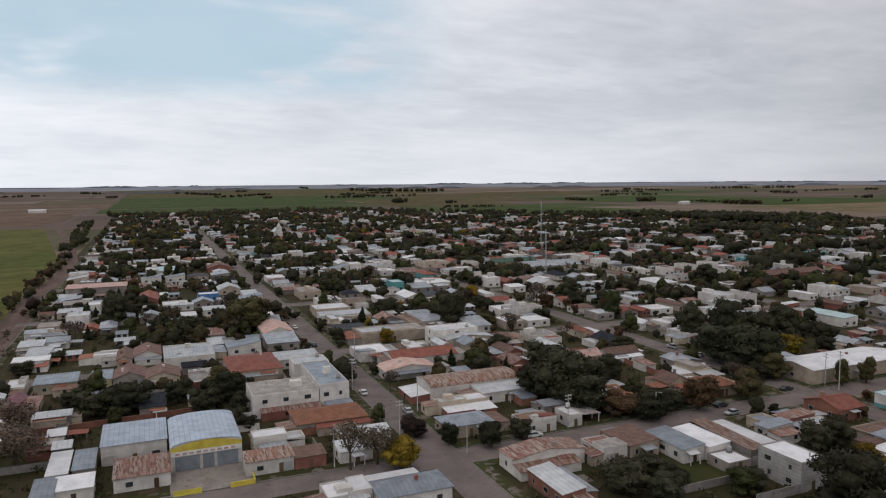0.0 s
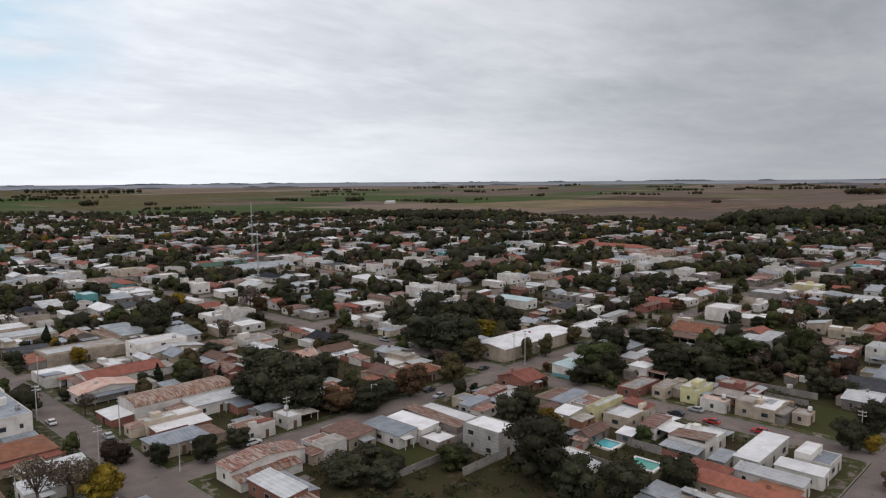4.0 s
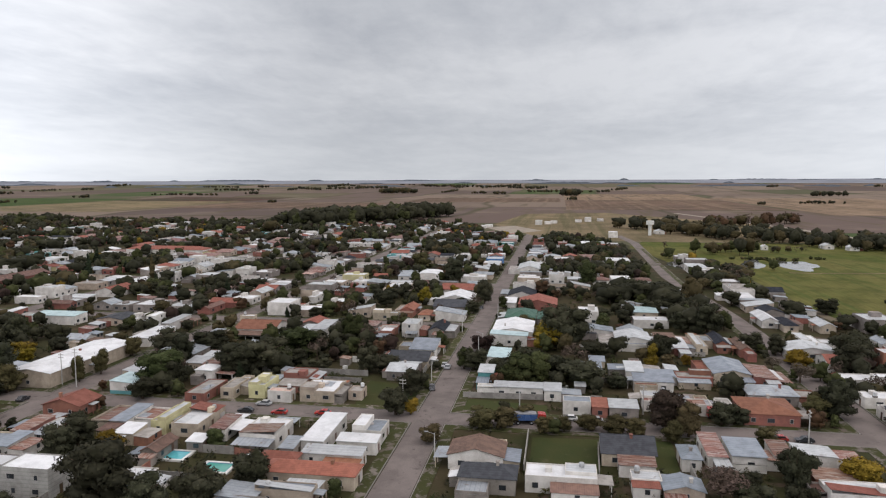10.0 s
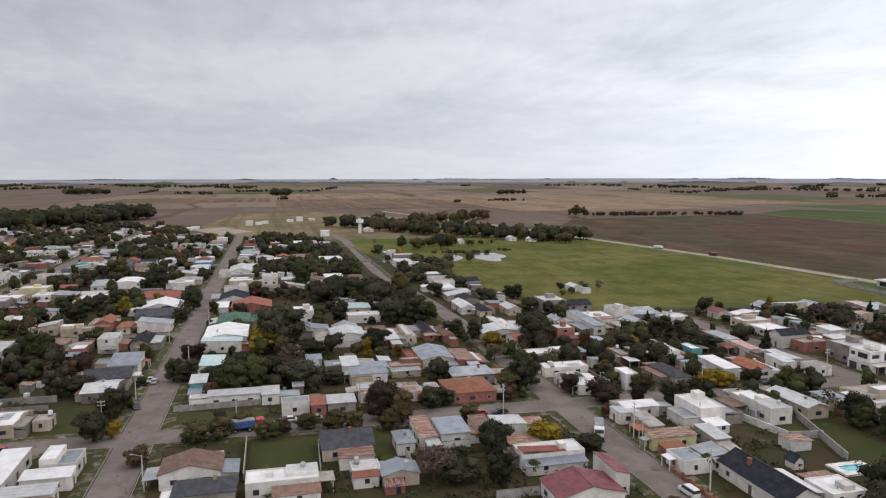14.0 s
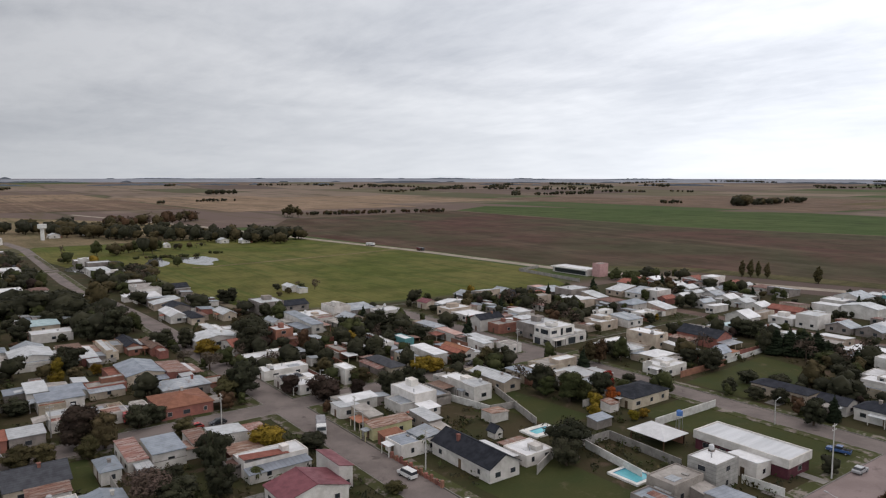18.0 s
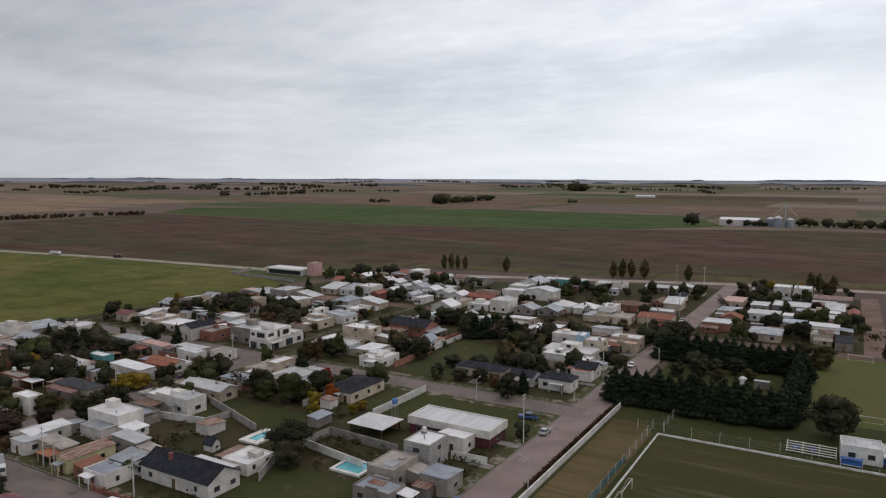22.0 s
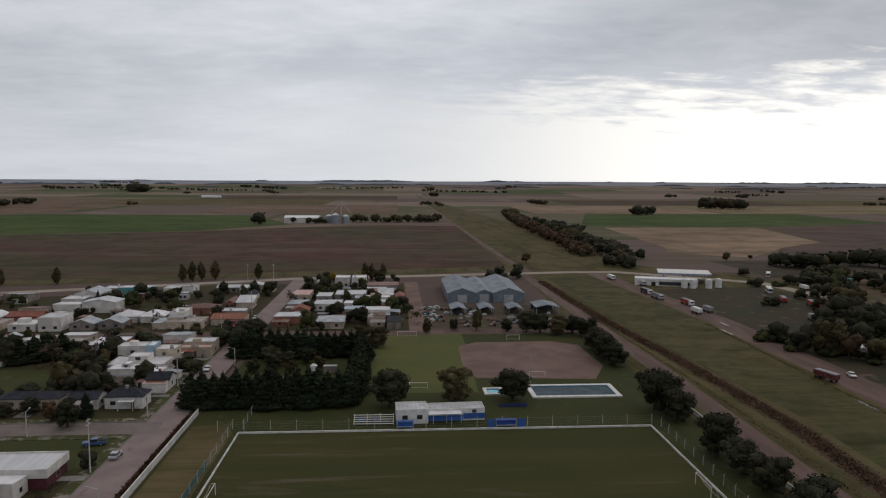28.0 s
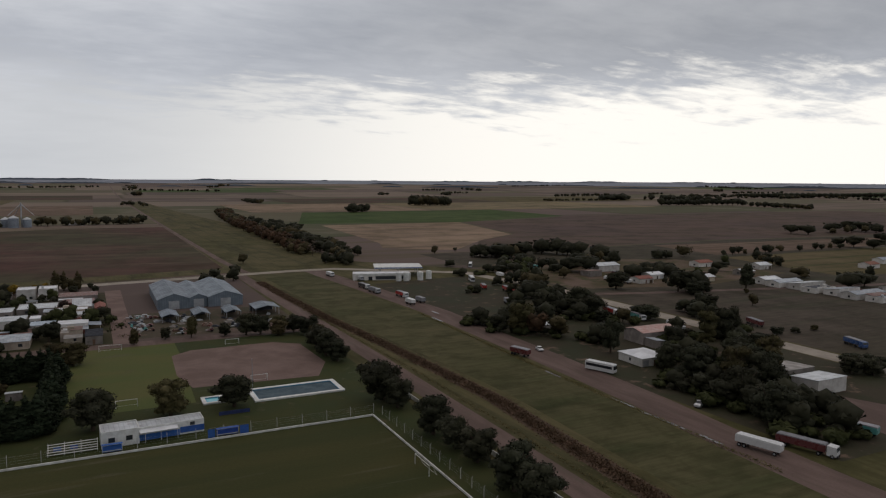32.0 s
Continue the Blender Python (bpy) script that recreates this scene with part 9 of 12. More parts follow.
def lattice_mast(x, y, h, w, label):
    root = new("radio_mast")
    root.matrix_basis = pose(x, y, 0)
    pts = [(w, 0), (-w / 2, w * 0.87), (-w / 2, -w * 0.87)]
    for px, py in pts:
        part("leg", Geo().tube((px, py, 0), (px * 0.5, py * 0.5, h), 0.12, 0.09, 5), METAL, root)
    n = int(h / 3)
    for i in range(n):
        f, f2 = 1 - 0.5 * i / n, 1 - 0.5 * (i + 1) / n
        for k in range(3):
            a, b = pts[k], pts[(k + 1) % 3]
            part("brace", Geo().tube((a[0] * f, a[1] * f, h * i / n), (b[0] * f2, b[1] * f2, h * (i + 1) / n), 0.05, 0.05, 4), METAL, root)
    part("antenna", Geo().tube((0, 0, h), (0, 0, h + 2.5), 0.2, 0.15, 6), WHITE_PAINT, root)
    return tagged(root, label, "mast")


lattice_mast(342, 577, 42, 0.9, "tall lattice radio mast rising over the town")
lattice_mast(236, 392, 30, 0.6, "thin lattice radio mast between houses")

# service yard by the route
roadside = house(304, -352, 334, -340, 4.2, "flat", "white", "white", 1, "x", label="long pale roadside building with a white flat roof", name="roadside_building", front=False)
part("glazing", Geo().box(-14, 6.0, 0.4, 13, 6.08, 2.9), GLASS, roadside, "long dark shop windows")
part("eave", Geo().box(-15.6, 5.9, 3.5, 15.6, 7.6, 3.9), WHITE_PAINT, roadside)
house(296, -351, 302, -343, 8.5, "flat", "pink", "dirty", 1, "x", label="square pink tower beside the roadside building", name="tower_building", front=False)
straight_wall("boundary_wall", 290, -318, 348, -322, 2.0, YARDWALL, "grey concrete boundary wall at the field edge")
straight_wall("boundary_wall", 348, -322, 352, -344, 2.0, YARDWALL, "grey concrete boundary wall at the field edge")
house(356, -166, 366, -160, 3.0, "gable", "white", "lightgrey", 1.0, "x", name="ruin", label="small abandoned white farmhouse in the pasture", front=False)
house(350, -168, 354, -163, 2.6, "mono", "white", "grey", 0.5, "x", name="ruin", label="ruined white outbuilding in the pasture", front=False)
for kind, x, y, h in (("twig", 358, -176, 5), ("green", 362, -170, 4.5), ("olive", 352, -158, 4), ("dark", 368, -158, 4.5), ("twig", 365, -180, 5), ("olive", 347, -150, 3.5), ("twig", 371, -172, 4)):
    tree(kind, x, y, h, 1.3)
# new houses at the end of the street
for i, (x, y) in enumerate(((956, 24), (972, 12), (990, 4), (1018, -30), (1034, -44), (1046, -62), (884, 92), (902, 86), (760, -60))):
    house(x, y, x + 11, y + 9, 3.4 if i % 4 else 6.2, "flat", "white", "white", 1, "x", front=False, label="new white house on a bare plot at the town edge")
patch("gravel_lot", [(800, 55), (900, 95), (935, 60), (850, 20)], 0.05, ROUTE, "pale gravel storage lot at the town edge", "lot")

# lawns and yards
LAWN_BOX = []
for n, ring, mat in (("lawn", [(184, 56), (182, 40), (206, 41), (209, 58)], LAWN), ("lawn", [(183, 25.5), (183, 2), (193, 3), (196, 26)], LAWN), ("lawn", [(147, 6), (147, -9.5), (169, -10), (168, 6)], LAWN),
                     ("lawn", [(170, -17), (150, -17), (150, -26), (170, -27)], LAWN), ("lawn", [(126, -187), (129, -236), (106, -233), (104, -187)], LAWN), ("lawn", [(117, -171), (117, -152), (66, -148), (66, -171)], LAWN),
                     ("lawn", [(109, -88), (80, -90), (80, -112), (109, -112)], LAWN), ("lawn", [(152, -124), (122, -126), (122, -140), (152, -138)], LAWN), ("lawn", [(126, 138), (98, 137), (100, 108), (128, 112)], LAWN),
                     ("lawn", [(155, 55), (155, 39.5), (169, 39.5), (168, 44)], LAWN)):
    patch(n, ring, 0.03, mat, "mown garden lawn between houses", "lawn")
    LAWN_BOX.append((min(p[0] for p in ring), min(p[1] for p in ring), max(p[0] for p in ring), max(p[1] for p in ring)))
pool(140.5, 82.5, 146.5, 90.5, 0.7, 0.3, AQUA, POOLBLUE, "rectangular garden pool with clear turquoise water")
pool(135.5, 69.5, 141.5, 77.0, 0.7, 0.3, material("green_pool_water", (0.09, 0.33, 0.27), (0.08, 0.28, 0.23), 0.5, rough=0.1, bump=0.05, rand=0), POOLBLUE, "small garden pool with green water")
pool(87.5, -121.5, 95.5, -114.5, 0.8, 0.3, AQUA, POOLBLUE, "oval garden pool with white surround and turquoise water")
pool(119, -125.5, 125, -116.5, 1.6, 0.3, AQUA, POOLBLUE, "garden pool with a wide white terrace")

gazebo = new("gazebo")
gazebo.matrix_basis = pose(100.5, -138.5, 0)
part("roof", roof_geo("hip", 10.0, 8.6, 2.8, 1.3, "x")[1], ROOFS["white"], gazebo)
for px in (-4.6, 4.6):
    for py in (-3.9, 3.9):
        part("post", Geo().box(px - 0.12, py - 0.12, 0, px + 0.12, py + 0.12, 2.8), DARKWOOD, gazebo)
part("back_wall", Geo().box(-4.4, -4.0, 0, 4.4, -3.85, 2.6), WALLS["brick"], gazebo)
tagged(gazebo, "garden gazebo with a white pyramid roof on posts", "gazebo")
take(95, -143.5, 106, -133.5)

# workshop with the yellow front
g = Geo()
W0, W1, WV = HALL_BOX
n = 12
arc = [(W0 + (W1 - W0) * i / n, 5.3 + 1.25 * math.sin(math.pi * i / n)) for i in range(n + 1)]
for (x0, z0), (x1, z1) in zip(arc, arc[1:]):
    g.face([(x0, WV - 0.25, 4.6), (x1, WV - 0.25, 4.6), (x1, WV - 0.25, z1), (x0, WV - 0.25, z0)])
    g.face([(x1, WV - 0.02, 4.6), (x0, WV - 0.02, 4.6), (x0, WV - 0.02, z0), (x1, WV - 0.02, z1)])
    g.face([(x0, WV - 0.25, z0), (x1, WV - 0.25, z1), (x1, WV - 0.02, z1), (x0, WV - 0.02, z0)])
ob = part("gable_fascia", g, WALLS["yellow"])
tagged(ob, "curved bright yellow fascia over the workshop front", "fascia")
ob = part("sign_board", Geo().box(W0 + 0.2, WV - 0.42, 3.6, W1 - 0.2, WV - 0.28, 4.6), WHITE_PAINT)
tagged(ob, "long white shop sign with faded red lettering bars", "sign")
for i in range(9):
    x = W0 + 1.0 + i * (W1 - W0 - 2) / 9
    part("lettering_bar", Geo().box(x, WV - 0.45, 3.85, x + 0.9, WV - 0.425, 4.3), WALLS["pink"], ob)
door_mat = material("grey_roller_shutter", (0.22, 0.25, 0.28), (0.17, 0.19, 0.22), 0.5, rough=0.5, metal=0.3, local=False)
for a, b in ((0.06, 0.40), (0.44, 0.60), (0.64, 0.94)):
    s = part("roller_shutter", Geo().box(W0 + (W1 - W0) * a, WV - 0.1, 0.1, W0 + (W1 - W0) * b, WV - 0.03, 3.3), door_mat)
    tagged(s, "grey roller shutter in the workshop front", "roller shutter", "workshop shutters")
patch("forecourt", [(W0 - 0.5, WV - 13), (W1 + 1, WV - 13), (W1 + 1, WV - 0.3), (W0 - 0.5, WV - 0.3)], 0.17, material("forecourt_concrete", (0.26, 0.235, 0.21), (0.19, 0.17, 0.152), 0.25, 3.0, rough=0.9, rand=0, third=(0.12, 0.105, 0.09), third_at=(0.56, 0.7)), "concrete forecourt of the workshop", "forecourt")
straight_wall("yellow_wall", W0, WV - 13, W0 + 5.5, WV - 13, 1.1, WALLS["yellow"], "low yellow forecourt wall by the street")
straight_wall("yellow_wall", W1 - 4, WV - 13, W1 + 1, WV - 13, 1.1, WALLS["yellow"], "low yellow forecourt wall by the street")
straight_wall("yellow_wall", W1 + 1, WV - 13, W1 + 1, WV - 6, 1.1, WALLS["yellow"], "low yellow forecourt wall by the street")
take(W0 - 1, WV - 14, W1 + 1, WV)


# street poles
def pole(x, y, h, turn, lamp=False, arms=2):
    root = new("street_lamp" if lamp else "utility_pole")
    root.matrix_basis = pose(x, y, 0, 0, 0, turn)
    part("pole", Geo().tube((0, 0, 0), (0, 0, h), 0.17, 0.1, 8), POST, root)
    if lamp:
        part("arm", Geo().tube((0, 0, h - 0.2), (1.8, 0, h + 0.3), 0.05, 0.04, 6), METAL, root)
        part("lamp_head", Geo().box(1.6, -0.15, h + 0.22, 2.3, 0.15, h + 0.36), METAL, root)
        return tagged(root, "grey street lamp with a curved arm", "street lamp", "street lamps")
    for i in range(arms):
        part("crossarm", Geo().box(-0.9, -0.06, h - 0.5 - i * 0.9, 0.9, 0.06, h - 0.36 - i * 0.9), POST, root)
        for s in (-0.8, 0.0 if i else 0.4, 0.8) if math.hypot(x, y) < 200 else ():
            part("insulator", Geo().tube((s, 0, h - 0.36 - i * 0.9), (s, 0, h - 0.18 - i * 0.9), 0.06, 0.04, 6), WHITE_PAINT, root)
    return tagged(root, "tall concrete utility pole with crossarms", "utility pole", "utility poles")


for x, y, h in ((65.8, -150.5, 12), (66.6, -214, 11), (67.6, -272, 11), (67.8, -330, 11), (188.8, 144.8, 12), (190, 150.5, 10), (171.5, -58, 9), (189.5, -22.5, 8), (182.4, 41.5, 9), (55.5, 205, 10), (55, 160, 10), (66.5, 178, 10),
                (66, 240, 10), (66.5, 300, 10), (90, -428, 12), (76, -436, 11), (183.5, -125, 9), (184, -170, 9), (150, -84, 9), (120, -84.5, 9), (97, 149.8, 9), (36, 149.5, 9), (236, 27, 9), (282, 39, 9), (301, 26, 9)):
    pole(x, y, h, 90 if abs(x - 66) < 6 or abs(x - 186) < 6 else 0)
for x, y, t in ((124, 148.8, -90), (66.6, 145.5, 180), (54.8, -128, 0), (66, -186, 180), (145, -83.5, 90), (184, 10, 180), (211, 38.8, -90), (253, 27.4, 90), (150, 27, 90), (184.5, -92, 180), (54.5, -236, 0), (90, -172.5, -90)):
    pole(x, y, 6.5, t, True)

# yard walls between lots
YR = random.Random(19)


def yard_divider(x0, y0, x1, y1):
    """A wall between two yards."""
    straight_wall("yard_wall", x0, y0, x1, y1, YR.choice((1.7, 1.9, 2.1)), YR.choice((YARDWALL, YARDWALL, WHITEWASH, WALLS["brick"])), "weathered rendered yard wall between gardens", 0.18)


yard_divider(104.1, -102.3, 109.5, -113.4)
yard_divider(109.5, -113.4, 108.8, -131.0)
yard_divider(108.8, -131.0, 87.8, -129.7)
yard_divider(108.2, -121.9, 89.7, -118.7)
yard_divider(107.5, -147, 107.1, -173)
yard_divider(153, -132.7, 125.7, -123)
yard_divider(147.3, -152.9, 149.5, -173)
yard_divider(131.1, -216, 132.2, -249)
yard_divider(154.7, -117.6, 140.6, -120.1)
yard_divider(140.6, -120.1, 139.2, -128.7)
yard_divider(75.9, -133.4, 67.2, -134.1)
yard_divider(163.2, -9.4, 147, -8.9)
yard_divider(196.8, 27, 197.9, 4)
yard_divider(147.4, 75.6, 145.5, 67.2)
yard_divider(147, 7, 169, 7)
yard_divider(118, 88, 140, 88)
yard_divider(96, 108, 128, 108)
yard_divider(128, 108, 128, 138)
yard_divider(30, 172, 52, 172)
yard_divider(10, 190, 40, 190)
yard_divider(0, 184, 0, 212)
yard_divider(80, 178, 110, 178)
yard_divider(110, 156, 110, 190)
yard_divider(-30, 200, 10, 202)
yard_divider(206, 60, 206, 80)
yard_divider(192, -110, 240, -112)
yard_divider(215, -90, 215, -140)
yard_divider(240, -100, 240, -160)
yard_divider(190, -160, 230, -162)
yard_divider(130, -190, 130, -215)
yard_divider(75, -200, 100, -200)
yard_divider(150, 160, 150, 200)
yard_divider(96, 190, 130, 190)
yard_divider(140, 210, 140, 240)
yard_divider(-20, 224, 30, 226)
yard_divider(20, 240, 20, 262)
yard_divider(214, 60, 214, 96)
yard_divider(230, 40, 230, 70)

# trees of the near blocks
def garden_tree(kind, x, y, h, w):
    """A tree where the ground is free."""
    if is_clear_spot(x, y, 0.6):
        tree(kind, x, y, h, w, near=True)
        take(x - 1.2, y - 1.2, x + 1.2, y + 1.2)


garden_tree("dark", 117.0, 86.2, 14.1, 1.26)
garden_tree("dark", 113.7, 74.8, 9.3, 1.25)
garden_tree("yellow", 140.4, 100.4, 6.2, 1.14)
garden_tree("dark", 119.5, 67.7, 9.7, 1.14)
garden_tree("dark", 131.4, 62.0, 8.3, 1.23)
garden_tree("green", 149.2, 78.8, 4.9, 1.27)
garden_tree("dark", 179.0, 42.8, 8.3, 1.11)
garden_tree("dark", 196.5, 42.3, 8.2, 1.33)
garden_tree("yellow", 179.9, 38.9, 4.8, 0.97)
garden_tree("dark", 220.5, 54.8, 6.1, 1.90)
garden_tree("dark", 226.7, 27.5, 7.2, 1.56)
garden_tree("plum", 251.5, 27.6, 6.3, 1.60)
garden_tree("dark", 217.7, 10.5, 10.3, 1.90)
garden_tree("dark", 220.3, 17.6, 6.3, 1.90)
garden_tree("yellow", 264.0, 1.7, 10.2, 1.37)
garden_tree("dark", 275.4, -4.4, 13.5, 1.35)
garden_tree("olive", 173.0, 19.0, 5.1, 1.86)
garden_tree("olive", 175.9, 13.0, 4.9, 1.90)
garden_tree("olive", 180.2, 8.3, 3.9, 1.89)
garden_tree("green", 140.1, 18.2, 6.9, 1.16)
garden_tree("olive", 161.0, 29.9, 4.6, 1.49)
garden_tree("dark", 106.2, 168.7, 16.6, 1.41)
garden_tree("dark", 108.4, 159.8, 12.2, 1.58)
garden_tree("dark", 121.0, 200.3, 10.0, 1.67)
garden_tree("dark", 136.2, 187.7, 6.9, 1.49)
garden_tree("dark", 160.6, 211.7, 6.0, 1.77)
garden_tree("dark", 127.0, 149.7, 6.9, 1.68)
garden_tree("rust", 138.0, 148.0, 10.4, 1.14)
garden_tree("olive", 156.8, 149.0, 9.0, 1.18)
garden_tree("dark", 145.9, 135.2, 6.8, 0.74)
garden_tree("twig", 169.0, 166.5, 6.0, 1.90)
garden_tree("dark", 180.2, 170.9, 15.8, 1.54)
garden_tree("olive", 180.7, 161.3, 8.8, 1.23)
garden_tree("olive", 193.9, 147.6, 8.4, 0.72)
garden_tree("olive", 203.1, 146.6, 8.2, 0.76)
garden_tree("olive", 225.7, 150.0, 7.1, 1.14)
garden_tree("green", 191.9, 118.9, 12.0, 1.43)
garden_tree("dark", 181.5, 118.3, 6.7, 1.46)
garden_tree("dark", 231.4, 138.1, 9.3, 1.90)
garden_tree("dark", 207.7, 102.0, 11.0, 1.41)
garden_tree("dark", 216.4, 95.6, 10.8, 1.90)
garden_tree("green", 235.7, 91.8, 10.4, 1.83)
garden_tree("dark", 238.7, 127.1, 7.8, 1.90)
garden_tree("dark", 146.4, 112.8, 8.0, 1.37)
garden_tree("dark", 137.7, 111.5, 8.4, 1.06)
garden_tree("dark", 97.0, 119.4, 4.5, 1.90)
garden_tree("dark", 98.2, 111.0, 4.4, 1.90)
garden_tree("dark", 90.5, 119.8, 4.6, 1.90)
garden_tree("green", 108.2, 103.0, 5.2, 1.62)
garden_tree("dark", 217.1, 77.5, 4.4, 1.87)
garden_tree("plum", 280.4, 50.9, 5.7, 1.33)
garden_tree("dark", 322.6, 39.4, 6.3, 1.36)
garden_tree("green", 129.1, 43.5, 4.1, 0.95)
garden_tree("dark", 153.9, 71.0, 3.2, 0.98)
garden_tree("twig", -29.1, 176.0, 10.3, 1.67)
garden_tree("twig", -33.2, 196.4, 12.1, 1.29)
garden_tree("dark", -15.3, 210.0, 7.6, 1.75)
garden_tree("dark", -8.9, 208.7, 8.7, 1.72)
garden_tree("dark", -21.8, 222.6, 5.0, 1.90)
garden_tree("olive", 17.6, 221.6, 7.8, 1.08)
garden_tree("dark", 18.3, 183.4, 6.6, 1.07)
garden_tree("twig", 38.9, 146.8, 11.1, 0.98)
garden_tree("twig", 45.3, 147.4, 8.8, 1.26)
garden_tree("yellow", 49.8, 143.4, 7.1, 1.43)
garden_tree("plum", 59.3, 160.6, 4.9, 1.90)
garden_tree("dark", 64.7, 151.6, 5.6, 1.03)
garden_tree("dark", 73.1, 146.2, 6.8, 1.11)
garden_tree("dark", 82.4, 148.2, 5.6, 1.17)
garden_tree("olive", 73.2, 187.2, 5.4, 1.34)
garden_tree("twig", 65.8, 199.8, 6.5, 1.08)
garden_tree("dark", 102.7, 176.8, 10.5, 1.49)
garden_tree("dark", 108.1, 168.5, 15.5, 1.28)
garden_tree("dark", 117.8, 170.0, 10.5, 1.15)
garden_tree("dark", 130.0, 177.2, 9.3, 1.06)
garden_tree("rust", 115.1, 153.0, 7.0, 1.90)
garden_tree("dark", 120.6, 147.0, 6.5, 1.90)
garden_tree("dark", 131.7, 152.3, 5.2, 1.90)
garden_tree("twig", 138.1, 149.4, 6.7, 1.90)
garden_tree("dark", 144.8, 133.7, 8.6, 0.66)
garden_tree("dark", 183.6, 182.9, 13.9, 1.90)
garden_tree("yellow", 220.0, 189.1, 6.2, 1.85)
garden_tree("dark", 175.8, 163.3, 5.8, 1.90)
garden_tree("dark", 111.3, 103.8, 4.7, 1.68)
garden_tree("dark", 87.4, 113.0, 6.4, 1.90)
garden_tree("dark", 92.6, 107.3, 5.3, 1.90)
garden_tree("olive", 38.8, 313.4, 13.5, 1.75)
garden_tree("dark", -33.9, 239.8, 3.8, 1.90)
garden_tree("plum", 0.6, 212.5, 4.9, 1.90)
garden_tree("dark", 21.7, 182.7, 3.7, 1.57)
garden_tree("dark", 119.2, 232.7, 6.5, 1.61)
garden_tree("rust", 67.9, 237.7, 6.1, 1.26)
garden_tree("dark", -32.3, 283.7, 4.1, 1.90)
garden_tree("dark", -40.6, 267.0, 4.8, 1.90)
garden_tree("dark", 264.2, -2.5, 15.9, 1.39)
garden_tree("yellow", 274.8, 5.5, 7.8, 1.72)
garden_tree("dark", 214.1, -8.2, 8.6, 1.90)
garden_tree("dark", 224.5, -0.3, 6.8, 1.76)
garden_tree("dark", 313.5, -18.4, 6.2, 1.77)
garden_tree("dark", 253.0, -35.4, 8.6, 1.44)
garden_tree("yellow", 247.1, -31.4, 6.5, 0.89)
garden_tree("plum", 178.2, -27.1, 10.2, 1.21)
garden_tree("olive", 174.2, -31.6, 8.5, 0.96)
garden_tree("dark", 183.9, -41.3, 6.4, 1.40)
garden_tree("olive", 169.9, -48.6, 4.9, 1.37)
garden_tree("olive", 171.5, 3.1, 4.1, 1.37)
garden_tree("olive", 173.5, -1.7, 3.7, 1.36)
garden_tree("olive", 175.8, -7.7, 4.0, 1.90)
garden_tree("olive", 173.7, -13.8, 4.5, 1.82)
garden_tree("olive", 172.9, -19.0, 4.3, 1.54)
garden_tree("olive", 169.8, -27.0, 5.3, 1.07)
garden_tree("dark", 153.5, -29.3, 5.6, 1.83)
garden_tree("twig", 138.5, -31.7, 7.4, 1.90)
garden_tree("dark", 136.3, -36.7, 5.2, 1.90)
garden_tree("green", 135.4, -38.4, 6.3, 0.88)
garden_tree("dark", 146.1, -47.6, 9.5, 0.83)
garden_tree("dark", 133.5, -44.6, 6.9, 1.06)
garden_tree("yellow", 150.9, -61.6, 6.9, 1.64)
garden_tree("dark", 145.4, -70.7, 4.5, 1.71)
garden_tree("dark", 193.9, -72.3, 10.2, 1.24)
garden_tree("dark", 255.0, -97.7, 12.0, 1.25)
garden_tree("twig", 212.3, -64.3, 10.3, 1.68)
garden_tree("yellow", 245.5, -78.8, 6.3, 1.53)
garden_tree("plum", 187.1, -83.8, 5.8, 1.33)
garden_tree("plum", 177.2, -89.9, 6.7, 1.75)
garden_tree("olive", 184.2, -105.6, 5.2, 1.55)
garden_tree("yellow", 183.6, -127.6, 5.2, 1.61)
garden_tree("yellow", 181.3, -131.5, 5.6, 1.50)
garden_tree("dark", 183.1, -141.9, 4.8, 1.12)
garden_tree("olive", 178.3, -150.0, 6.1, 1.08)
garden_tree("dark", 109.4, -116.8, 8.2, 1.42)
garden_tree("dark", 95.2, -135.6, 4.2, 1.90)
garden_tree("plum", 95.4, -121.4, 3.0, 1.83)
garden_tree("olive", 159.2, -179.3, 7.6, 0.89)
garden_tree("rust", 157.1, -182.9, 8.4, 0.82)
garden_tree("dark", 147.7, -260.5, 7.3, 1.72)
garden_tree("cypress", 119.7, -152.6, 5.1, 0.92)
garden_tree("olive", 114.6, -73.3, 2.6, 1.90)
garden_tree("plum", 173.5, -98.2, 5.4, 1.01)
garden_tree("dark", 101.5, -139.8, 3.4, 1.86)
garden_tree("dark", 103.8, -110.8, 6.5, 1.31)
garden_tree("dark", 94.6, -225.9, 6.0, 1.46)
garden_tree("green", 108.8, -240.7, 5.4, 1.90)
garden_tree("dark", 130.7, -241.6, 9.0, 0.81)
garden_tree("cypress", 124.5, -246.3, 10.1, 1.90)
garden_tree("cypress", 120.9, -249.0, 10.1, 1.90)
garden_tree("cypress", 116.5, -249.8, 10.3, 1.90)
garden_tree("cypress", 128.1, -243.6, 9.9, 1.90)
garden_tree("dark", 57.6, -282.3, 8.0, 1.90)
garden_tree("dark", 75.0, -240.5, 5.0, 1.90)
garden_tree("dark", 80.1, -196.1, 3.1, 1.83)
garden_tree("olive", 78.3, -118.7, 2.5, 1.90)
garden_tree("red", 137.5, -163.5, 5, 1.4)
garden_tree("red", 135, -159, 4.5, 1.3)
garden_tree("dark", 131, -209, 7.5, 1.0)
garden_tree("dark", 128, -204, 7, 1.0)
garden_tree("dark", 112, -188, 4.5, 1.3)
garden_tree("dark", 104, -188, 4, 1.5)
garden_tree("dark", 98, -190, 4.5, 1.3)
garden_tree("cypress", 112, -248, 7.5, 1.5)
garden_tree("cypress", 107, -246, 8, 1.5)
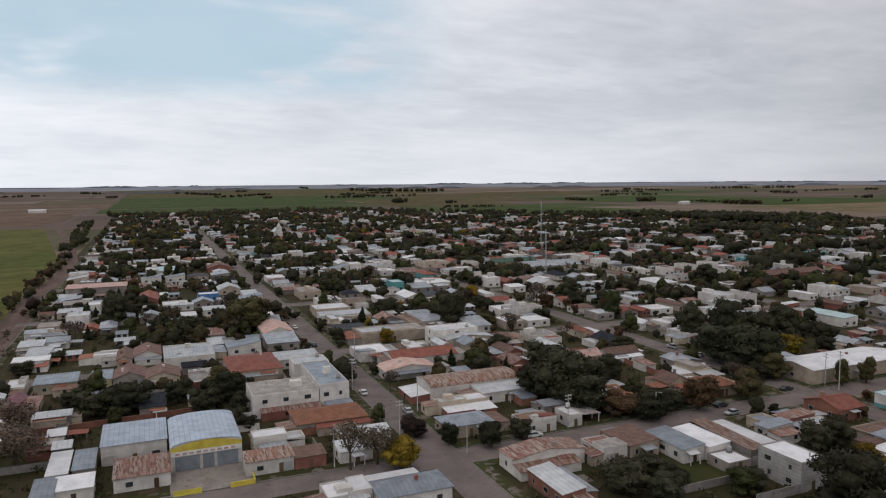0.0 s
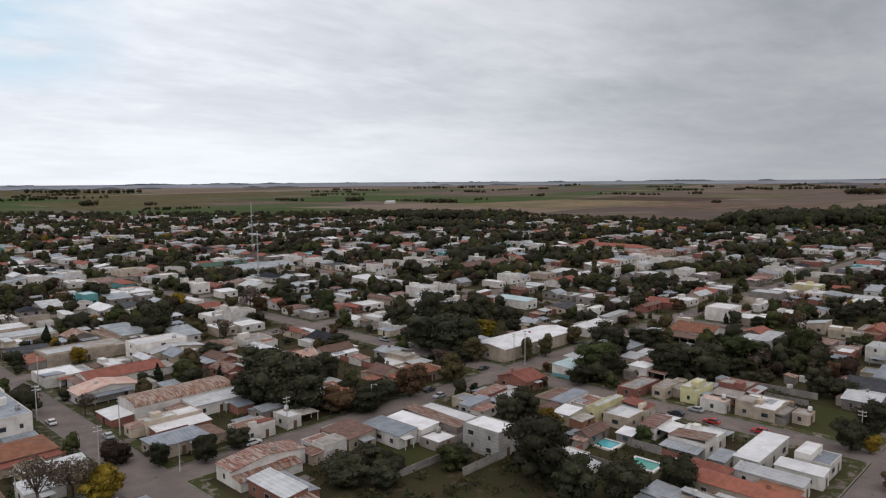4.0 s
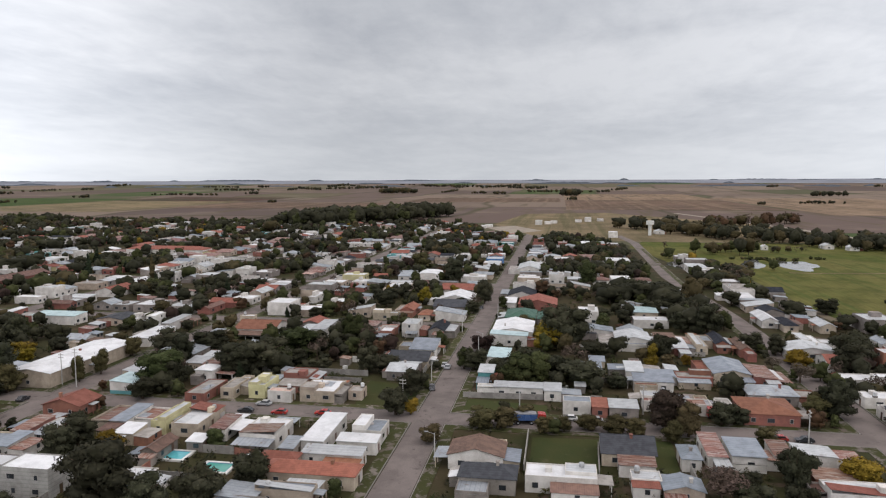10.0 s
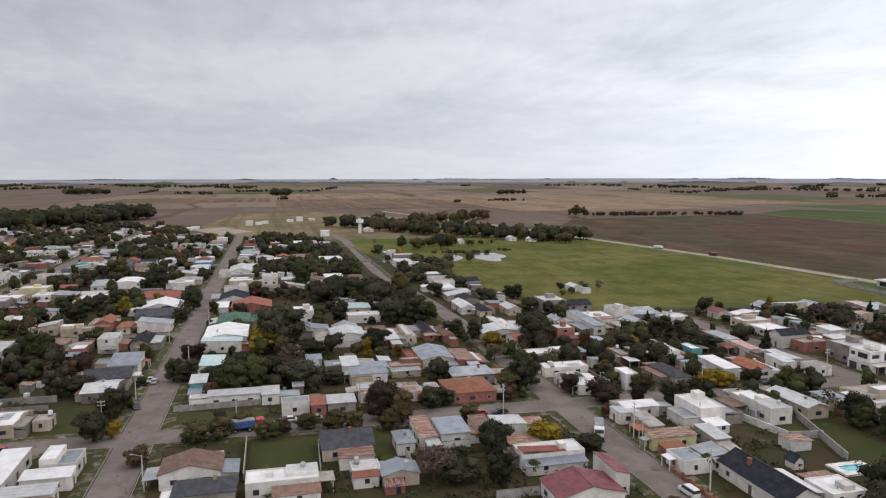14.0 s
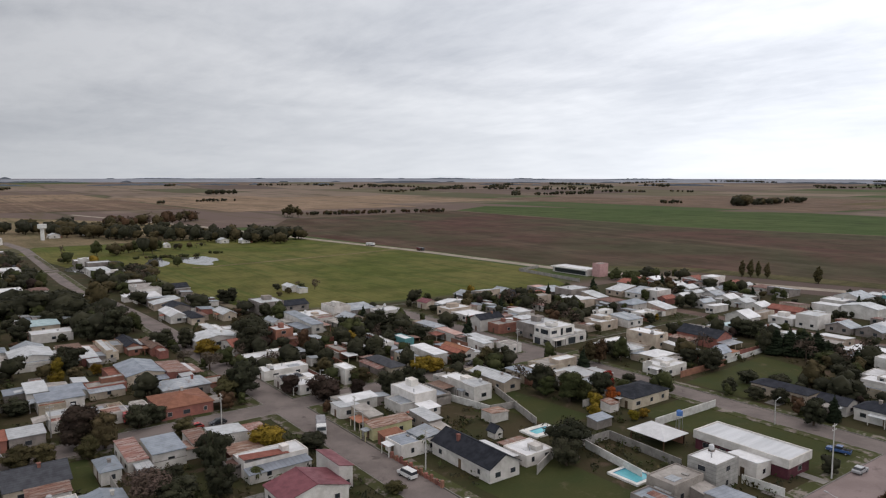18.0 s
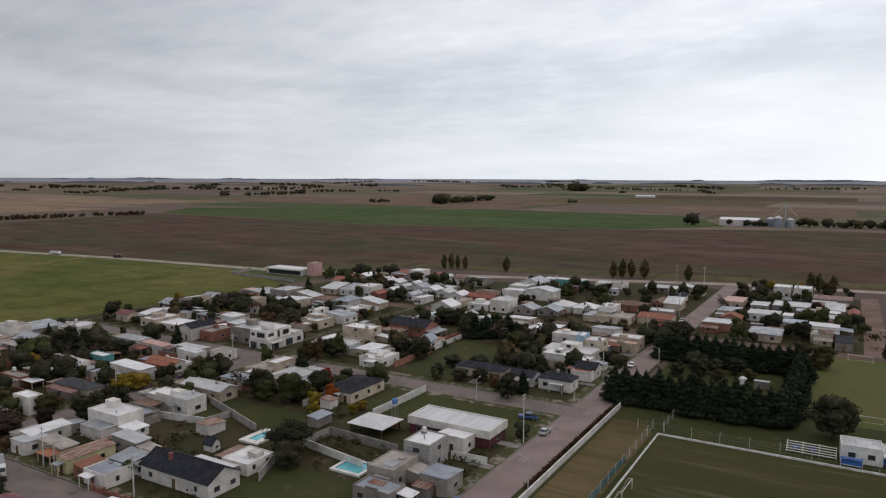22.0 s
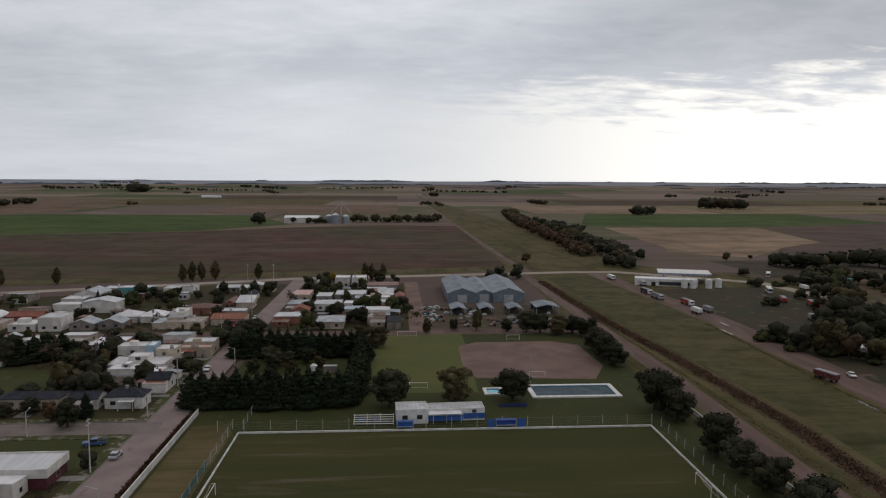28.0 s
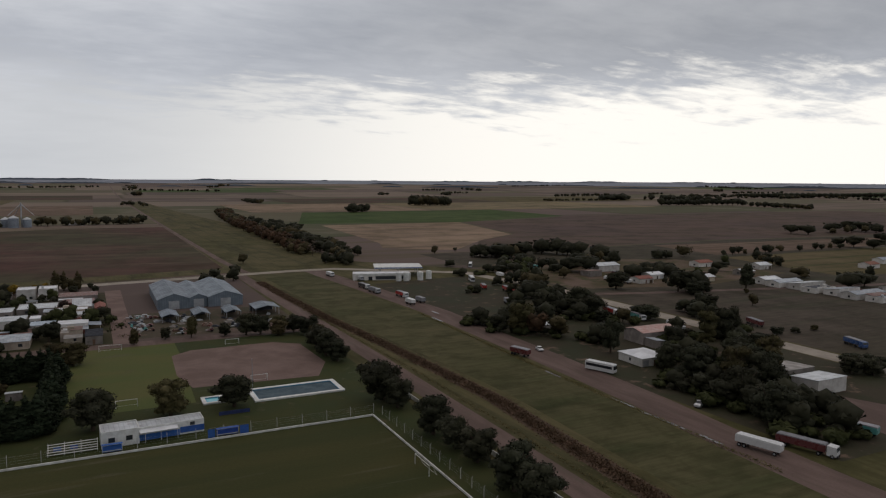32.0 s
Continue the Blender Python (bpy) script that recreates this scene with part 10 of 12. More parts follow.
garden_tree("cypress", 117, -248, 7.5, 1.5)
garden_tree("cypress", 102, -247, 7, 1.4)
garden_tree("dark", 96, -244, 6, 1.4)
garden_tree("dark", 78, -226, 5, 1.3)
garden_tree("dark", 74, -220, 4.5, 1.2)
garden_tree("dark", 20, 210, 9, 1.3)
garden_tree("dark", 12, 200, 8, 1.2)
garden_tree("dark", 6, 214, 7, 1.3)
garden_tree("dark", 26, 196, 6, 1.1)
garden_tree("green", 24, 300, 9, 1.3)
garden_tree("olive", 30, 306, 9, 1.3)


# large trees of the middle blocks
garden_tree("olive", 37.4, 306.3, 14.6, 1.36)
garden_tree("dark", -15.1, 344.0, 14.8, 0.99)
garden_tree("dark", 13.1, 312.7, 8.2, 1.63)
garden_tree("dark", 3.2, 317.3, 7.8, 1.58)
garden_tree("dark", 24.3, 309.9, 7.3, 1.46)
garden_tree("dark", 120.3, 277.9, 16.2, 0.97)
garden_tree("dark", 114.5, 283.2, 13.3, 0.89)
garden_tree("green", 119.4, 313.4, 8.5, 1.52)
garden_tree("yellow", 108.5, 303.1, 4.8, 1.39)
garden_tree("yellow", 85.3, 261.8, 6.1, 1.17)
garden_tree("olive", 136.4, 274.3, 5.5, 1.43)
garden_tree("twig", 139.2, 258.8, 8.0, 1.59)
garden_tree("twig", 175.6, 300.1, 13.5, 1.10)
garden_tree("rust", 178.6, 295.3, 9.8, 0.97)
garden_tree("green", 197.1, 267.3, 13.2, 0.90)
garden_tree("dark", 206.4, 208.9, 17.3, 0.88)
garden_tree("dark", 196.8, 215.5, 14.0, 0.99)
garden_tree("dark", 218.2, 203.3, 13.2, 1.07)
garden_tree("dark", 228.1, 198.8, 13.2, 0.95)
garden_tree("yellow", 212.1, 182.1, 5.8, 1.41)
garden_tree("dark", 185.3, 179.6, 10.4, 1.07)
garden_tree("dark", 308.7, 329.5, 13.4, 1.09)
garden_tree("dark", 190.2, 156.7, 6.9, 0.62)
garden_tree("dark", 387.0, 301.8, 7.7, 2.00)
garden_tree("dark", 195.8, 295.7, 8.6, 1.42)
garden_tree("dark", 192.5, 114.5, 9.8, 0.90)
garden_tree("olive", 180.9, 117.4, 6.7, 1.01)
garden_tree("dark", 234.7, 124.5, 5.2, 1.49)
garden_tree("dark", 219.0, 127.0, 11.0, 0.90)
garden_tree("dark", 234.8, 143.6, 5.6, 1.27)
garden_tree("green", 259.1, 79.2, 11.4, 0.99)
garden_tree("dark", 217.7, 61.1, 9.4, 1.01)
garden_tree("green", 227.3, 30.8, 7.5, 1.02)
garden_tree("rust", 251.5, 28.2, 5.5, 1.36)
garden_tree("yellow", 256.3, 5.7, 7.2, 1.48)
garden_tree("dark", 287.2, 1.5, 10.2, 1.21)
garden_tree("green", 209.6, 12.9, 9.2, 1.20)
garden_tree("green", 212.2, 6.0, 10.1, 1.15)
garden_tree("green", 214.7, 100.2, 8.9, 1.28)
garden_tree("green", 217.6, 92.1, 7.9, 1.44)
garden_tree("dark", 223.4, 87.1, 6.0, 1.39)
garden_tree("dark", 350.0, 37.1, 11.1, 0.92)
garden_tree("dark", 421.3, 62.9, 15.6, 1.05)
garden_tree("olive", 470.4, 93.0, 13.0, 1.25)
garden_tree("yellow", 344.4, 66.5, 9.1, 0.93)
garden_tree("dark", 337.0, 106.6, 8.7, 1.19)
garden_tree("dark", 334.9, 84.1, 8.1, 1.60)
garden_tree("dark", 301.6, 109.0, 5.3, 1.57)
garden_tree("green", 336.8, 26.7, 6.4, 1.00)
garden_tree("dark", 274.3, -3.6, 13.9, 0.78)
garden_tree("green", 302.7, -18.7, 6.0, 1.13)
garden_tree("green", 415.0, -15.8, 14.1, 1.13)
garden_tree("dark", 367.7, -37.8, 12.1, 1.31)
garden_tree("dark", 365.5, -52.6, 10.9, 1.45)
garden_tree("dark", 362.4, -25.4, 8.9, 1.57)
garden_tree("dark", 317.8, -56.3, 10.1, 1.38)
garden_tree("dark", 261.8, -76.1, 8.0, 1.00)
garden_tree("twig", 226.6, -73.3, 6.6, 1.72)
garden_tree("yellow", 250.3, -78.0, 4.3, 1.80)
garden_tree("dark", 344.9, -121.5, 7.6, 1.64)
garden_tree("dark", 266.0, -33.8, 5.3, 1.74)
garden_tree("dark", 249.2, -98.1, 8.2, 1.36)
garden_tree("rust", 233.8, -110.0, 8.2, 0.76)
garden_tree("dark", 242.2, -133.9, 8.6, 1.39)
garden_tree("dark", 242.2, -146.3, 9.5, 1.42)
garden_tree("dark", 249.6, -160.1, 6.0, 1.44)
garden_tree("dark", 222.8, -152.8, 6.0, 1.93)
garden_tree("olive", 187.7, -129.2, 4.1, 1.94)
garden_tree("olive", 186.8, -135.0, 4.1, 1.66)
garden_tree("dark", 185.4, -144.9, 3.8, 1.31)
garden_tree("olive", 196.3, -68.8, 6.2, 1.19)
garden_tree("dark", 335.7, -42.7, 6.9, 1.67)
garden_tree("dark", 144.7, -261.0, 7.7, 1.14)
garden_tree("rust", 164.7, -195.0, 4.2, 1.88)
garden_tree("dark", 114.4, -201.5, 4.5, 1.60)
garden_tree("dark", 106.3, -205.3, 4.5, 1.62)
garden_tree("poplar", 243.9, -417.9, 10.8, 1.51)
garden_tree("poplar", 240.2, -421.3, 11.5, 1.55)
garden_tree("poplar", 236.9, -424.5, 10.4, 1.41)
garden_tree("poplar", 231.5, -425.5, 10.0, 1.64)
garden_tree("poplar", 201.0, -427.6, 10.7, 2.00)
garden_tree("poplar", 131.0, -436.8, 11.4, 1.88)
garden_tree("poplar", 125.6, -438.8, 12.7, 1.69)
garden_tree("poplar", 121.4, -442.6, 12.0, 1.80)
garden_tree("poplar", 113.3, -444.3, 12.6, 1.96)
garden_tree("poplar", 87.1, -446.3, 10.5, 2.00)
garden_tree("dark", 262.5, -168.5, 4.2, 2.00)
garden_tree("dark", 267.8, -193.1, 2.7, 2.00)
garden_tree("dark", -254.9, -244.2, 7.1, 1.53)
garden_tree("dark", -243.5, -221.9, 8.8, 0.96)
garden_tree("dark", -227.3, -198.8, 13.4, 0.86)
garden_tree("dark", -225.8, -242.4, 7.6, 1.65)
garden_tree("dark", -342.6, -289.2, 15.4, 0.74)
garden_tree("dark", -222.3, -144.5, 6.5, 1.42)
garden_tree("dark", -227.8, -140.4, 6.1, 1.68)
garden_tree("dark", -222.3, -190.4, 4.9, 1.85)
garden_tree("dark", -227.8, -185.8, 4.9, 1.87)
garden_tree("dark", -252.5, -196.5, 3.3, 2.00)
garden_tree("dark", -202.3, -247.4, 5.6, 1.46)
garden_tree("dark", -168.3, -200.4, 13.7, 0.73)
garden_tree("dark", -170.3, -174.0, 9.6, 0.97)
garden_tree("dark", -271.7, -320.4, 10.6, 1.35)
garden_tree("dark", -303.1, -336.4, 10.6, 1.23)
garden_tree("dark", -299.0, -286.2, 7.6, 1.85)
garden_tree("olive", -273.8, -195.3, 2.4, 2.00)
garden_tree("dark", -424.8, -278.1, 7.8, 2.00)
garden_tree("dark", 292.6, -58.9, 13.2, 1.23)
garden_tree("dark", 295.1, -49.3, 9.0, 1.21)
garden_tree("green", 297.6, -17.9, 5.4, 1.41)
garden_tree("olive", 238.2, -36.1, 4.6, 1.20)
garden_tree("yellow", 234.6, -29.8, 5.5, 0.99)
garden_tree("yellow", 241.9, -42.5, 4.1, 1.10)
garden_tree("dark", 267.2, -69.0, 6.9, 1.65)
garden_tree("twig", 240.5, -69.0, 4.5, 1.90)
garden_tree("green", 213.3, 11.1, 9.6, 1.65)
garden_tree("plum", 256.2, 26.5, 4.2, 1.67)
garden_tree("olive", 298.6, 13.7, 4.8, 1.69)
garden_tree("dark", 250.4, -13.5, 5.9, 1.90)
garden_tree("dark", 274.3, -87.0, 6.0, 1.90)
garden_tree("dark", 238.2, -92.0, 10.8, 1.19)
garden_tree("twig", 234.8, -62.8, 5.7, 1.58)
garden_tree("dark", 186.7, -28.1, 5.3, 1.90)
garden_tree("dark", 185.4, -46.0, 4.9, 1.45)
garden_tree("dark", 185.0, -54.3, 5.0, 1.25)
garden_tree("olive", 193.1, -66.8, 6.2, 1.37)
garden_tree("dark", 152.2, -48.4, 6.9, 1.11)
garden_tree("dark", 144.3, -37.7, 4.4, 1.63)
garden_tree("twig", 142.1, -32.2, 3.9, 1.90)
garden_tree("dark", 268.9, -22.3, 3.8, 1.90)
garden_tree("dark", 213.3, -17.7, 4.6, 1.90)
garden_tree("dark", -230.5, -150.0, 4.9, 1.90)
garden_tree("dark", -234.9, -144.0, 5.3, 1.90)
garden_tree("dark", -232.1, -188.0, 4.5, 1.81)

for x, y, h in ((47, -228, 5.0), (41, -233, 6.0), (35, -228, 4.2), (43, -241, 6.5), (31, -240, 5.5), (26, -234, 4.0), (37, -238, 5.0)):
    garden_tree("olive" if h < 5 else "dark", x, y, h, 1.2)

garden_tree("red", 125.3, -151.5, 5.0, 1.2)
garden_tree("yellow", 122.0, -140.5, 3.6, 1.2)
garden_tree("yellow", 113.2, -149.8, 2.8, 1.3)


def wood_tree(kind, x, y, h, w):
    """A tree farther off, where the ground is free."""
    if is_clear_spot(x, y, 0.6):
        tree(kind, x, y, h, w, near=False)
        take(x - 1.0, y - 1.0, x + 1.0, y + 1.0)


wood_tree("dark", 358.0, -25.0, 11.1, 1.90)
wood_tree("dark", 360.0, -33.0, 12.5, 1.57)
wood_tree("dark", 363.0, -44.0, 13.0, 1.52)
wood_tree("dark", 360.0, -51.0, 13.1, 1.50)
wood_tree("dark", 374.0, -58.0, 8.5, 1.61)
wood_tree("dark", 329.0, -48.0, 4.5, 1.90)
wood_tree("dark", 296.0, -54.0, 12.3, 1.55)
wood_tree("olive", 310.0, -68.0, 8.1, 1.24)
wood_tree("olive", 414.0, -80.3, 7.8, 1.90)
wood_tree("olive", 439.0, -93.0, 6.5, 1.90)
wood_tree("dark", 336.0, -67.4, 6.3, 1.90)
wood_tree("olive", 493.0, -119.0, 5.4, 1.90)
wood_tree("olive", 452.0, -100.0, 6.7, 1.90)
wood_tree("dark", 344.0, 26.5, 4.2, 1.87)
wood_tree("olive", 371.0, 39.0, 8.4, 1.28)
wood_tree("dark", 455.0, 450.0, 13.5, 1.90)
wood_tree("dark", 537.0, 501.0, 7.9, 1.90)
wood_tree("dark", 331.0, 348.0, 8.4, 1.90)
wood_tree("dark", 379.0, 352.0, 14.9, 1.40)
wood_tree("dark", 406.0, 359.5, 13.8, 1.90)
wood_tree("dark", 423.0, 358.0, 14.2, 1.90)
wood_tree("green", 346.0, 284.0, 11.7, 1.73)
wood_tree("olive", 369.0, 287.0, 10.5, 1.79)
wood_tree("dark", 417.0, 314.0, 9.8, 1.43)
wood_tree("dark", 551.0, 439.0, 13.1, 1.90)
wood_tree("dark", 598.0, 492.0, 11.4, 1.90)
wood_tree("cypress", 414.0, 304.0, 16.3, 0.70)
wood_tree("cypress", 464.0, 333.0, 14.3, 0.97)
wood_tree("dark", 450.0, 312.0, 8.4, 1.76)
wood_tree("poplar", 381.0, 238.0, 18.2, 0.80)
wood_tree("dark", 394.0, 236.0, 9.0, 1.37)
wood_tree("green", 408.0, 230.0, 10.3, 1.42)
wood_tree("dark", 390.0, 201.0, 7.7, 1.54)
wood_tree("dark", 311.0, 164.0, 8.4, 1.13)
wood_tree("dark", 317.0, 173.0, 8.6, 1.32)
wood_tree("olive", 305.0, 186.0, 7.0, 1.83)
wood_tree("olive", 435.0, 214.0, 10.4, 1.67)
wood_tree("dark", 374.0, 170.0, 8.3, 1.79)
wood_tree("rust", 578.0, 279.0, 10.2, 1.13)
wood_tree("rust", 314.0, 150.0, 7.0, 1.34)
wood_tree("dark", 481.0, 182.0, 6.2, 1.85)
wood_tree("olive", 771.0, 330.0, 18.0, 1.25)
wood_tree("dark", 781.0, 359.5, 10.2, 1.90)
wood_tree("dark", 689.0, 399.0, 12.4, 1.90)
wood_tree("dark", 867.0, 452.0, 16.9, 0.70)
wood_tree("dark", 335.0, 99.0, 8.6, 1.29)
wood_tree("dark", 251.0, 248.5, 8.1, 1.90)
wood_tree("dark", 261.0, 230.0, 8.5, 1.90)
wood_tree("olive", 277.0, 200.0, 4.5, 1.90)
wood_tree("dark", 488.0, 496.0, 12.1, 1.90)
wood_tree("dark", 599.0, 638.0, 15.0, 1.90)
wood_tree("dark", 615.0, 566.0, 12.0, 1.90)
wood_tree("dark", 699.0, 539.0, 11.1, 1.90)
wood_tree("dark", 693.0, 454.0, 11.4, 1.90)
wood_tree("dark", 820.0, 414.0, 14.4, 1.90)
wood_tree("dark", 764.0, 831.0, 21.4, 1.22)
wood_tree("dark", 766.0, 820.0, 15.3, 1.70)
wood_tree("dark", 769.0, 809.0, 16.1, 1.61)
wood_tree("dark", 771.0, 798.0, 16.8, 1.53)
wood_tree("dark", 773.0, 787.0, 17.6, 1.45)
wood_tree("dark", 776.0, 777.0, 18.3, 1.39)
wood_tree("dark", 778.0, 766.0, 19.1, 1.33)
wood_tree("dark", 780.0, 755.0, 19.8, 1.27)
wood_tree("dark", 783.0, 744.0, 20.6, 1.22)
wood_tree("dark", 785.0, 733.0, 21.3, 1.17)
wood_tree("dark", 787.0, 723.0, 15.2, 1.63)
wood_tree("dark", 789.0, 712.0, 16.0, 1.54)
wood_tree("dark", 640.0, 691.0, 10.9, 1.90)
wood_tree("dark", 644.0, 677.0, 12.2, 1.90)
wood_tree("dark", 647.0, 662.0, 13.5, 1.71)
wood_tree("dark", 650.0, 648.0, 10.3, 1.90)
wood_tree("dark", 653.0, 634.0, 11.5, 1.90)
wood_tree("dark", 656.0, 620.0, 12.8, 1.76)
wood_tree("dark", 659.0, 606.0, 14.1, 1.59)
wood_tree("dark", 662.0, 592.0, 10.9, 1.90)
wood_tree("dark", 665.0, 578.0, 12.1, 1.81)
wood_tree("dark", 668.0, 564.0, 13.4, 1.63)
wood_tree("dark", 672.0, 550.0, 10.2, 1.90)
wood_tree("olive", 838.0, 707.0, 8.0, 1.90)
wood_tree("dark", 841.0, 693.0, 12.0, 1.62)
wood_tree("olive", 844.0, 679.0, 10.4, 1.86)
wood_tree("olive", 847.0, 666.0, 8.8, 1.90)
wood_tree("dark", 850.0, 652.0, 12.7, 1.50)
wood_tree("olive", 852.0, 639.0, 11.1, 1.71)
wood_tree("olive", 855.0, 625.0, 9.5, 1.90)
wood_tree("dark", 858.0, 612.0, 7.9, 1.90)
wood_tree("olive", 861.0, 598.0, 11.9, 1.57)
wood_tree("olive", 864.0, 585.0, 10.3, 1.81)
wood_tree("dark", 866.0, 571.0, 8.7, 1.90)
wood_tree("olive", 869.0, 558.0, 12.6, 1.46)
wood_tree("olive", 872.0, 544.0, 11.1, 1.66)
wood_tree("dark", 372.0, -32.0, 13.8, 1.46)
wood_tree("dark", 358.0, -42.0, 14.6, 1.34)
wood_tree("dark", 346.0, -51.0, 12.7, 1.75)
wood_tree("olive", 364.0, -66.0, 14.4, 1.04)
wood_tree("dark", 309.0, -50.0, 10.8, 1.58)
wood_tree("dark", 328.0, -62.0, 12.8, 1.18)
wood_tree("dark", 362.0, -83.7, 9.1, 1.47)
wood_tree("dark", 299.0, -41.0, 4.0, 1.39)
wood_tree("olive", 460.0, -113.0, 7.8, 1.90)
wood_tree("olive", 441.0, -101.0, 6.8, 1.90)
wood_tree("dark", 335.0, -105.0, 9.0, 1.59)
wood_tree("dark", 312.0, -118.0, 6.9, 1.76)
wood_tree("rust", 307.0, -112.0, 4.4, 1.35)
wood_tree("green", 507.0, -144.0, 8.8, 0.97)
wood_tree("olive", 602.0, -151.0, 17.6, 0.79)
wood_tree("dark", 597.0, -143.0, 16.9, 0.81)
wood_tree("twig", 622.0, -88.0, 11.2, 0.70)
wood_tree("dark", -283.0, -502.0, 11.6, 1.90)
wood_tree("dark", -296.0, -487.0, 13.3, 1.90)
wood_tree("dark", -323.0, -499.0, 12.9, 1.65)
wood_tree("dark", -343.0, -501.0, 14.6, 1.68)
wood_tree("dark", -355.0, -496.0, 15.5, 1.58)
wood_tree("dark", -367.0, -481.0, 13.0, 1.67)
wood_tree("dark", -369.0, -457.0, 12.5, 1.89)
wood_tree("dark", -354.0, -421.0, 11.7, 1.26)
wood_tree("dark", -292.0, -498.0, 10.7, 1.90)
wood_tree("olive", -307.0, -492.0, 11.7, 1.78)
wood_tree("dark", -358.0, -485.0, 12.9, 1.67)
wood_tree("dark", -303.0, -389.0, 13.3, 1.66)
wood_tree("dark", -293.0, -393.0, 12.5, 1.76)
wood_tree("dark", -241.0, -416.0, 6.6, 1.90)
wood_tree("dark", -245.0, -408.0, 6.9, 1.85)
wood_tree("dark", -231.0, -454.0, 5.8, 1.90)
wood_tree("dark", -215.0, -405.0, 6.3, 1.43)
wood_tree("dark", -216.0, -362.0, 6.2, 1.54)
wood_tree("dark", -235.0, -361.0, 7.7, 1.77)
wood_tree("dark", -236.0, -346.0, 8.1, 1.62)
wood_tree("dark", -209.0, -314.0, 11.0, 1.85)
wood_tree("dark", -219.0, -305.0, 10.0, 1.52)
wood_tree("dark", -218.0, -287.0, 9.3, 1.58)
wood_tree("dark", -314.0, -354.0, 10.0, 1.90)
wood_tree("dark", -340.0, -357.0, 10.3, 1.50)
wood_tree("dark", -298.0, -298.0, 15.3, 1.24)
wood_tree("dark", -316.0, -301.0, 12.4, 1.59)
wood_tree("dark", -413.0, -434.0, 8.3, 1.90)
wood_tree("olive", -441.0, -436.0, 10.9, 1.52)
wood_tree("dark", -371.0, -302.0, 9.6, 1.35)
wood_tree("dark", -399.0, -264.0, 11.5, 1.68)
wood_tree("dark", -417.0, -266.0, 9.7, 1.84)
wood_tree("olive", -418.0, -309.0, 8.3, 1.90)
wood_tree("dark", -394.0, -357.0, 8.0, 1.90)
wood_tree("dark", -340.0, -348.0, 9.4, 1.86)
wood_tree("dark", -347.0, -377.0, 7.2, 1.90)
wood_tree("dark", -763.0, -582.0, 13.1, 1.90)
wood_tree("dark", -766.0, -561.0, 13.6, 1.90)
wood_tree("dark", -829.0, -576.0, 14.2, 1.90)
wood_tree("dark", -890.0, -595.0, 14.9, 1.90)
wood_tree("dark", -887.0, -574.0, 14.6, 1.90)
wood_tree("dark", -885.0, -554.0, 12.9, 1.90)
wood_tree("dark", -654.0, -446.0, 10.6, 1.67)
wood_tree("dark", -663.0, -436.0, 12.7, 1.67)
wood_tree("dark", -664.0, -417.0, 11.3, 1.90)
wood_tree("dark", -744.0, -456.0, 11.9, 1.90)
wood_tree("dark", -255.0, -250.0, 7.5, 1.73)
wood_tree("dark", -225.0, -205.0, 14.0, 1.38)
wood_tree("dark", -251.0, -237.0, 9.0, 1.73)
wood_tree("dark", -225.0, -249.0, 6.6, 1.90)
wood_tree("olive", -299.0, -248.0, 7.8, 0.98)
wood_tree("dark", -231.0, -197.0, 2.8, 1.90)
wood_tree("dark", -262.0, -195.0, 3.1, 1.90)
wood_tree("dark", -1315.0, -1385.0, 21.8, 1.40)
wood_tree("dark", -1328.0, -1381.0, 16.0, 1.90)
wood_tree("dark", -1342.0, -1378.0, 17.5, 1.76)
wood_tree("dark", -1356.0, -1374.0, 19.0, 1.63)
wood_tree("dark", -1370.0, -1370.0, 20.5, 1.51)
wood_tree("dark", -1384.0, -1366.0, 22.0, 1.42)
wood_tree("dark", -1398.0, -1362.0, 16.2, 1.90)
wood_tree("dark", -1412.0, -1359.0, 17.7, 1.78)
wood_tree("dark", -1426.0, -1355.0, 19.1, 1.64)
wood_tree("dark", -1440.0, -1351.0, 20.7, 1.53)
wood_tree("dark", -1454.0, -1347.0, 22.2, 1.43)
wood_tree("dark", -1468.0, -1343.0, 16.3, 1.90)
wood_tree("dark", -1482.0, -1339.0, 17.8, 1.80)
wood_tree("dark", -1496.0, -1335.0, 19.3, 1.66)
wood_tree("dark", -1511.0, -1331.0, 20.8, 1.55)
wood_tree("dark", -1525.0, -1327.0, 22.3, 1.45)
wood_tree("dark", -1539.0, -1323.0, 16.4, 1.90)
wood_tree("dark", -1443.0, -1782.0, 19.6, 1.87)
wood_tree("dark", -1460.0, -1778.0, 17.9, 1.90)
wood_tree("dark", -1477.0, -1773.0, 16.1, 1.90)
wood_tree("dark", -1493.0, -1769.0, 21.5, 1.73)
wood_tree("dark", -1510.0, -1764.0, 19.7, 1.89)
wood_tree("dark", -2118.0, -1807.0, 20.4, 1.90)
wood_tree("dark", -2138.0, -1800.0, 20.4, 1.90)
wood_tree("dark", -2158.0, -1792.0, 20.4, 1.90)
wood_tree("dark", -2178.0, -1785.0, 20.4, 1.90)
wood_tree("dark", -2198.0, -1777.0, 20.4, 1.90)
wood_tree("dark", -2219.0, -1769.0, 20.5, 1.90)
wood_tree("dark", -2239.0, -1762.0, 20.5, 1.90)
wood_tree("dark", -2259.0, -1754.0, 20.5, 1.90)
wood_tree("dark", -2279.0, -1746.0, 20.5, 1.90)
wood_tree("dark", -2299.0, -1738.0, 20.5, 1.90)
wood_tree("dark", -2319.0, -1730.0, 20.5, 1.90)
wood_tree("dark", -2339.0, -1722.0, 20.6, 1.90)
wood_tree("dark", -2359.0, -1714.0, 20.6, 1.90)
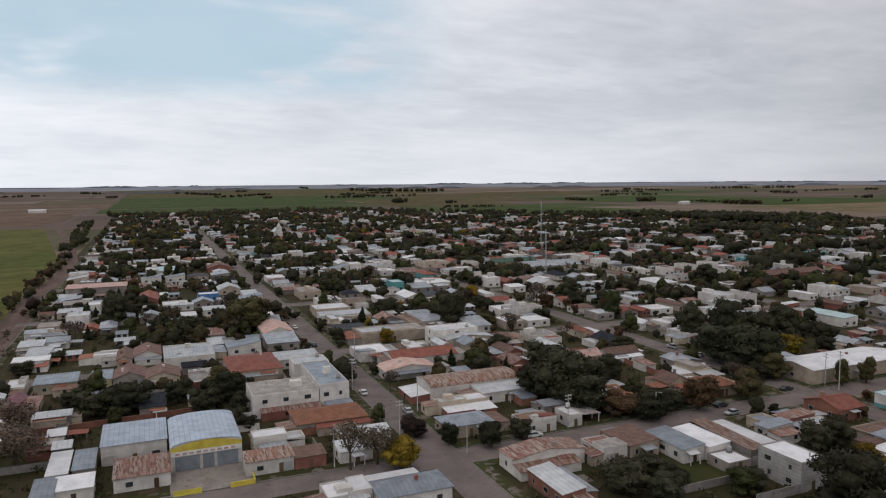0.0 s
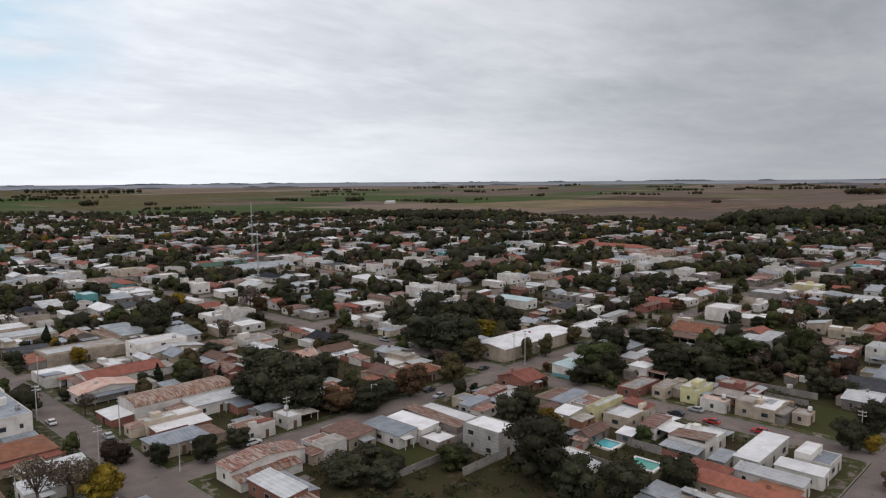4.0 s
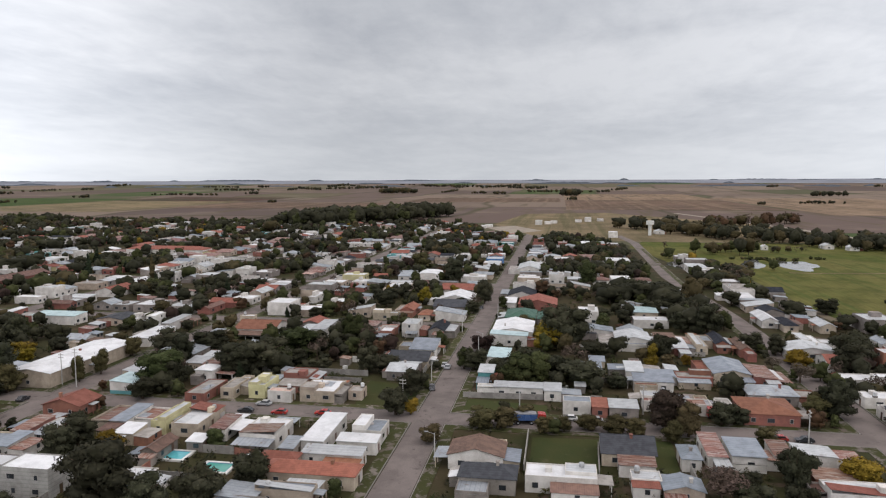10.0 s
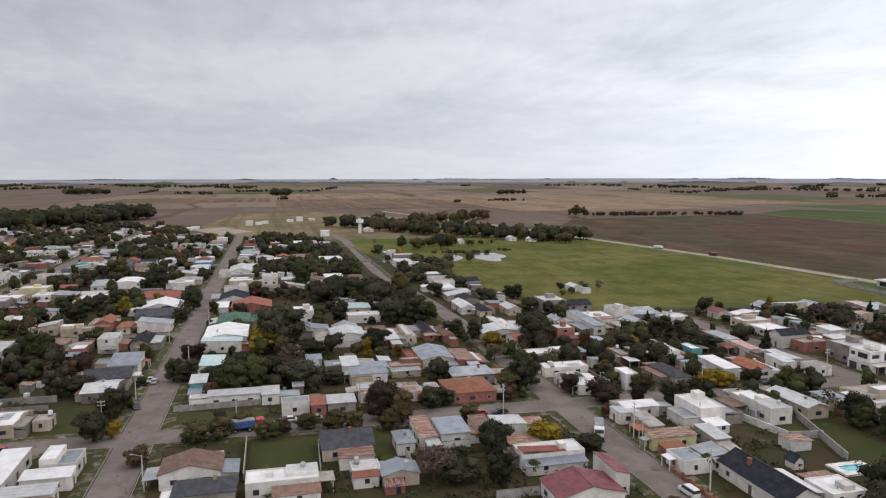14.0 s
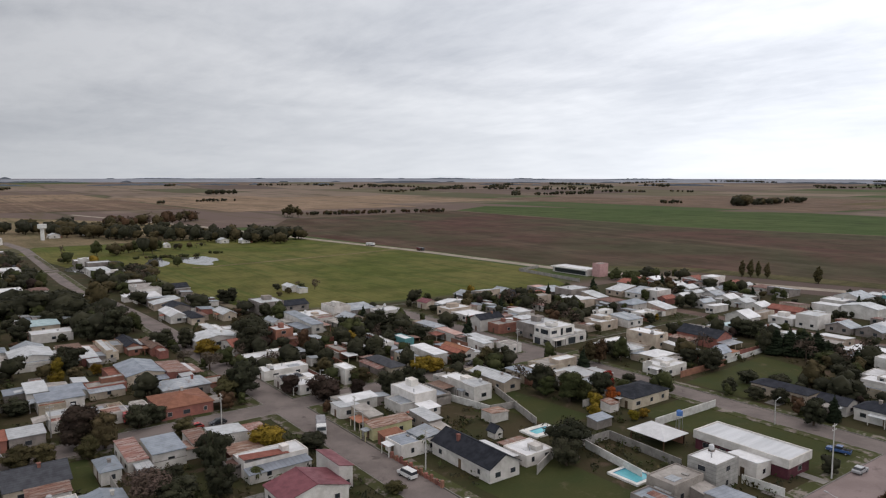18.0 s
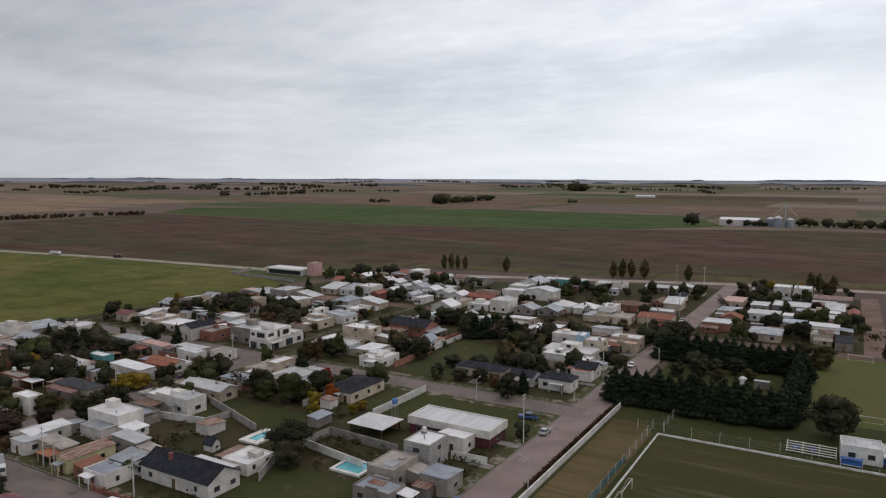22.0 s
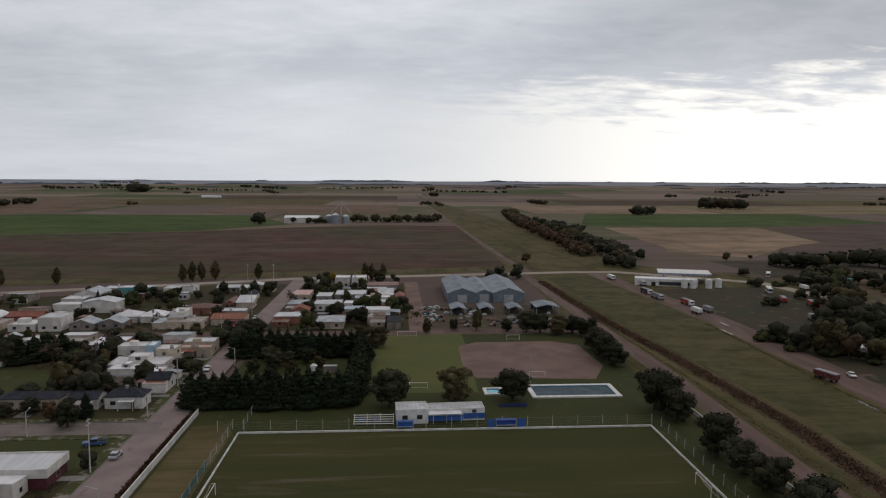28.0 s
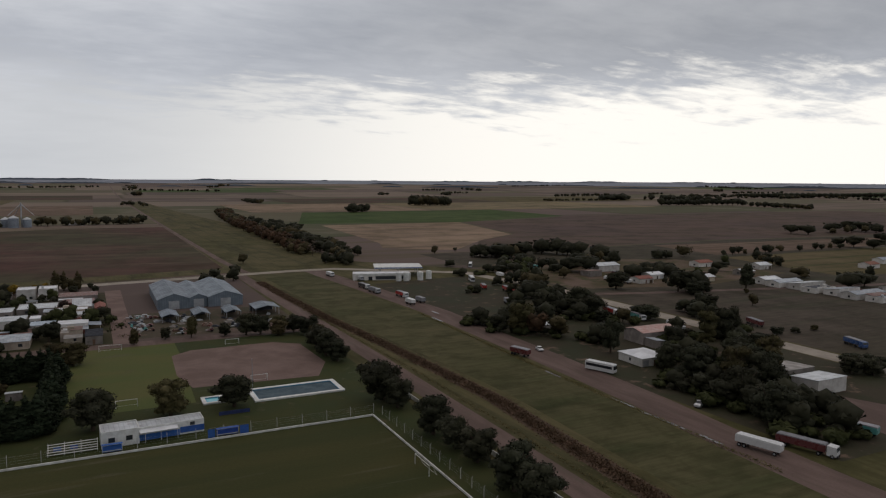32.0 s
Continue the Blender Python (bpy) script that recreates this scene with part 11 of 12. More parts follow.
wood_tree("dark", -2379.0, -1706.0, 20.6, 1.90)
wood_tree("dark", -2399.0, -1698.0, 20.6, 1.90)
wood_tree("dark", -2419.0, -1690.0, 20.6, 1.90)
wood_tree("dark", -2439.0, -1682.0, 20.6, 1.90)
wood_tree("dark", -2459.0, -1673.0, 20.6, 1.90)
wood_tree("dark", -2479.0, -1665.0, 20.6, 1.90)
wood_tree("dark", -2499.0, -1657.0, 20.7, 1.90)
wood_tree("dark", -2519.0, -1649.0, 20.7, 1.90)
wood_tree("dark", -2539.0, -1640.0, 20.7, 1.90)
wood_tree("dark", -2559.0, -1632.0, 20.7, 1.90)
wood_tree("dark", -2579.0, -1624.0, 20.7, 1.90)
wood_tree("dark", -2599.0, -1616.0, 20.7, 1.90)
wood_tree("dark", -1942.0, -1933.0, 12.4, 1.90)
wood_tree("dark", -1971.0, -1923.0, 16.5, 1.90)
wood_tree("dark", -2000.0, -1913.0, 12.4, 1.90)
wood_tree("dark", -2029.0, -1903.0, 16.6, 1.90)
wood_tree("dark", -2058.0, -1893.0, 12.5, 1.90)
wood_tree("dark", -2087.0, -1882.0, 16.6, 1.90)
wood_tree("dark", -2116.0, -1872.0, 12.5, 1.90)
wood_tree("dark", -2145.0, -1861.0, 16.7, 1.90)
wood_tree("dark", -2174.0, -1850.0, 12.5, 1.90)


# brick piers and rails along the front garden of the slate-roofed house
pier_fence = new("garden_fence")
tagged(pier_fence, "low red brick garden fence with stepped piers", "fence")
for i in range(11):
    x = 111 + i * 1.9
    part("pier", Geo().box(x - 0.3, -82.6, 0, x + 0.3, -82.0, 1.15 if i % 2 else 1.5), WALLS["brick"], pier_fence)
    if i:
        part("panel", Geo().box(x - 1.6, -82.4, 0, x - 0.3, -82.2, 0.8), WALLS["brick"], pier_fence)
kennel = house(124.6, -110.6, 127.4, -108.2, 1.9, "gable", "white", "slate", 1.2, "x", name="playhouse", label="small white garden playhouse with dark roof", front=False)
blue_stand = new("water_tank")
blue_stand.matrix_basis = pose(100.2, -146.6, 0)
for dx, dy in ((-0.6, -0.6), (0.6, -0.6), (0.6, 0.6), (-0.6, 0.6)):
    part("leg", Geo().tube((dx, dy, 0), (dx * 0.8, dy * 0.8, 5.0), 0.06, 0.06, 5), METAL, blue_stand)
part("tank_body", Geo().tube((0, 0, 5.0), (0, 0, 6.1), 0.75, 0.75, 12).tube((0, 0, 6.1), (0, 0, 6.4), 0.75, 0.2, 12), WALLS["blue"], blue_stand)
tagged(blue_stand, "blue plastic water tank on a tall metal stand", "water tank")


def palm(x, y, h):
    root = new("palm")
    root.matrix_basis = pose(x, y, 0)
    part("trunk", Geo().tube((0, 0, -0.1), (0, 0, h), 0.22, 0.16, 8), BARK, root)
    rng = random.Random(int(x * 10))
    for i in range(16):
        a, r = 2 * math.pi * i / 16 + rng.uniform(-0.2, 0.2), rng.uniform(1.5, 2.2)
        up0 = rng.uniform(0.1, 0.9)
        g, ca, sa = Geo(), math.cos(a), math.sin(a)
        last = None
        for k in range(6):
            f = k / 5
            c = Vector((ca * r * f, sa * r * f, h + up0 * 1.6 * f - 2.2 * f * f))
            q = 0.34 * math.sin(math.pi * (0.12 + 0.85 * f))
            n = Vector((-sa, ca, 0)) * q
            if last:
                g.face([last[0], c - n, c, last[2]]).face([last[2], c, c + n, last[1]])
            last = (c - n - Vector((0, 0, 0.12)), c + n - Vector((0, 0, 0.12)), c)
        part("frond", g, LEAVES["green"], root)
    return tagged(root, "small garden palm with drooping green fronds", "palm")


for x, y, h in ((129, -90.2, 3.6), (136.8, -53, 2.6), (127, 72, 2.6), (168, -118, 3.0)):
    palm(x, y, h)
for box in LAWN_BOX:
    take(*box)


# ---- south corner of the town ----
def place(x0, y0, x1, y1, *a, **k):
    """A house where the ground is still free."""
    if is_free(x0, y0, x1, y1, -0.6):
        return house(x0, y0, x1, y1, *a, **k)


WALLS["pale_blue"] = material("pale_blue_paint", (0.30, 0.42, 0.52), (0.24, 0.34, 0.43), 0.4)
# white modern house on the corner: link block, blue stair tower, terrace and a small front tower
root = new("house")
root.matrix_basis = pose(84, -236, 0)
for x0, y0, x1, y1, h, tint in ((-2.9, -8, -0.1, -1.2, 7.4, "pale_blue"), (-9.4, -1.0, 8.6, 9.9, 3.9, "white"), (-3.2, 0.5, 3.0, 6.0, 5.6, "white"), (-0.8, 10.0, 1.8, 14.8, 5.4, "white")):
    e, z = 0.18, 0.0 if h < 4 or h > 7 else 3.2
    part("wall", Geo().box(x0, y0, z, x1, y0 + e, h).box(x0, y1 - e, z, x1, y1, h).box(x0, y0 + e, z, x0 + e, y1 - e, h).box(x1 - e, y0 + e, z, x1, y1 - e, h), WALLS[tint], root)
    part("roof", Geo().box(x0 + e, y0 + e, h - 0.42, x1 - e, y1 - e, h - 0.26), ROOFS["white"], root)
for x, y, z, w in ((-7.0, 9.9, 1.0, 1.8), (-3.6, 9.9, 1.0, 1.4), (4.4, 9.9, 1.0, 2.0), (0.0, 6.0, 4.2, 1.8), (0.5, 14.8, 3.9, 1.2)):
    g = part("window", Geo().box(x - w / 2, y - 0.02, z, x + w / 2, y + 0.07, z + 1.15), FRAME, root)
    part("pane", Geo().box(x - w / 2 + 0.09, y + 0.07, z + 0.09, x + w / 2 - 0.09, y + 0.085, z + 1.06), GLASS, g)
tagged(root, "white modern corner house with stepped blocks and blue tower", "house")
take(74.6, -237, 92.6, -226)
for x, y, w, d in ((68.2, -147.5, 5.6, 2.6), (68.4, -133.5, 5.6, 2.4), (68.6, -118, 5.4, 3.0), (68.6, -204.5, 5.0, 2.4), (68.4, -247, 5.0, 3.0), (68.4, -228, 5.0, 2.6), (85.8, -189.6, 3.0, 5.0), (99, -189.6, 4.0, 5.0)):
    patch("driveway", [(x - w / 2, y - d / 2), (x + w / 2, y - d / 2), (x + w / 2, y + d / 2), (x - w / 2, y + d / 2)], 0.155, KERB, "pale concrete driveway across the verge", "driveway")
place(66, -262, 77, -250, 3.6, "flat", "cream", "pink", 1, "x")
place(131.5, -346, 147, -335.5, 5.0, "gable", "white", "lightgrey", 1.4, "y", name="workshop", label="white workshop shed with a pale gabled sheet roof", front=False)
place(148, -344, 160, -335, 3.8, "mono", "white", "white", 0.4, "x", name="workshop", label="open-fronted white workshop with a sloping roof", front=False)
place(113.5, -322, 124, -311.5, 2.9, "hip", "white", "white", 2.2, "x", label="white house with a pyramid-shaped white sheet roof")
place(102, -322, 112.3, -311.5, 2.9, "hip", "white", "white", 2.2, "x", label="white house with a pyramid-shaped white sheet roof")
place(82, -309, 98, -297.5, 3.2, "flat", "cream", "dirty", 1, "x")
place(66, -315, 80, -304, 3.0, "gable", "cream", "tile", 1.4, "x")
place(106.5, -224, 113.5, -216, 3.6, "flat", "pink", "pink", 1, "x")
place(131, -204, 148, -193.5, 3.0, "hip", "white", "white", 1.4, "x")
place(135, -400, 151, -389, 3.2, "mono", "turquoise", "lightgrey", 0.6, "x")
place(112, -404, 128, -392, 3.0, "flat", "white", "lightgrey", 1, "x")
place(84, -340, 98, -330, 3.0, "hip", "brick", "brown", 1.4, "x")
place(160, -290, 171, -281, 3.2, "gable", "white", "white", 2.4, "y", label="white house with a steep pale gabled roof")
straight_wall("brick_wall", 133, -247, 134.6, -224, 2.2, WALLS["brick"], "long red brick wall beside an open lot")
straight_wall("brick_wall", 133, -247, 118, -249, 2.2, WALLS["brick"], "long red brick wall beside an open lot")
for i in range(9):
    # a row of alike small gabled houses behind the open lot
    x = 172 + i * 10.5
    place(x, -322 - i * 4.0, x + 8, -313 - i * 4.0, 2.8, "gable", "white", ("white", "lightgrey", "white", "grey")[i % 4], 1.5, "y", label="small white row house with a pale gabled roof")

# machinery standing in rows in the warehouse yard
MR = random.Random(8)
for i in range(34):
    x, y = MR.choice((-13.5, -16.5, -20)) + MR.uniform(-0.8, 0.8) if i < 18 else MR.uniform(-74, -24), MR.uniform(-347, -300) if i < 18 else MR.uniform(-304, -297)
    if not is_free(x - 1.2, y - 1.2, x + 1.2, y + 1.2, 0.0):
        continue
    root = new("farm_machine")
    root.matrix_basis = pose(x, y, 0, 0, 0, MR.choice((0, 90)) + MR.uniform(-8, 8))
    part("frame", Geo().box(-1.3, -0.5, 0.5, 1.3, 0.5, 0.8).box(-0.9, -0.45, 0.8, 0.1, 0.45, 1.5), MR.choice((ROOFS["rust"], PAINT["maroon"], PAINT["green"], METAL)), root)
    part("hitch", Geo().box(1.3, -0.06, 0.5, 2.0, 0.06, 0.62), METAL, root)
    wheels(root, (-0.7,), 0.62, 0.45, False)
    tagged(root, "old rusty farm implement stored in the warehouse yard", "farm machine", "stored farm machines")
    take(x - 1, y - 1, x + 1, y + 1)
for x, y, h in ((113.5, -146.5, 3.2), (127.5, -147.4, 4.2)):
    tree("yellow", x, y, h, 1.2, near=True)


# ---- the rest of the town, lot by lot ----
LR = random.Random(77)
FAR_HOUSE, MID_HOUSE = [], []


def lot_style():
    kind = LR.choices(("flat", "gable", "hip", "mono"), (33, 32, 12, 23))[0]
    wall = LR.choices(("white", "cream", "grey", "brick", "pale_yellow", "pink", "turquoise"), (46, 20, 18, 11, 2, 1, 2))[0]
    if kind == "flat":
        roof = LR.choices(("white", "dirty", "lightgrey", "pink"), (44, 36, 17, 3))[0]
    elif kind == "mono":
        roof = LR.choices(("grey", "lightgrey", "bluegrey", "rust", "white"), (30, 32, 12, 16, 10))[0]
    else:
        roof = LR.choices(("tile", "brown", "grey", "lightgrey", "slate", "darkgrey", "rust"), (24, 14, 18, 22, 8, 7, 7))[0]
    return kind, wall, roof


def far_proto():
    w, d = LR.uniform(8, 12.5), LR.uniform(8, 15)
    kind, wall, roof = lot_style()
    h = LR.choice((2.9, 3.1, 3.3, 3.6, 5.9)) if kind == "flat" else LR.uniform(2.7, 3.2)
    wg, rg = roof_geo(kind, w, d, h, LR.uniform(0.8, 2.0), LR.choice("xy"))
    return w, d, h, kind, wall, roof, wg, rg


FAR_TOWN = {}


def add_far(p, m):
    """Adds one house to the mesh of the far town."""
    w, d, h, kind, wall, roof, wg, rg = p
    win = Geo()
    for s in (-w * 0.25, w * 0.25):
        win.box(s - 0.7, -d / 2 - 0.05, 1.0, s + 0.7, -d / 2 + 0.02, 2.15)
        win.box(s - 0.7, d / 2 - 0.02, 1.0, s + 0.7, d / 2 + 0.05, 2.15)
    todo = [(WALLS[wall], wg, m), (ROOFS[roof], rg, m), (GLASS, win, m)]
    if w > 7 and LR.random() < 0.6:
        # a lower wing at the back with a roof of its own
        aw, ad = w * LR.uniform(0.4, 0.8), d * LR.uniform(0.25, 0.45)
        ag, ar = roof_geo(LR.choice(("mono", "flat", "mono")), aw, ad, min(h, 3.2) * LR.uniform(0.72, 0.92), 0.4, LR.choice("xy"))
        am = m @ Matrix.Translation((LR.choice((-1, 1)) * (w - aw) / 2, d / 2 + ad / 2 + 0.02, 0))
        todo += [(WALLS[LR.choice((wall, "grey", "white", "brick"))], ag, am), (ROOFS[LR.choice(("lightgrey", "grey", "rust", "white", "dirty", "tile", "darkgrey"))], ar, am)]
    if kind == "flat" and w > 7:
        if LR.random() < 0.4:
            x, y = LR.uniform(-0.35, 0.2) * w, LR.uniform(-0.35, 0.2) * d
            todo.append((WALLS[wall], Geo().box(x, y, h - 0.3, x + w * LR.uniform(0.2, 0.4), y + d * LR.uniform(0.2, 0.4), h + LR.uniform(0.5, 2.0)), m))
        if LR.random() < 0.4:
            x, y = LR.uniform(-0.35, 0.35) * w, LR.uniform(-0.35, 0.35) * d
            todo.append((TANK, Geo().tube((x, y, h - 0.2), (x, y, h + 1.1), 0.55, 0.5, 6), m))
    for mat, src, mm in todo:
        v, f = FAR_TOWN.setdefault(mat.name, ([], []))
        n = len(v)
        v += [tuple(mm @ Vector(q)) for q in src.v]
        f += [tuple(n + i for i in q) for q in src.f]


def build_far_town():
    g, mats = Geo(), []
    for name, (v, f) in FAR_TOWN.items():
        n = len(g.v)
        g.v += v
        g.f += [tuple(n + i for i in q) for q in f]
        g.mi += [len(mats)] * len(f)
        mats.append(bpy.data.materials[name])
    tagged(new("far_houses", g.mesh("far_houses", *mats)), "low houses with white, grey and red roofs in the far town", "houses", kind="stuff")


add_wings(0, 330.0, 3)
fixed_homes = len(HOMES)
far_shapes = [far_proto() for _ in range(40)]
mid_shapes = [far_proto() for _ in range(34)]
NEAR_HOUSE = 262.0


def place_lot(side, along, base, dist, shapes):
    """side 0: street at low y, 1: high x, 2: high y, 3: low x. along: where the lot starts; base: the front line. Returns the width used."""
    k = LR.randrange(len(shapes))
    p = shapes[k]
    w, d = p[0], p[1]
    set_back = LR.choice((0, 0, 0, 1.5, 3.0))
    c = along + w / 2
    if side == 0:
        x, y, turn = c, base + set_back + d / 2, 0
    elif side == 2:
        x, y, turn = c, base - set_back - d / 2, 180
    elif side == 1:
        x, y, turn = base - set_back - d / 2, c, 90
    else:
        x, y, turn = base + set_back + d / 2, c, 270
    hw, hd = (w / 2, d / 2) if side in (0, 2) else (d / 2, w / 2)
    if not inside(x, y, TOWN) or math.hypot(x, y) < (150 if y > 120 else 190):
        return 6.0
    if not is_free(x - hw, y - hd, x + hw, y + hd):
        return 2.0
    if LR.random() < (0.14 if dist < 700 else 0.34):
        return w
    if math.hypot(x, y) < NEAR_HOUSE:
        kind, wall, roof = p[3], p[4], p[5]
        house(x - hw, y - hd, x + hw, y + hd, p[2], kind, wall, roof, LR.uniform(0.8, 1.8), LR.choice("xy"))
        if kind == "flat" and LR.random() < 0.35:
            water_tank(x + hw * 0.4, y + hd * 0.4, p[2] - 0.25)
    else:
        take(x - hw, y - hd, x + hw, y + hd)
        add_far(p, pose(x, y, 0, 0, 0, turn))
    return w + LR.choice((0.05, 0.05, 0.3, 1.2, 2.5))


def is_clear(x, y, r):
    return is_free(x - r, y - r, x + r, y + r, 0.0)


def fill_block(u0, v0, u1, v1, trees=22, density=1.0):
    a0, b0, a1, b1 = u0 + 8.2, v0 + 8.2, u1 - 8.2, v1 - 8.2
    cx, cy = (u0 + u1) / 2, (v0 + v1) / 2
    dist = math.hypot(cx, cy)
    shapes = far_shapes if dist > 560 else mid_shapes
    for side, lo, hi, base in ((0, a0, a1, b0), (2, a0, a1, b1), (3, b0 + 17, b1 - 17, a0), (1, b0 + 17, b1 - 17, a1)):
        s = lo
        while s < hi - 8:
            s += place_lot(side, s, base, dist, shapes)
    # outbuildings behind the houses
    if dist < 560:
        for _ in range(15):
            x, y, w, d = LR.uniform(a0 + 14, a1 - 14), LR.uniform(b0 + 14, b1 - 14), LR.uniform(3, 8), LR.uniform(3, 6.5)
            if is_free(x - w / 2, y - d / 2, x + w / 2, y + d / 2) and inside(x, y, TOWN) and math.hypot(x, y) > 165:
                if math.hypot(x, y) > NEAR_HOUSE:
                    wg, rg = roof_geo("mono", w, d, 2.3, 0.4, "x")
                    take(x - w / 2, y - d / 2, x + w / 2, y + d / 2)
                    add_far((w, d, 2.3, "mono", LR.choice(("grey", "brick", "white")), LR.choice(("lightgrey", "grey", "rust", "bluegrey")), wg, rg), pose(x, y, 0))
                    continue
                house(x - w / 2, y - d / 2, x + w / 2, y + d / 2, 2.3, "mono", LR.choice(("grey", "brick", "white", "cream")), LR.choice(("lightgrey", "grey", "rust", "bluegrey")), 0.4, LR.choice("xy"),
                      name="shed", label="small rendered yard shed with a sheet roof", front=False)
    n = 0
    # most yard trees stand in clumps
    spots = [(LR.uniform(a0 + 8, a1 - 8), LR.uniform(b0 + 8, b1 - 8)) for _ in range(5)]
    for _ in range(trees * 8):
        if n >= trees:
            break
        x, y = LR.uniform(a0 - 3, a1 + 3), LR.uniform(b0 - 3, b1 + 3)
        if n % 3:
            cx2, cy2 = LR.choice(spots)
            x, y = cx2 + LR.gauss(0, 9), cy2 + LR.gauss(0, 9)
        h = LR.choice((3.5, 4.5, 5.5, 6.5, 7.5, 9.0))
        kind = LR.choices(("dark", "green", "olive", "yellow", "rust", "plum", "twig", "cypress", "bush"), (54, 22, 9, 1.2, 1.5, 3, 8, 3, 8 if dist < 560 else 0))[0]
        if kind == "bush":
            h = LR.uniform(1.5, 2.8)
        if dist > 560:
            h *= 1.15
        if inside(x, y, TOWN) and is_clear(x, y, min(h * 0.22, 1.6)) and math.hypot(x, y) > 196:
            tree(kind, x, y, h, LR.uniform(0.9, 1.25))
            take(x - 0.7, y - 0.7, x + 0.7, y + 0.7)
            n += 1


def in_view(x, y):
    bear = math.degrees(math.atan2(x, y)) % 360
    return bear < 245 or bear > 345


take(305, -81, 400, -66)
take(400, -80, 800, -57)
for i in range(len(U_STREETS)):
    for j in range(len(V_STREETS)):
        u0, v0 = U_STREETS[i], V_STREETS[j]
        u1 = U_STREETS[i + 1] if i + 1 < len(U_STREETS) else u0 + 117.5
        v1 = V_STREETS[j + 1] if j + 1 < len(V_STREETS) else v0 + 111.0
        corners = [(u0 + 12, v0 + 12), (u1 - 12, v0 + 12), (u1 - 12, v1 - 12), (u0 + 12, v1 - 12)]
        hits = sum(inside(x, y, TOWN) and in_view(x, y) for x, y in corners)
        mid = math.hypot((u0 + u1) / 2, (v0 + v1) / 2)
        if hits == 0 or mid < 110 or (i == 0 and j < 4):
            continue
        if sum(inside(x, y, TOWN) for x, y in corners) > 2:
            if (i, j) == (2, 2):
                pave_block(u0, v0, 413.0, v1)
            elif (i, j) != (3, 2):
                pave_block(u0, v0, u1, v1)
        fill_block(u0, v0, u1, v1, (34 if mid < 240 else 108) if mid < 560 else 84)
for u0, v0, u1, v1 in ((60.5, -410, 178, -287), (178, -385, 275, -287), (-6, -430, 60.5, -287)):
    fill_block(u0, v0, u1, v1, 58)
for shape, spot in FIXED_FAR:
    add_far(shape, spot)
build_far_town()
add_wings(fixed_homes, 260.0, 2)


# ---- shrubs, patios and clutter of the near yards ----
SR = random.Random(91)


def free_ground(x, y, r=0.6):
    on_street = any(abs(x - u) < 8.4 for u in U_STREETS[1:4]) or any(abs(y - v) < 8.4 for v in V_STREETS[:8])
    return inside(x, y, TOWN) and not on_street and is_free(x - r, y - r, x + r, y + r, 0.0) and in_view(x, y)


def build_shrubs():
    rs = np.random.RandomState(12)
    verts, count = [], 0
    tries = 0
    while count < 2600 and tries < 30000:
        tries += 1
        a, r = math.radians(rs.uniform(-12, 200)), 118 + 240 * rs.uniform() ** 1.2
        x, y = r * math.sin(a), r * math.cos(a)
        if not free_ground(x, y, 0.3):
            continue
        for _ in range(rs.randint(1, 4)):
            s, n = rs.uniform(0.35, 1.1), 16
            c = np.array([x + rs.normal(scale=1.1), y + rs.normal(scale=1.1), s * 0.55])
            d = rs.normal(size=(n, 3))
            d /= np.linalg.norm(d, axis=1)[:, None]
            p = c + d * np.array([s, s, s * 0.8])
            q = rs.normal(scale=0.34 * s, size=(n, 3, 3))
            tri = p[:, None, :] + q
            tri[:, :, 2] = np.maximum(tri[:, :, 2], 0.02)
            verts.append(tri.reshape(-1, 3))
        count += 1
    v = np.concatenate(verts)
    me = bpy.data.meshes.new("shrubs")
    me.from_pydata(v.tolist(), [], np.arange(len(v)).reshape(-1, 3).tolist())
    me.materials.append(LEAVES["green"])
    me.materials.append(LEAVES["dark"])
    me.materials.append(LEAVES["olive"])
    pick = np.repeat(rs.randint(0, 3, len(v) // 48 + 1), 16)[:len(me.polygons)]
    me.polygons.foreach_set("material_index", pick.astype(np.int32))
    me.update()
    tagged(new("garden_shrubs", me), "low shrubs and weeds growing in the yards", "shrubs", kind="stuff")


build_shrubs()
PATIO = material("patio_concrete", (0.21, 0.185, 0.165), (0.15, 0.13, 0.118), 0.5, 3.0, rough=0.9, rand=0.25, third=(0.10, 0.085, 0.07), third_at=(0.55, 0.7))
made = 0
while made < 90:
    a, r = math.radians(SR.uniform(-10, 165)), SR.uniform(128, 310)
    x, y = r * math.sin(a), r * math.cos(a)
    w, d = SR.uniform(2, 6), SR.uniform(2, 6)
    made += 1
    if free_ground(x, y, min(w, d) / 2):
        patch("patio", [(x - w / 2, y - d / 2), (x + w / 2, y - d / 2), (x + w / 2, y + d / 2), (x - w / 2, y + d / 2)], 0.035 + made * 0.0004, SR.choice((PATIO, PATIO, DIRT, PAVING)), "worn concrete or earth patio in a yard", "patio")

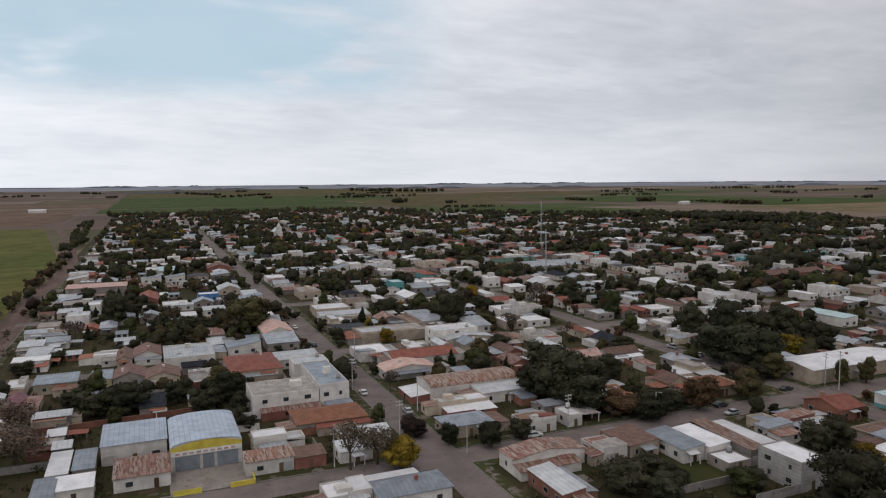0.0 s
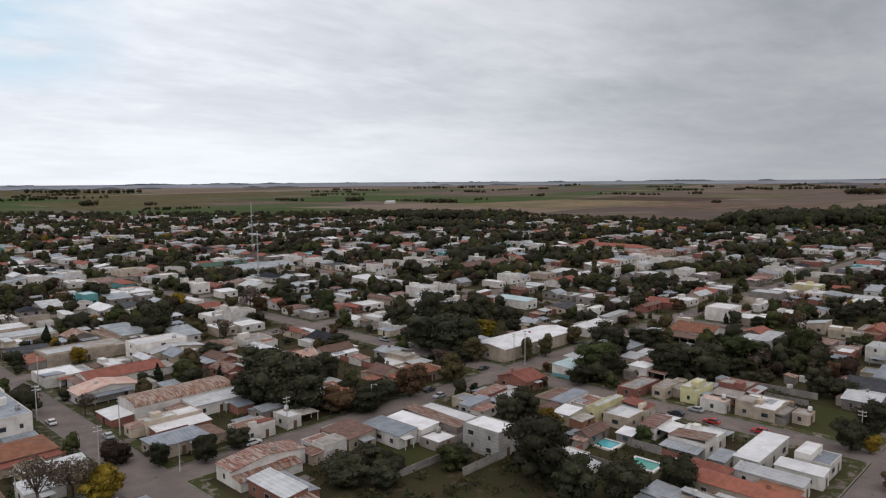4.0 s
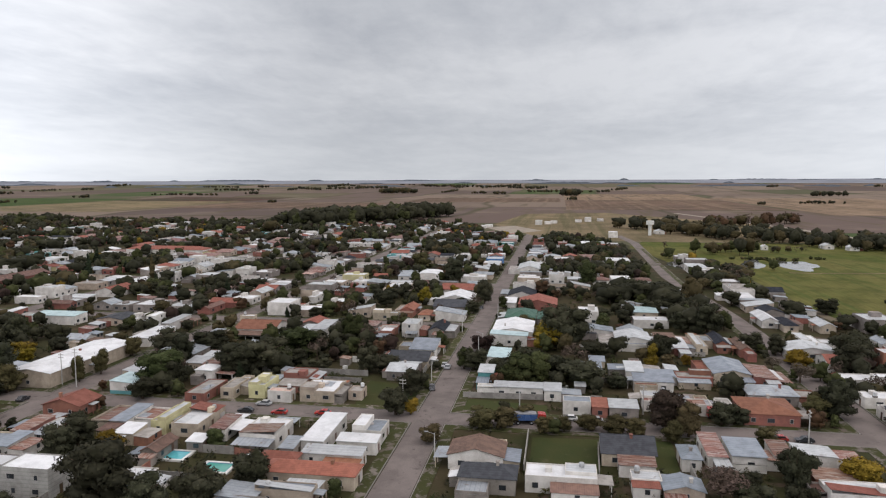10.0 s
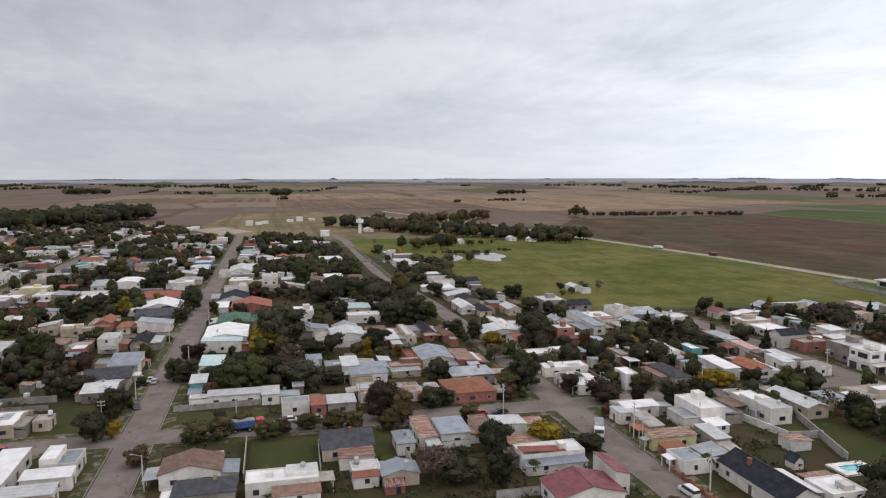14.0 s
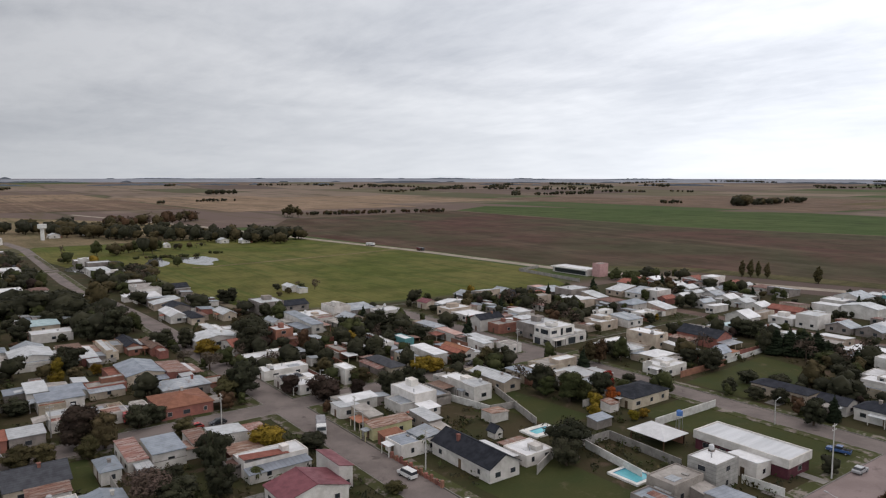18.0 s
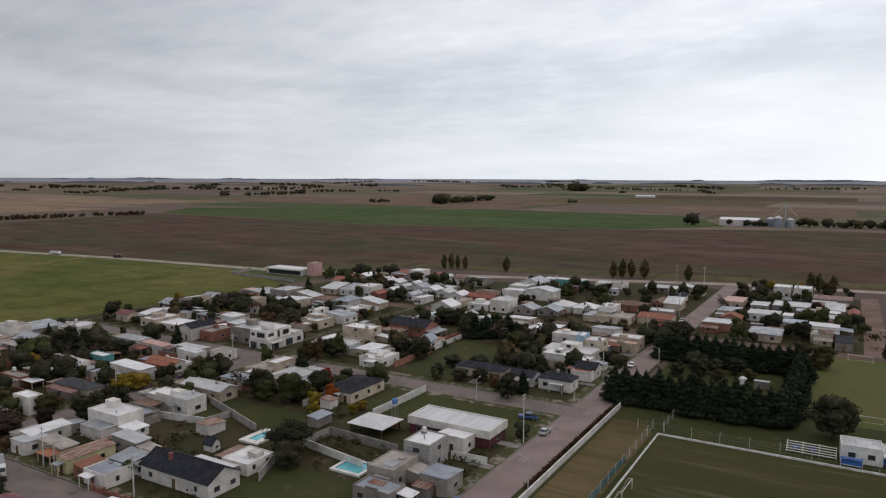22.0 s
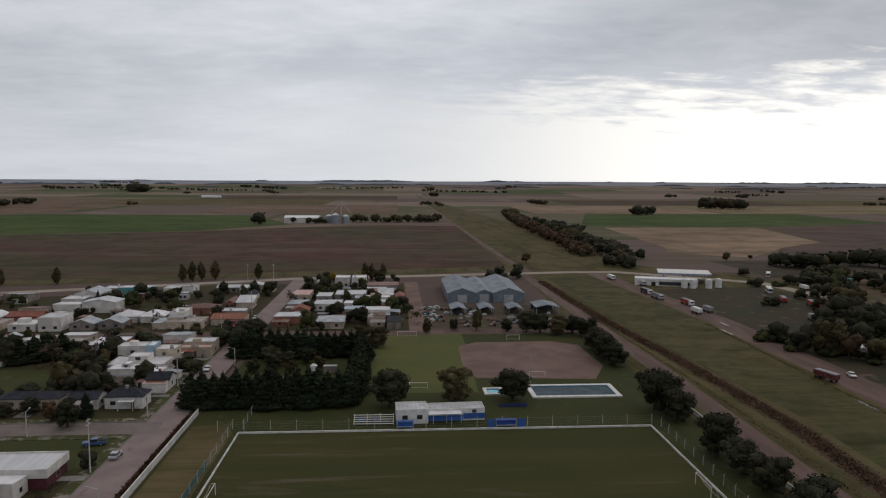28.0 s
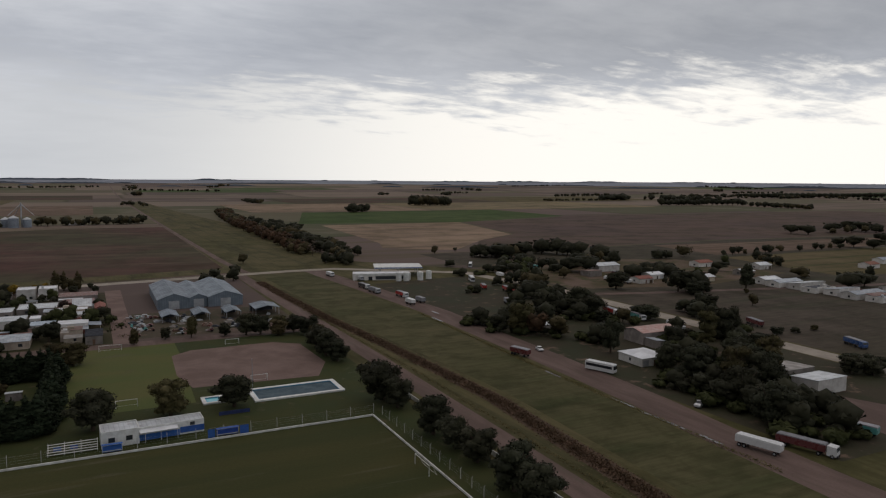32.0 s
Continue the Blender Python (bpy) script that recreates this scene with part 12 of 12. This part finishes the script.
# heaps, planks and barrels about the yards
for i in range(150):
    a, r = math.radians(SR.uniform(-8, 165)), SR.uniform(122, 290)
    x, y = r * math.sin(a), r * math.cos(a)
    if not free_ground(x, y, 0.8):
        continue
    k = SR.randrange(4)
    if k == 0:
        g, nm, lab, mt = Geo().tube((0, 0, 0), (0, 0, 0.9), 0.3, 0.3, 10), "barrel", "rusty steel barrel standing in a yard", ROOFS["rust"]
    elif k == 1:
        g, nm, lab, mt = Geo().box(-1.2, -0.5, 0, 1.2, 0.5, 0.35).box(-0.9, -0.4, 0.35, 1.0, 0.4, 0.6), "brick_pile", "stacked pile of red bricks in a yard", WALLS["brick"]
    elif k == 2:
        g, nm, lab, mt = Geo().box(-1.3, -0.25, 0, 1.3, 0.25, 0.12).box(-1.1, -0.2, 0.12, 1.4, 0.22, 0.26), "plank_pile", "weathered planks stacked in a yard", DARKWOOD
    else:
        g, nm, lab, mt = Geo().box(-0.6, -0.6, 0, 0.6, 0.6, 1.0).tube((0, 0, 1.0), (0, 0, 1.15), 0.25, 0.2, 8), "cistern_tank", "white plastic cistern tank in a yard", WHITE_PAINT
    ob = part(nm, g, mt)
    ob.matrix_basis = pose(x, y, 0, 0, 0, SR.uniform(0, 360))
    tagged(ob, lab, nm.replace("_", " "), "yard clutter")
# tanks on the flat roofs
flat_roofs = [o for o in scene.objects if o.name.split(".")[0] == "house" and o.type == "EMPTY" and "flat" in o["label"]]
for o in flat_roofs[::3]:
    roofs = [c for c in o.children if c.name.split(".")[0] == "roof"]
    top = max(v.co.z for v in roofs[0].data.vertices)
    dims = [max(abs(v.co.x) for v in roofs[0].data.vertices), max(abs(v.co.y) for v in roofs[0].data.vertices)]
    p = o.matrix_basis.translation
    water_tank(p.x + SR.choice((-1, 1)) * dims[0] * 0.6, p.y + SR.choice((-1, 1)) * dims[1] * 0.6, top - 0.03)

# walls that divide the back yards
made = 0
for o in [q for q in scene.objects if q.name.split(".")[0] == "house" and q.type == "EMPTY"]:
    p = o.matrix_basis.translation
    if made > 62 or not 120 < math.hypot(p.x, p.y) < 270:
        continue
    body = [c for c in o.children if c.name.split(".")[0] == "wall"][0].data
    hx, hy = max(abs(v.co.x) for v in body.vertices), max(abs(v.co.y) for v in body.vertices)
    sx, sy, L, H = SR.choice((-1, 1)), SR.choice((-1, 1)), SR.uniform(5, 12), SR.uniform(1.6, 2.1)
    if SR.random() < 0.5:
        x0, y0, x1, y1 = p.x + sx * hx, p.y + sy * (hy + 0.1), p.x + sx * hx - sx * 0.16, p.y + sy * (hy + L)
    else:
        x0, y0, x1, y1 = p.x + sx * (hx + 0.1), p.y + sy * hy, p.x + sx * (hx + L), p.y + sy * hy - sy * 0.16
    x0, x1, y0, y1 = min(x0, x1), max(x0, x1), min(y0, y1), max(y0, y1)
    if is_free(x0, y0, x1, y1, -0.02) and free_ground(x0, y0, 0.0) and free_ground(x1, y1, 0.0):
        cx, cy, a, b = (x0 + x1) / 2, (y0 + y1) / 2, (x1 - x0) / 2, (y1 - y0) / 2
        wall = new("yard_wall")
        wall.matrix_basis = pose(cx, cy, 0)
        part("wall", Geo().box(-a, -b, 0, a, b, H), SR.choice((YARDWALL, YARDWALL, WALLS["brick"], WALLS["white"])), wall)
        part("coping", Geo().box(-a - 0.04, -b - 0.04, H, a + 0.04, b + 0.04, H + 0.07), KERB, wall)
        tagged(wall, "rendered wall dividing two back yards", "wall", "back yard walls")
        take(x0, y0, x1, y1)
        made += 1
build_woods()
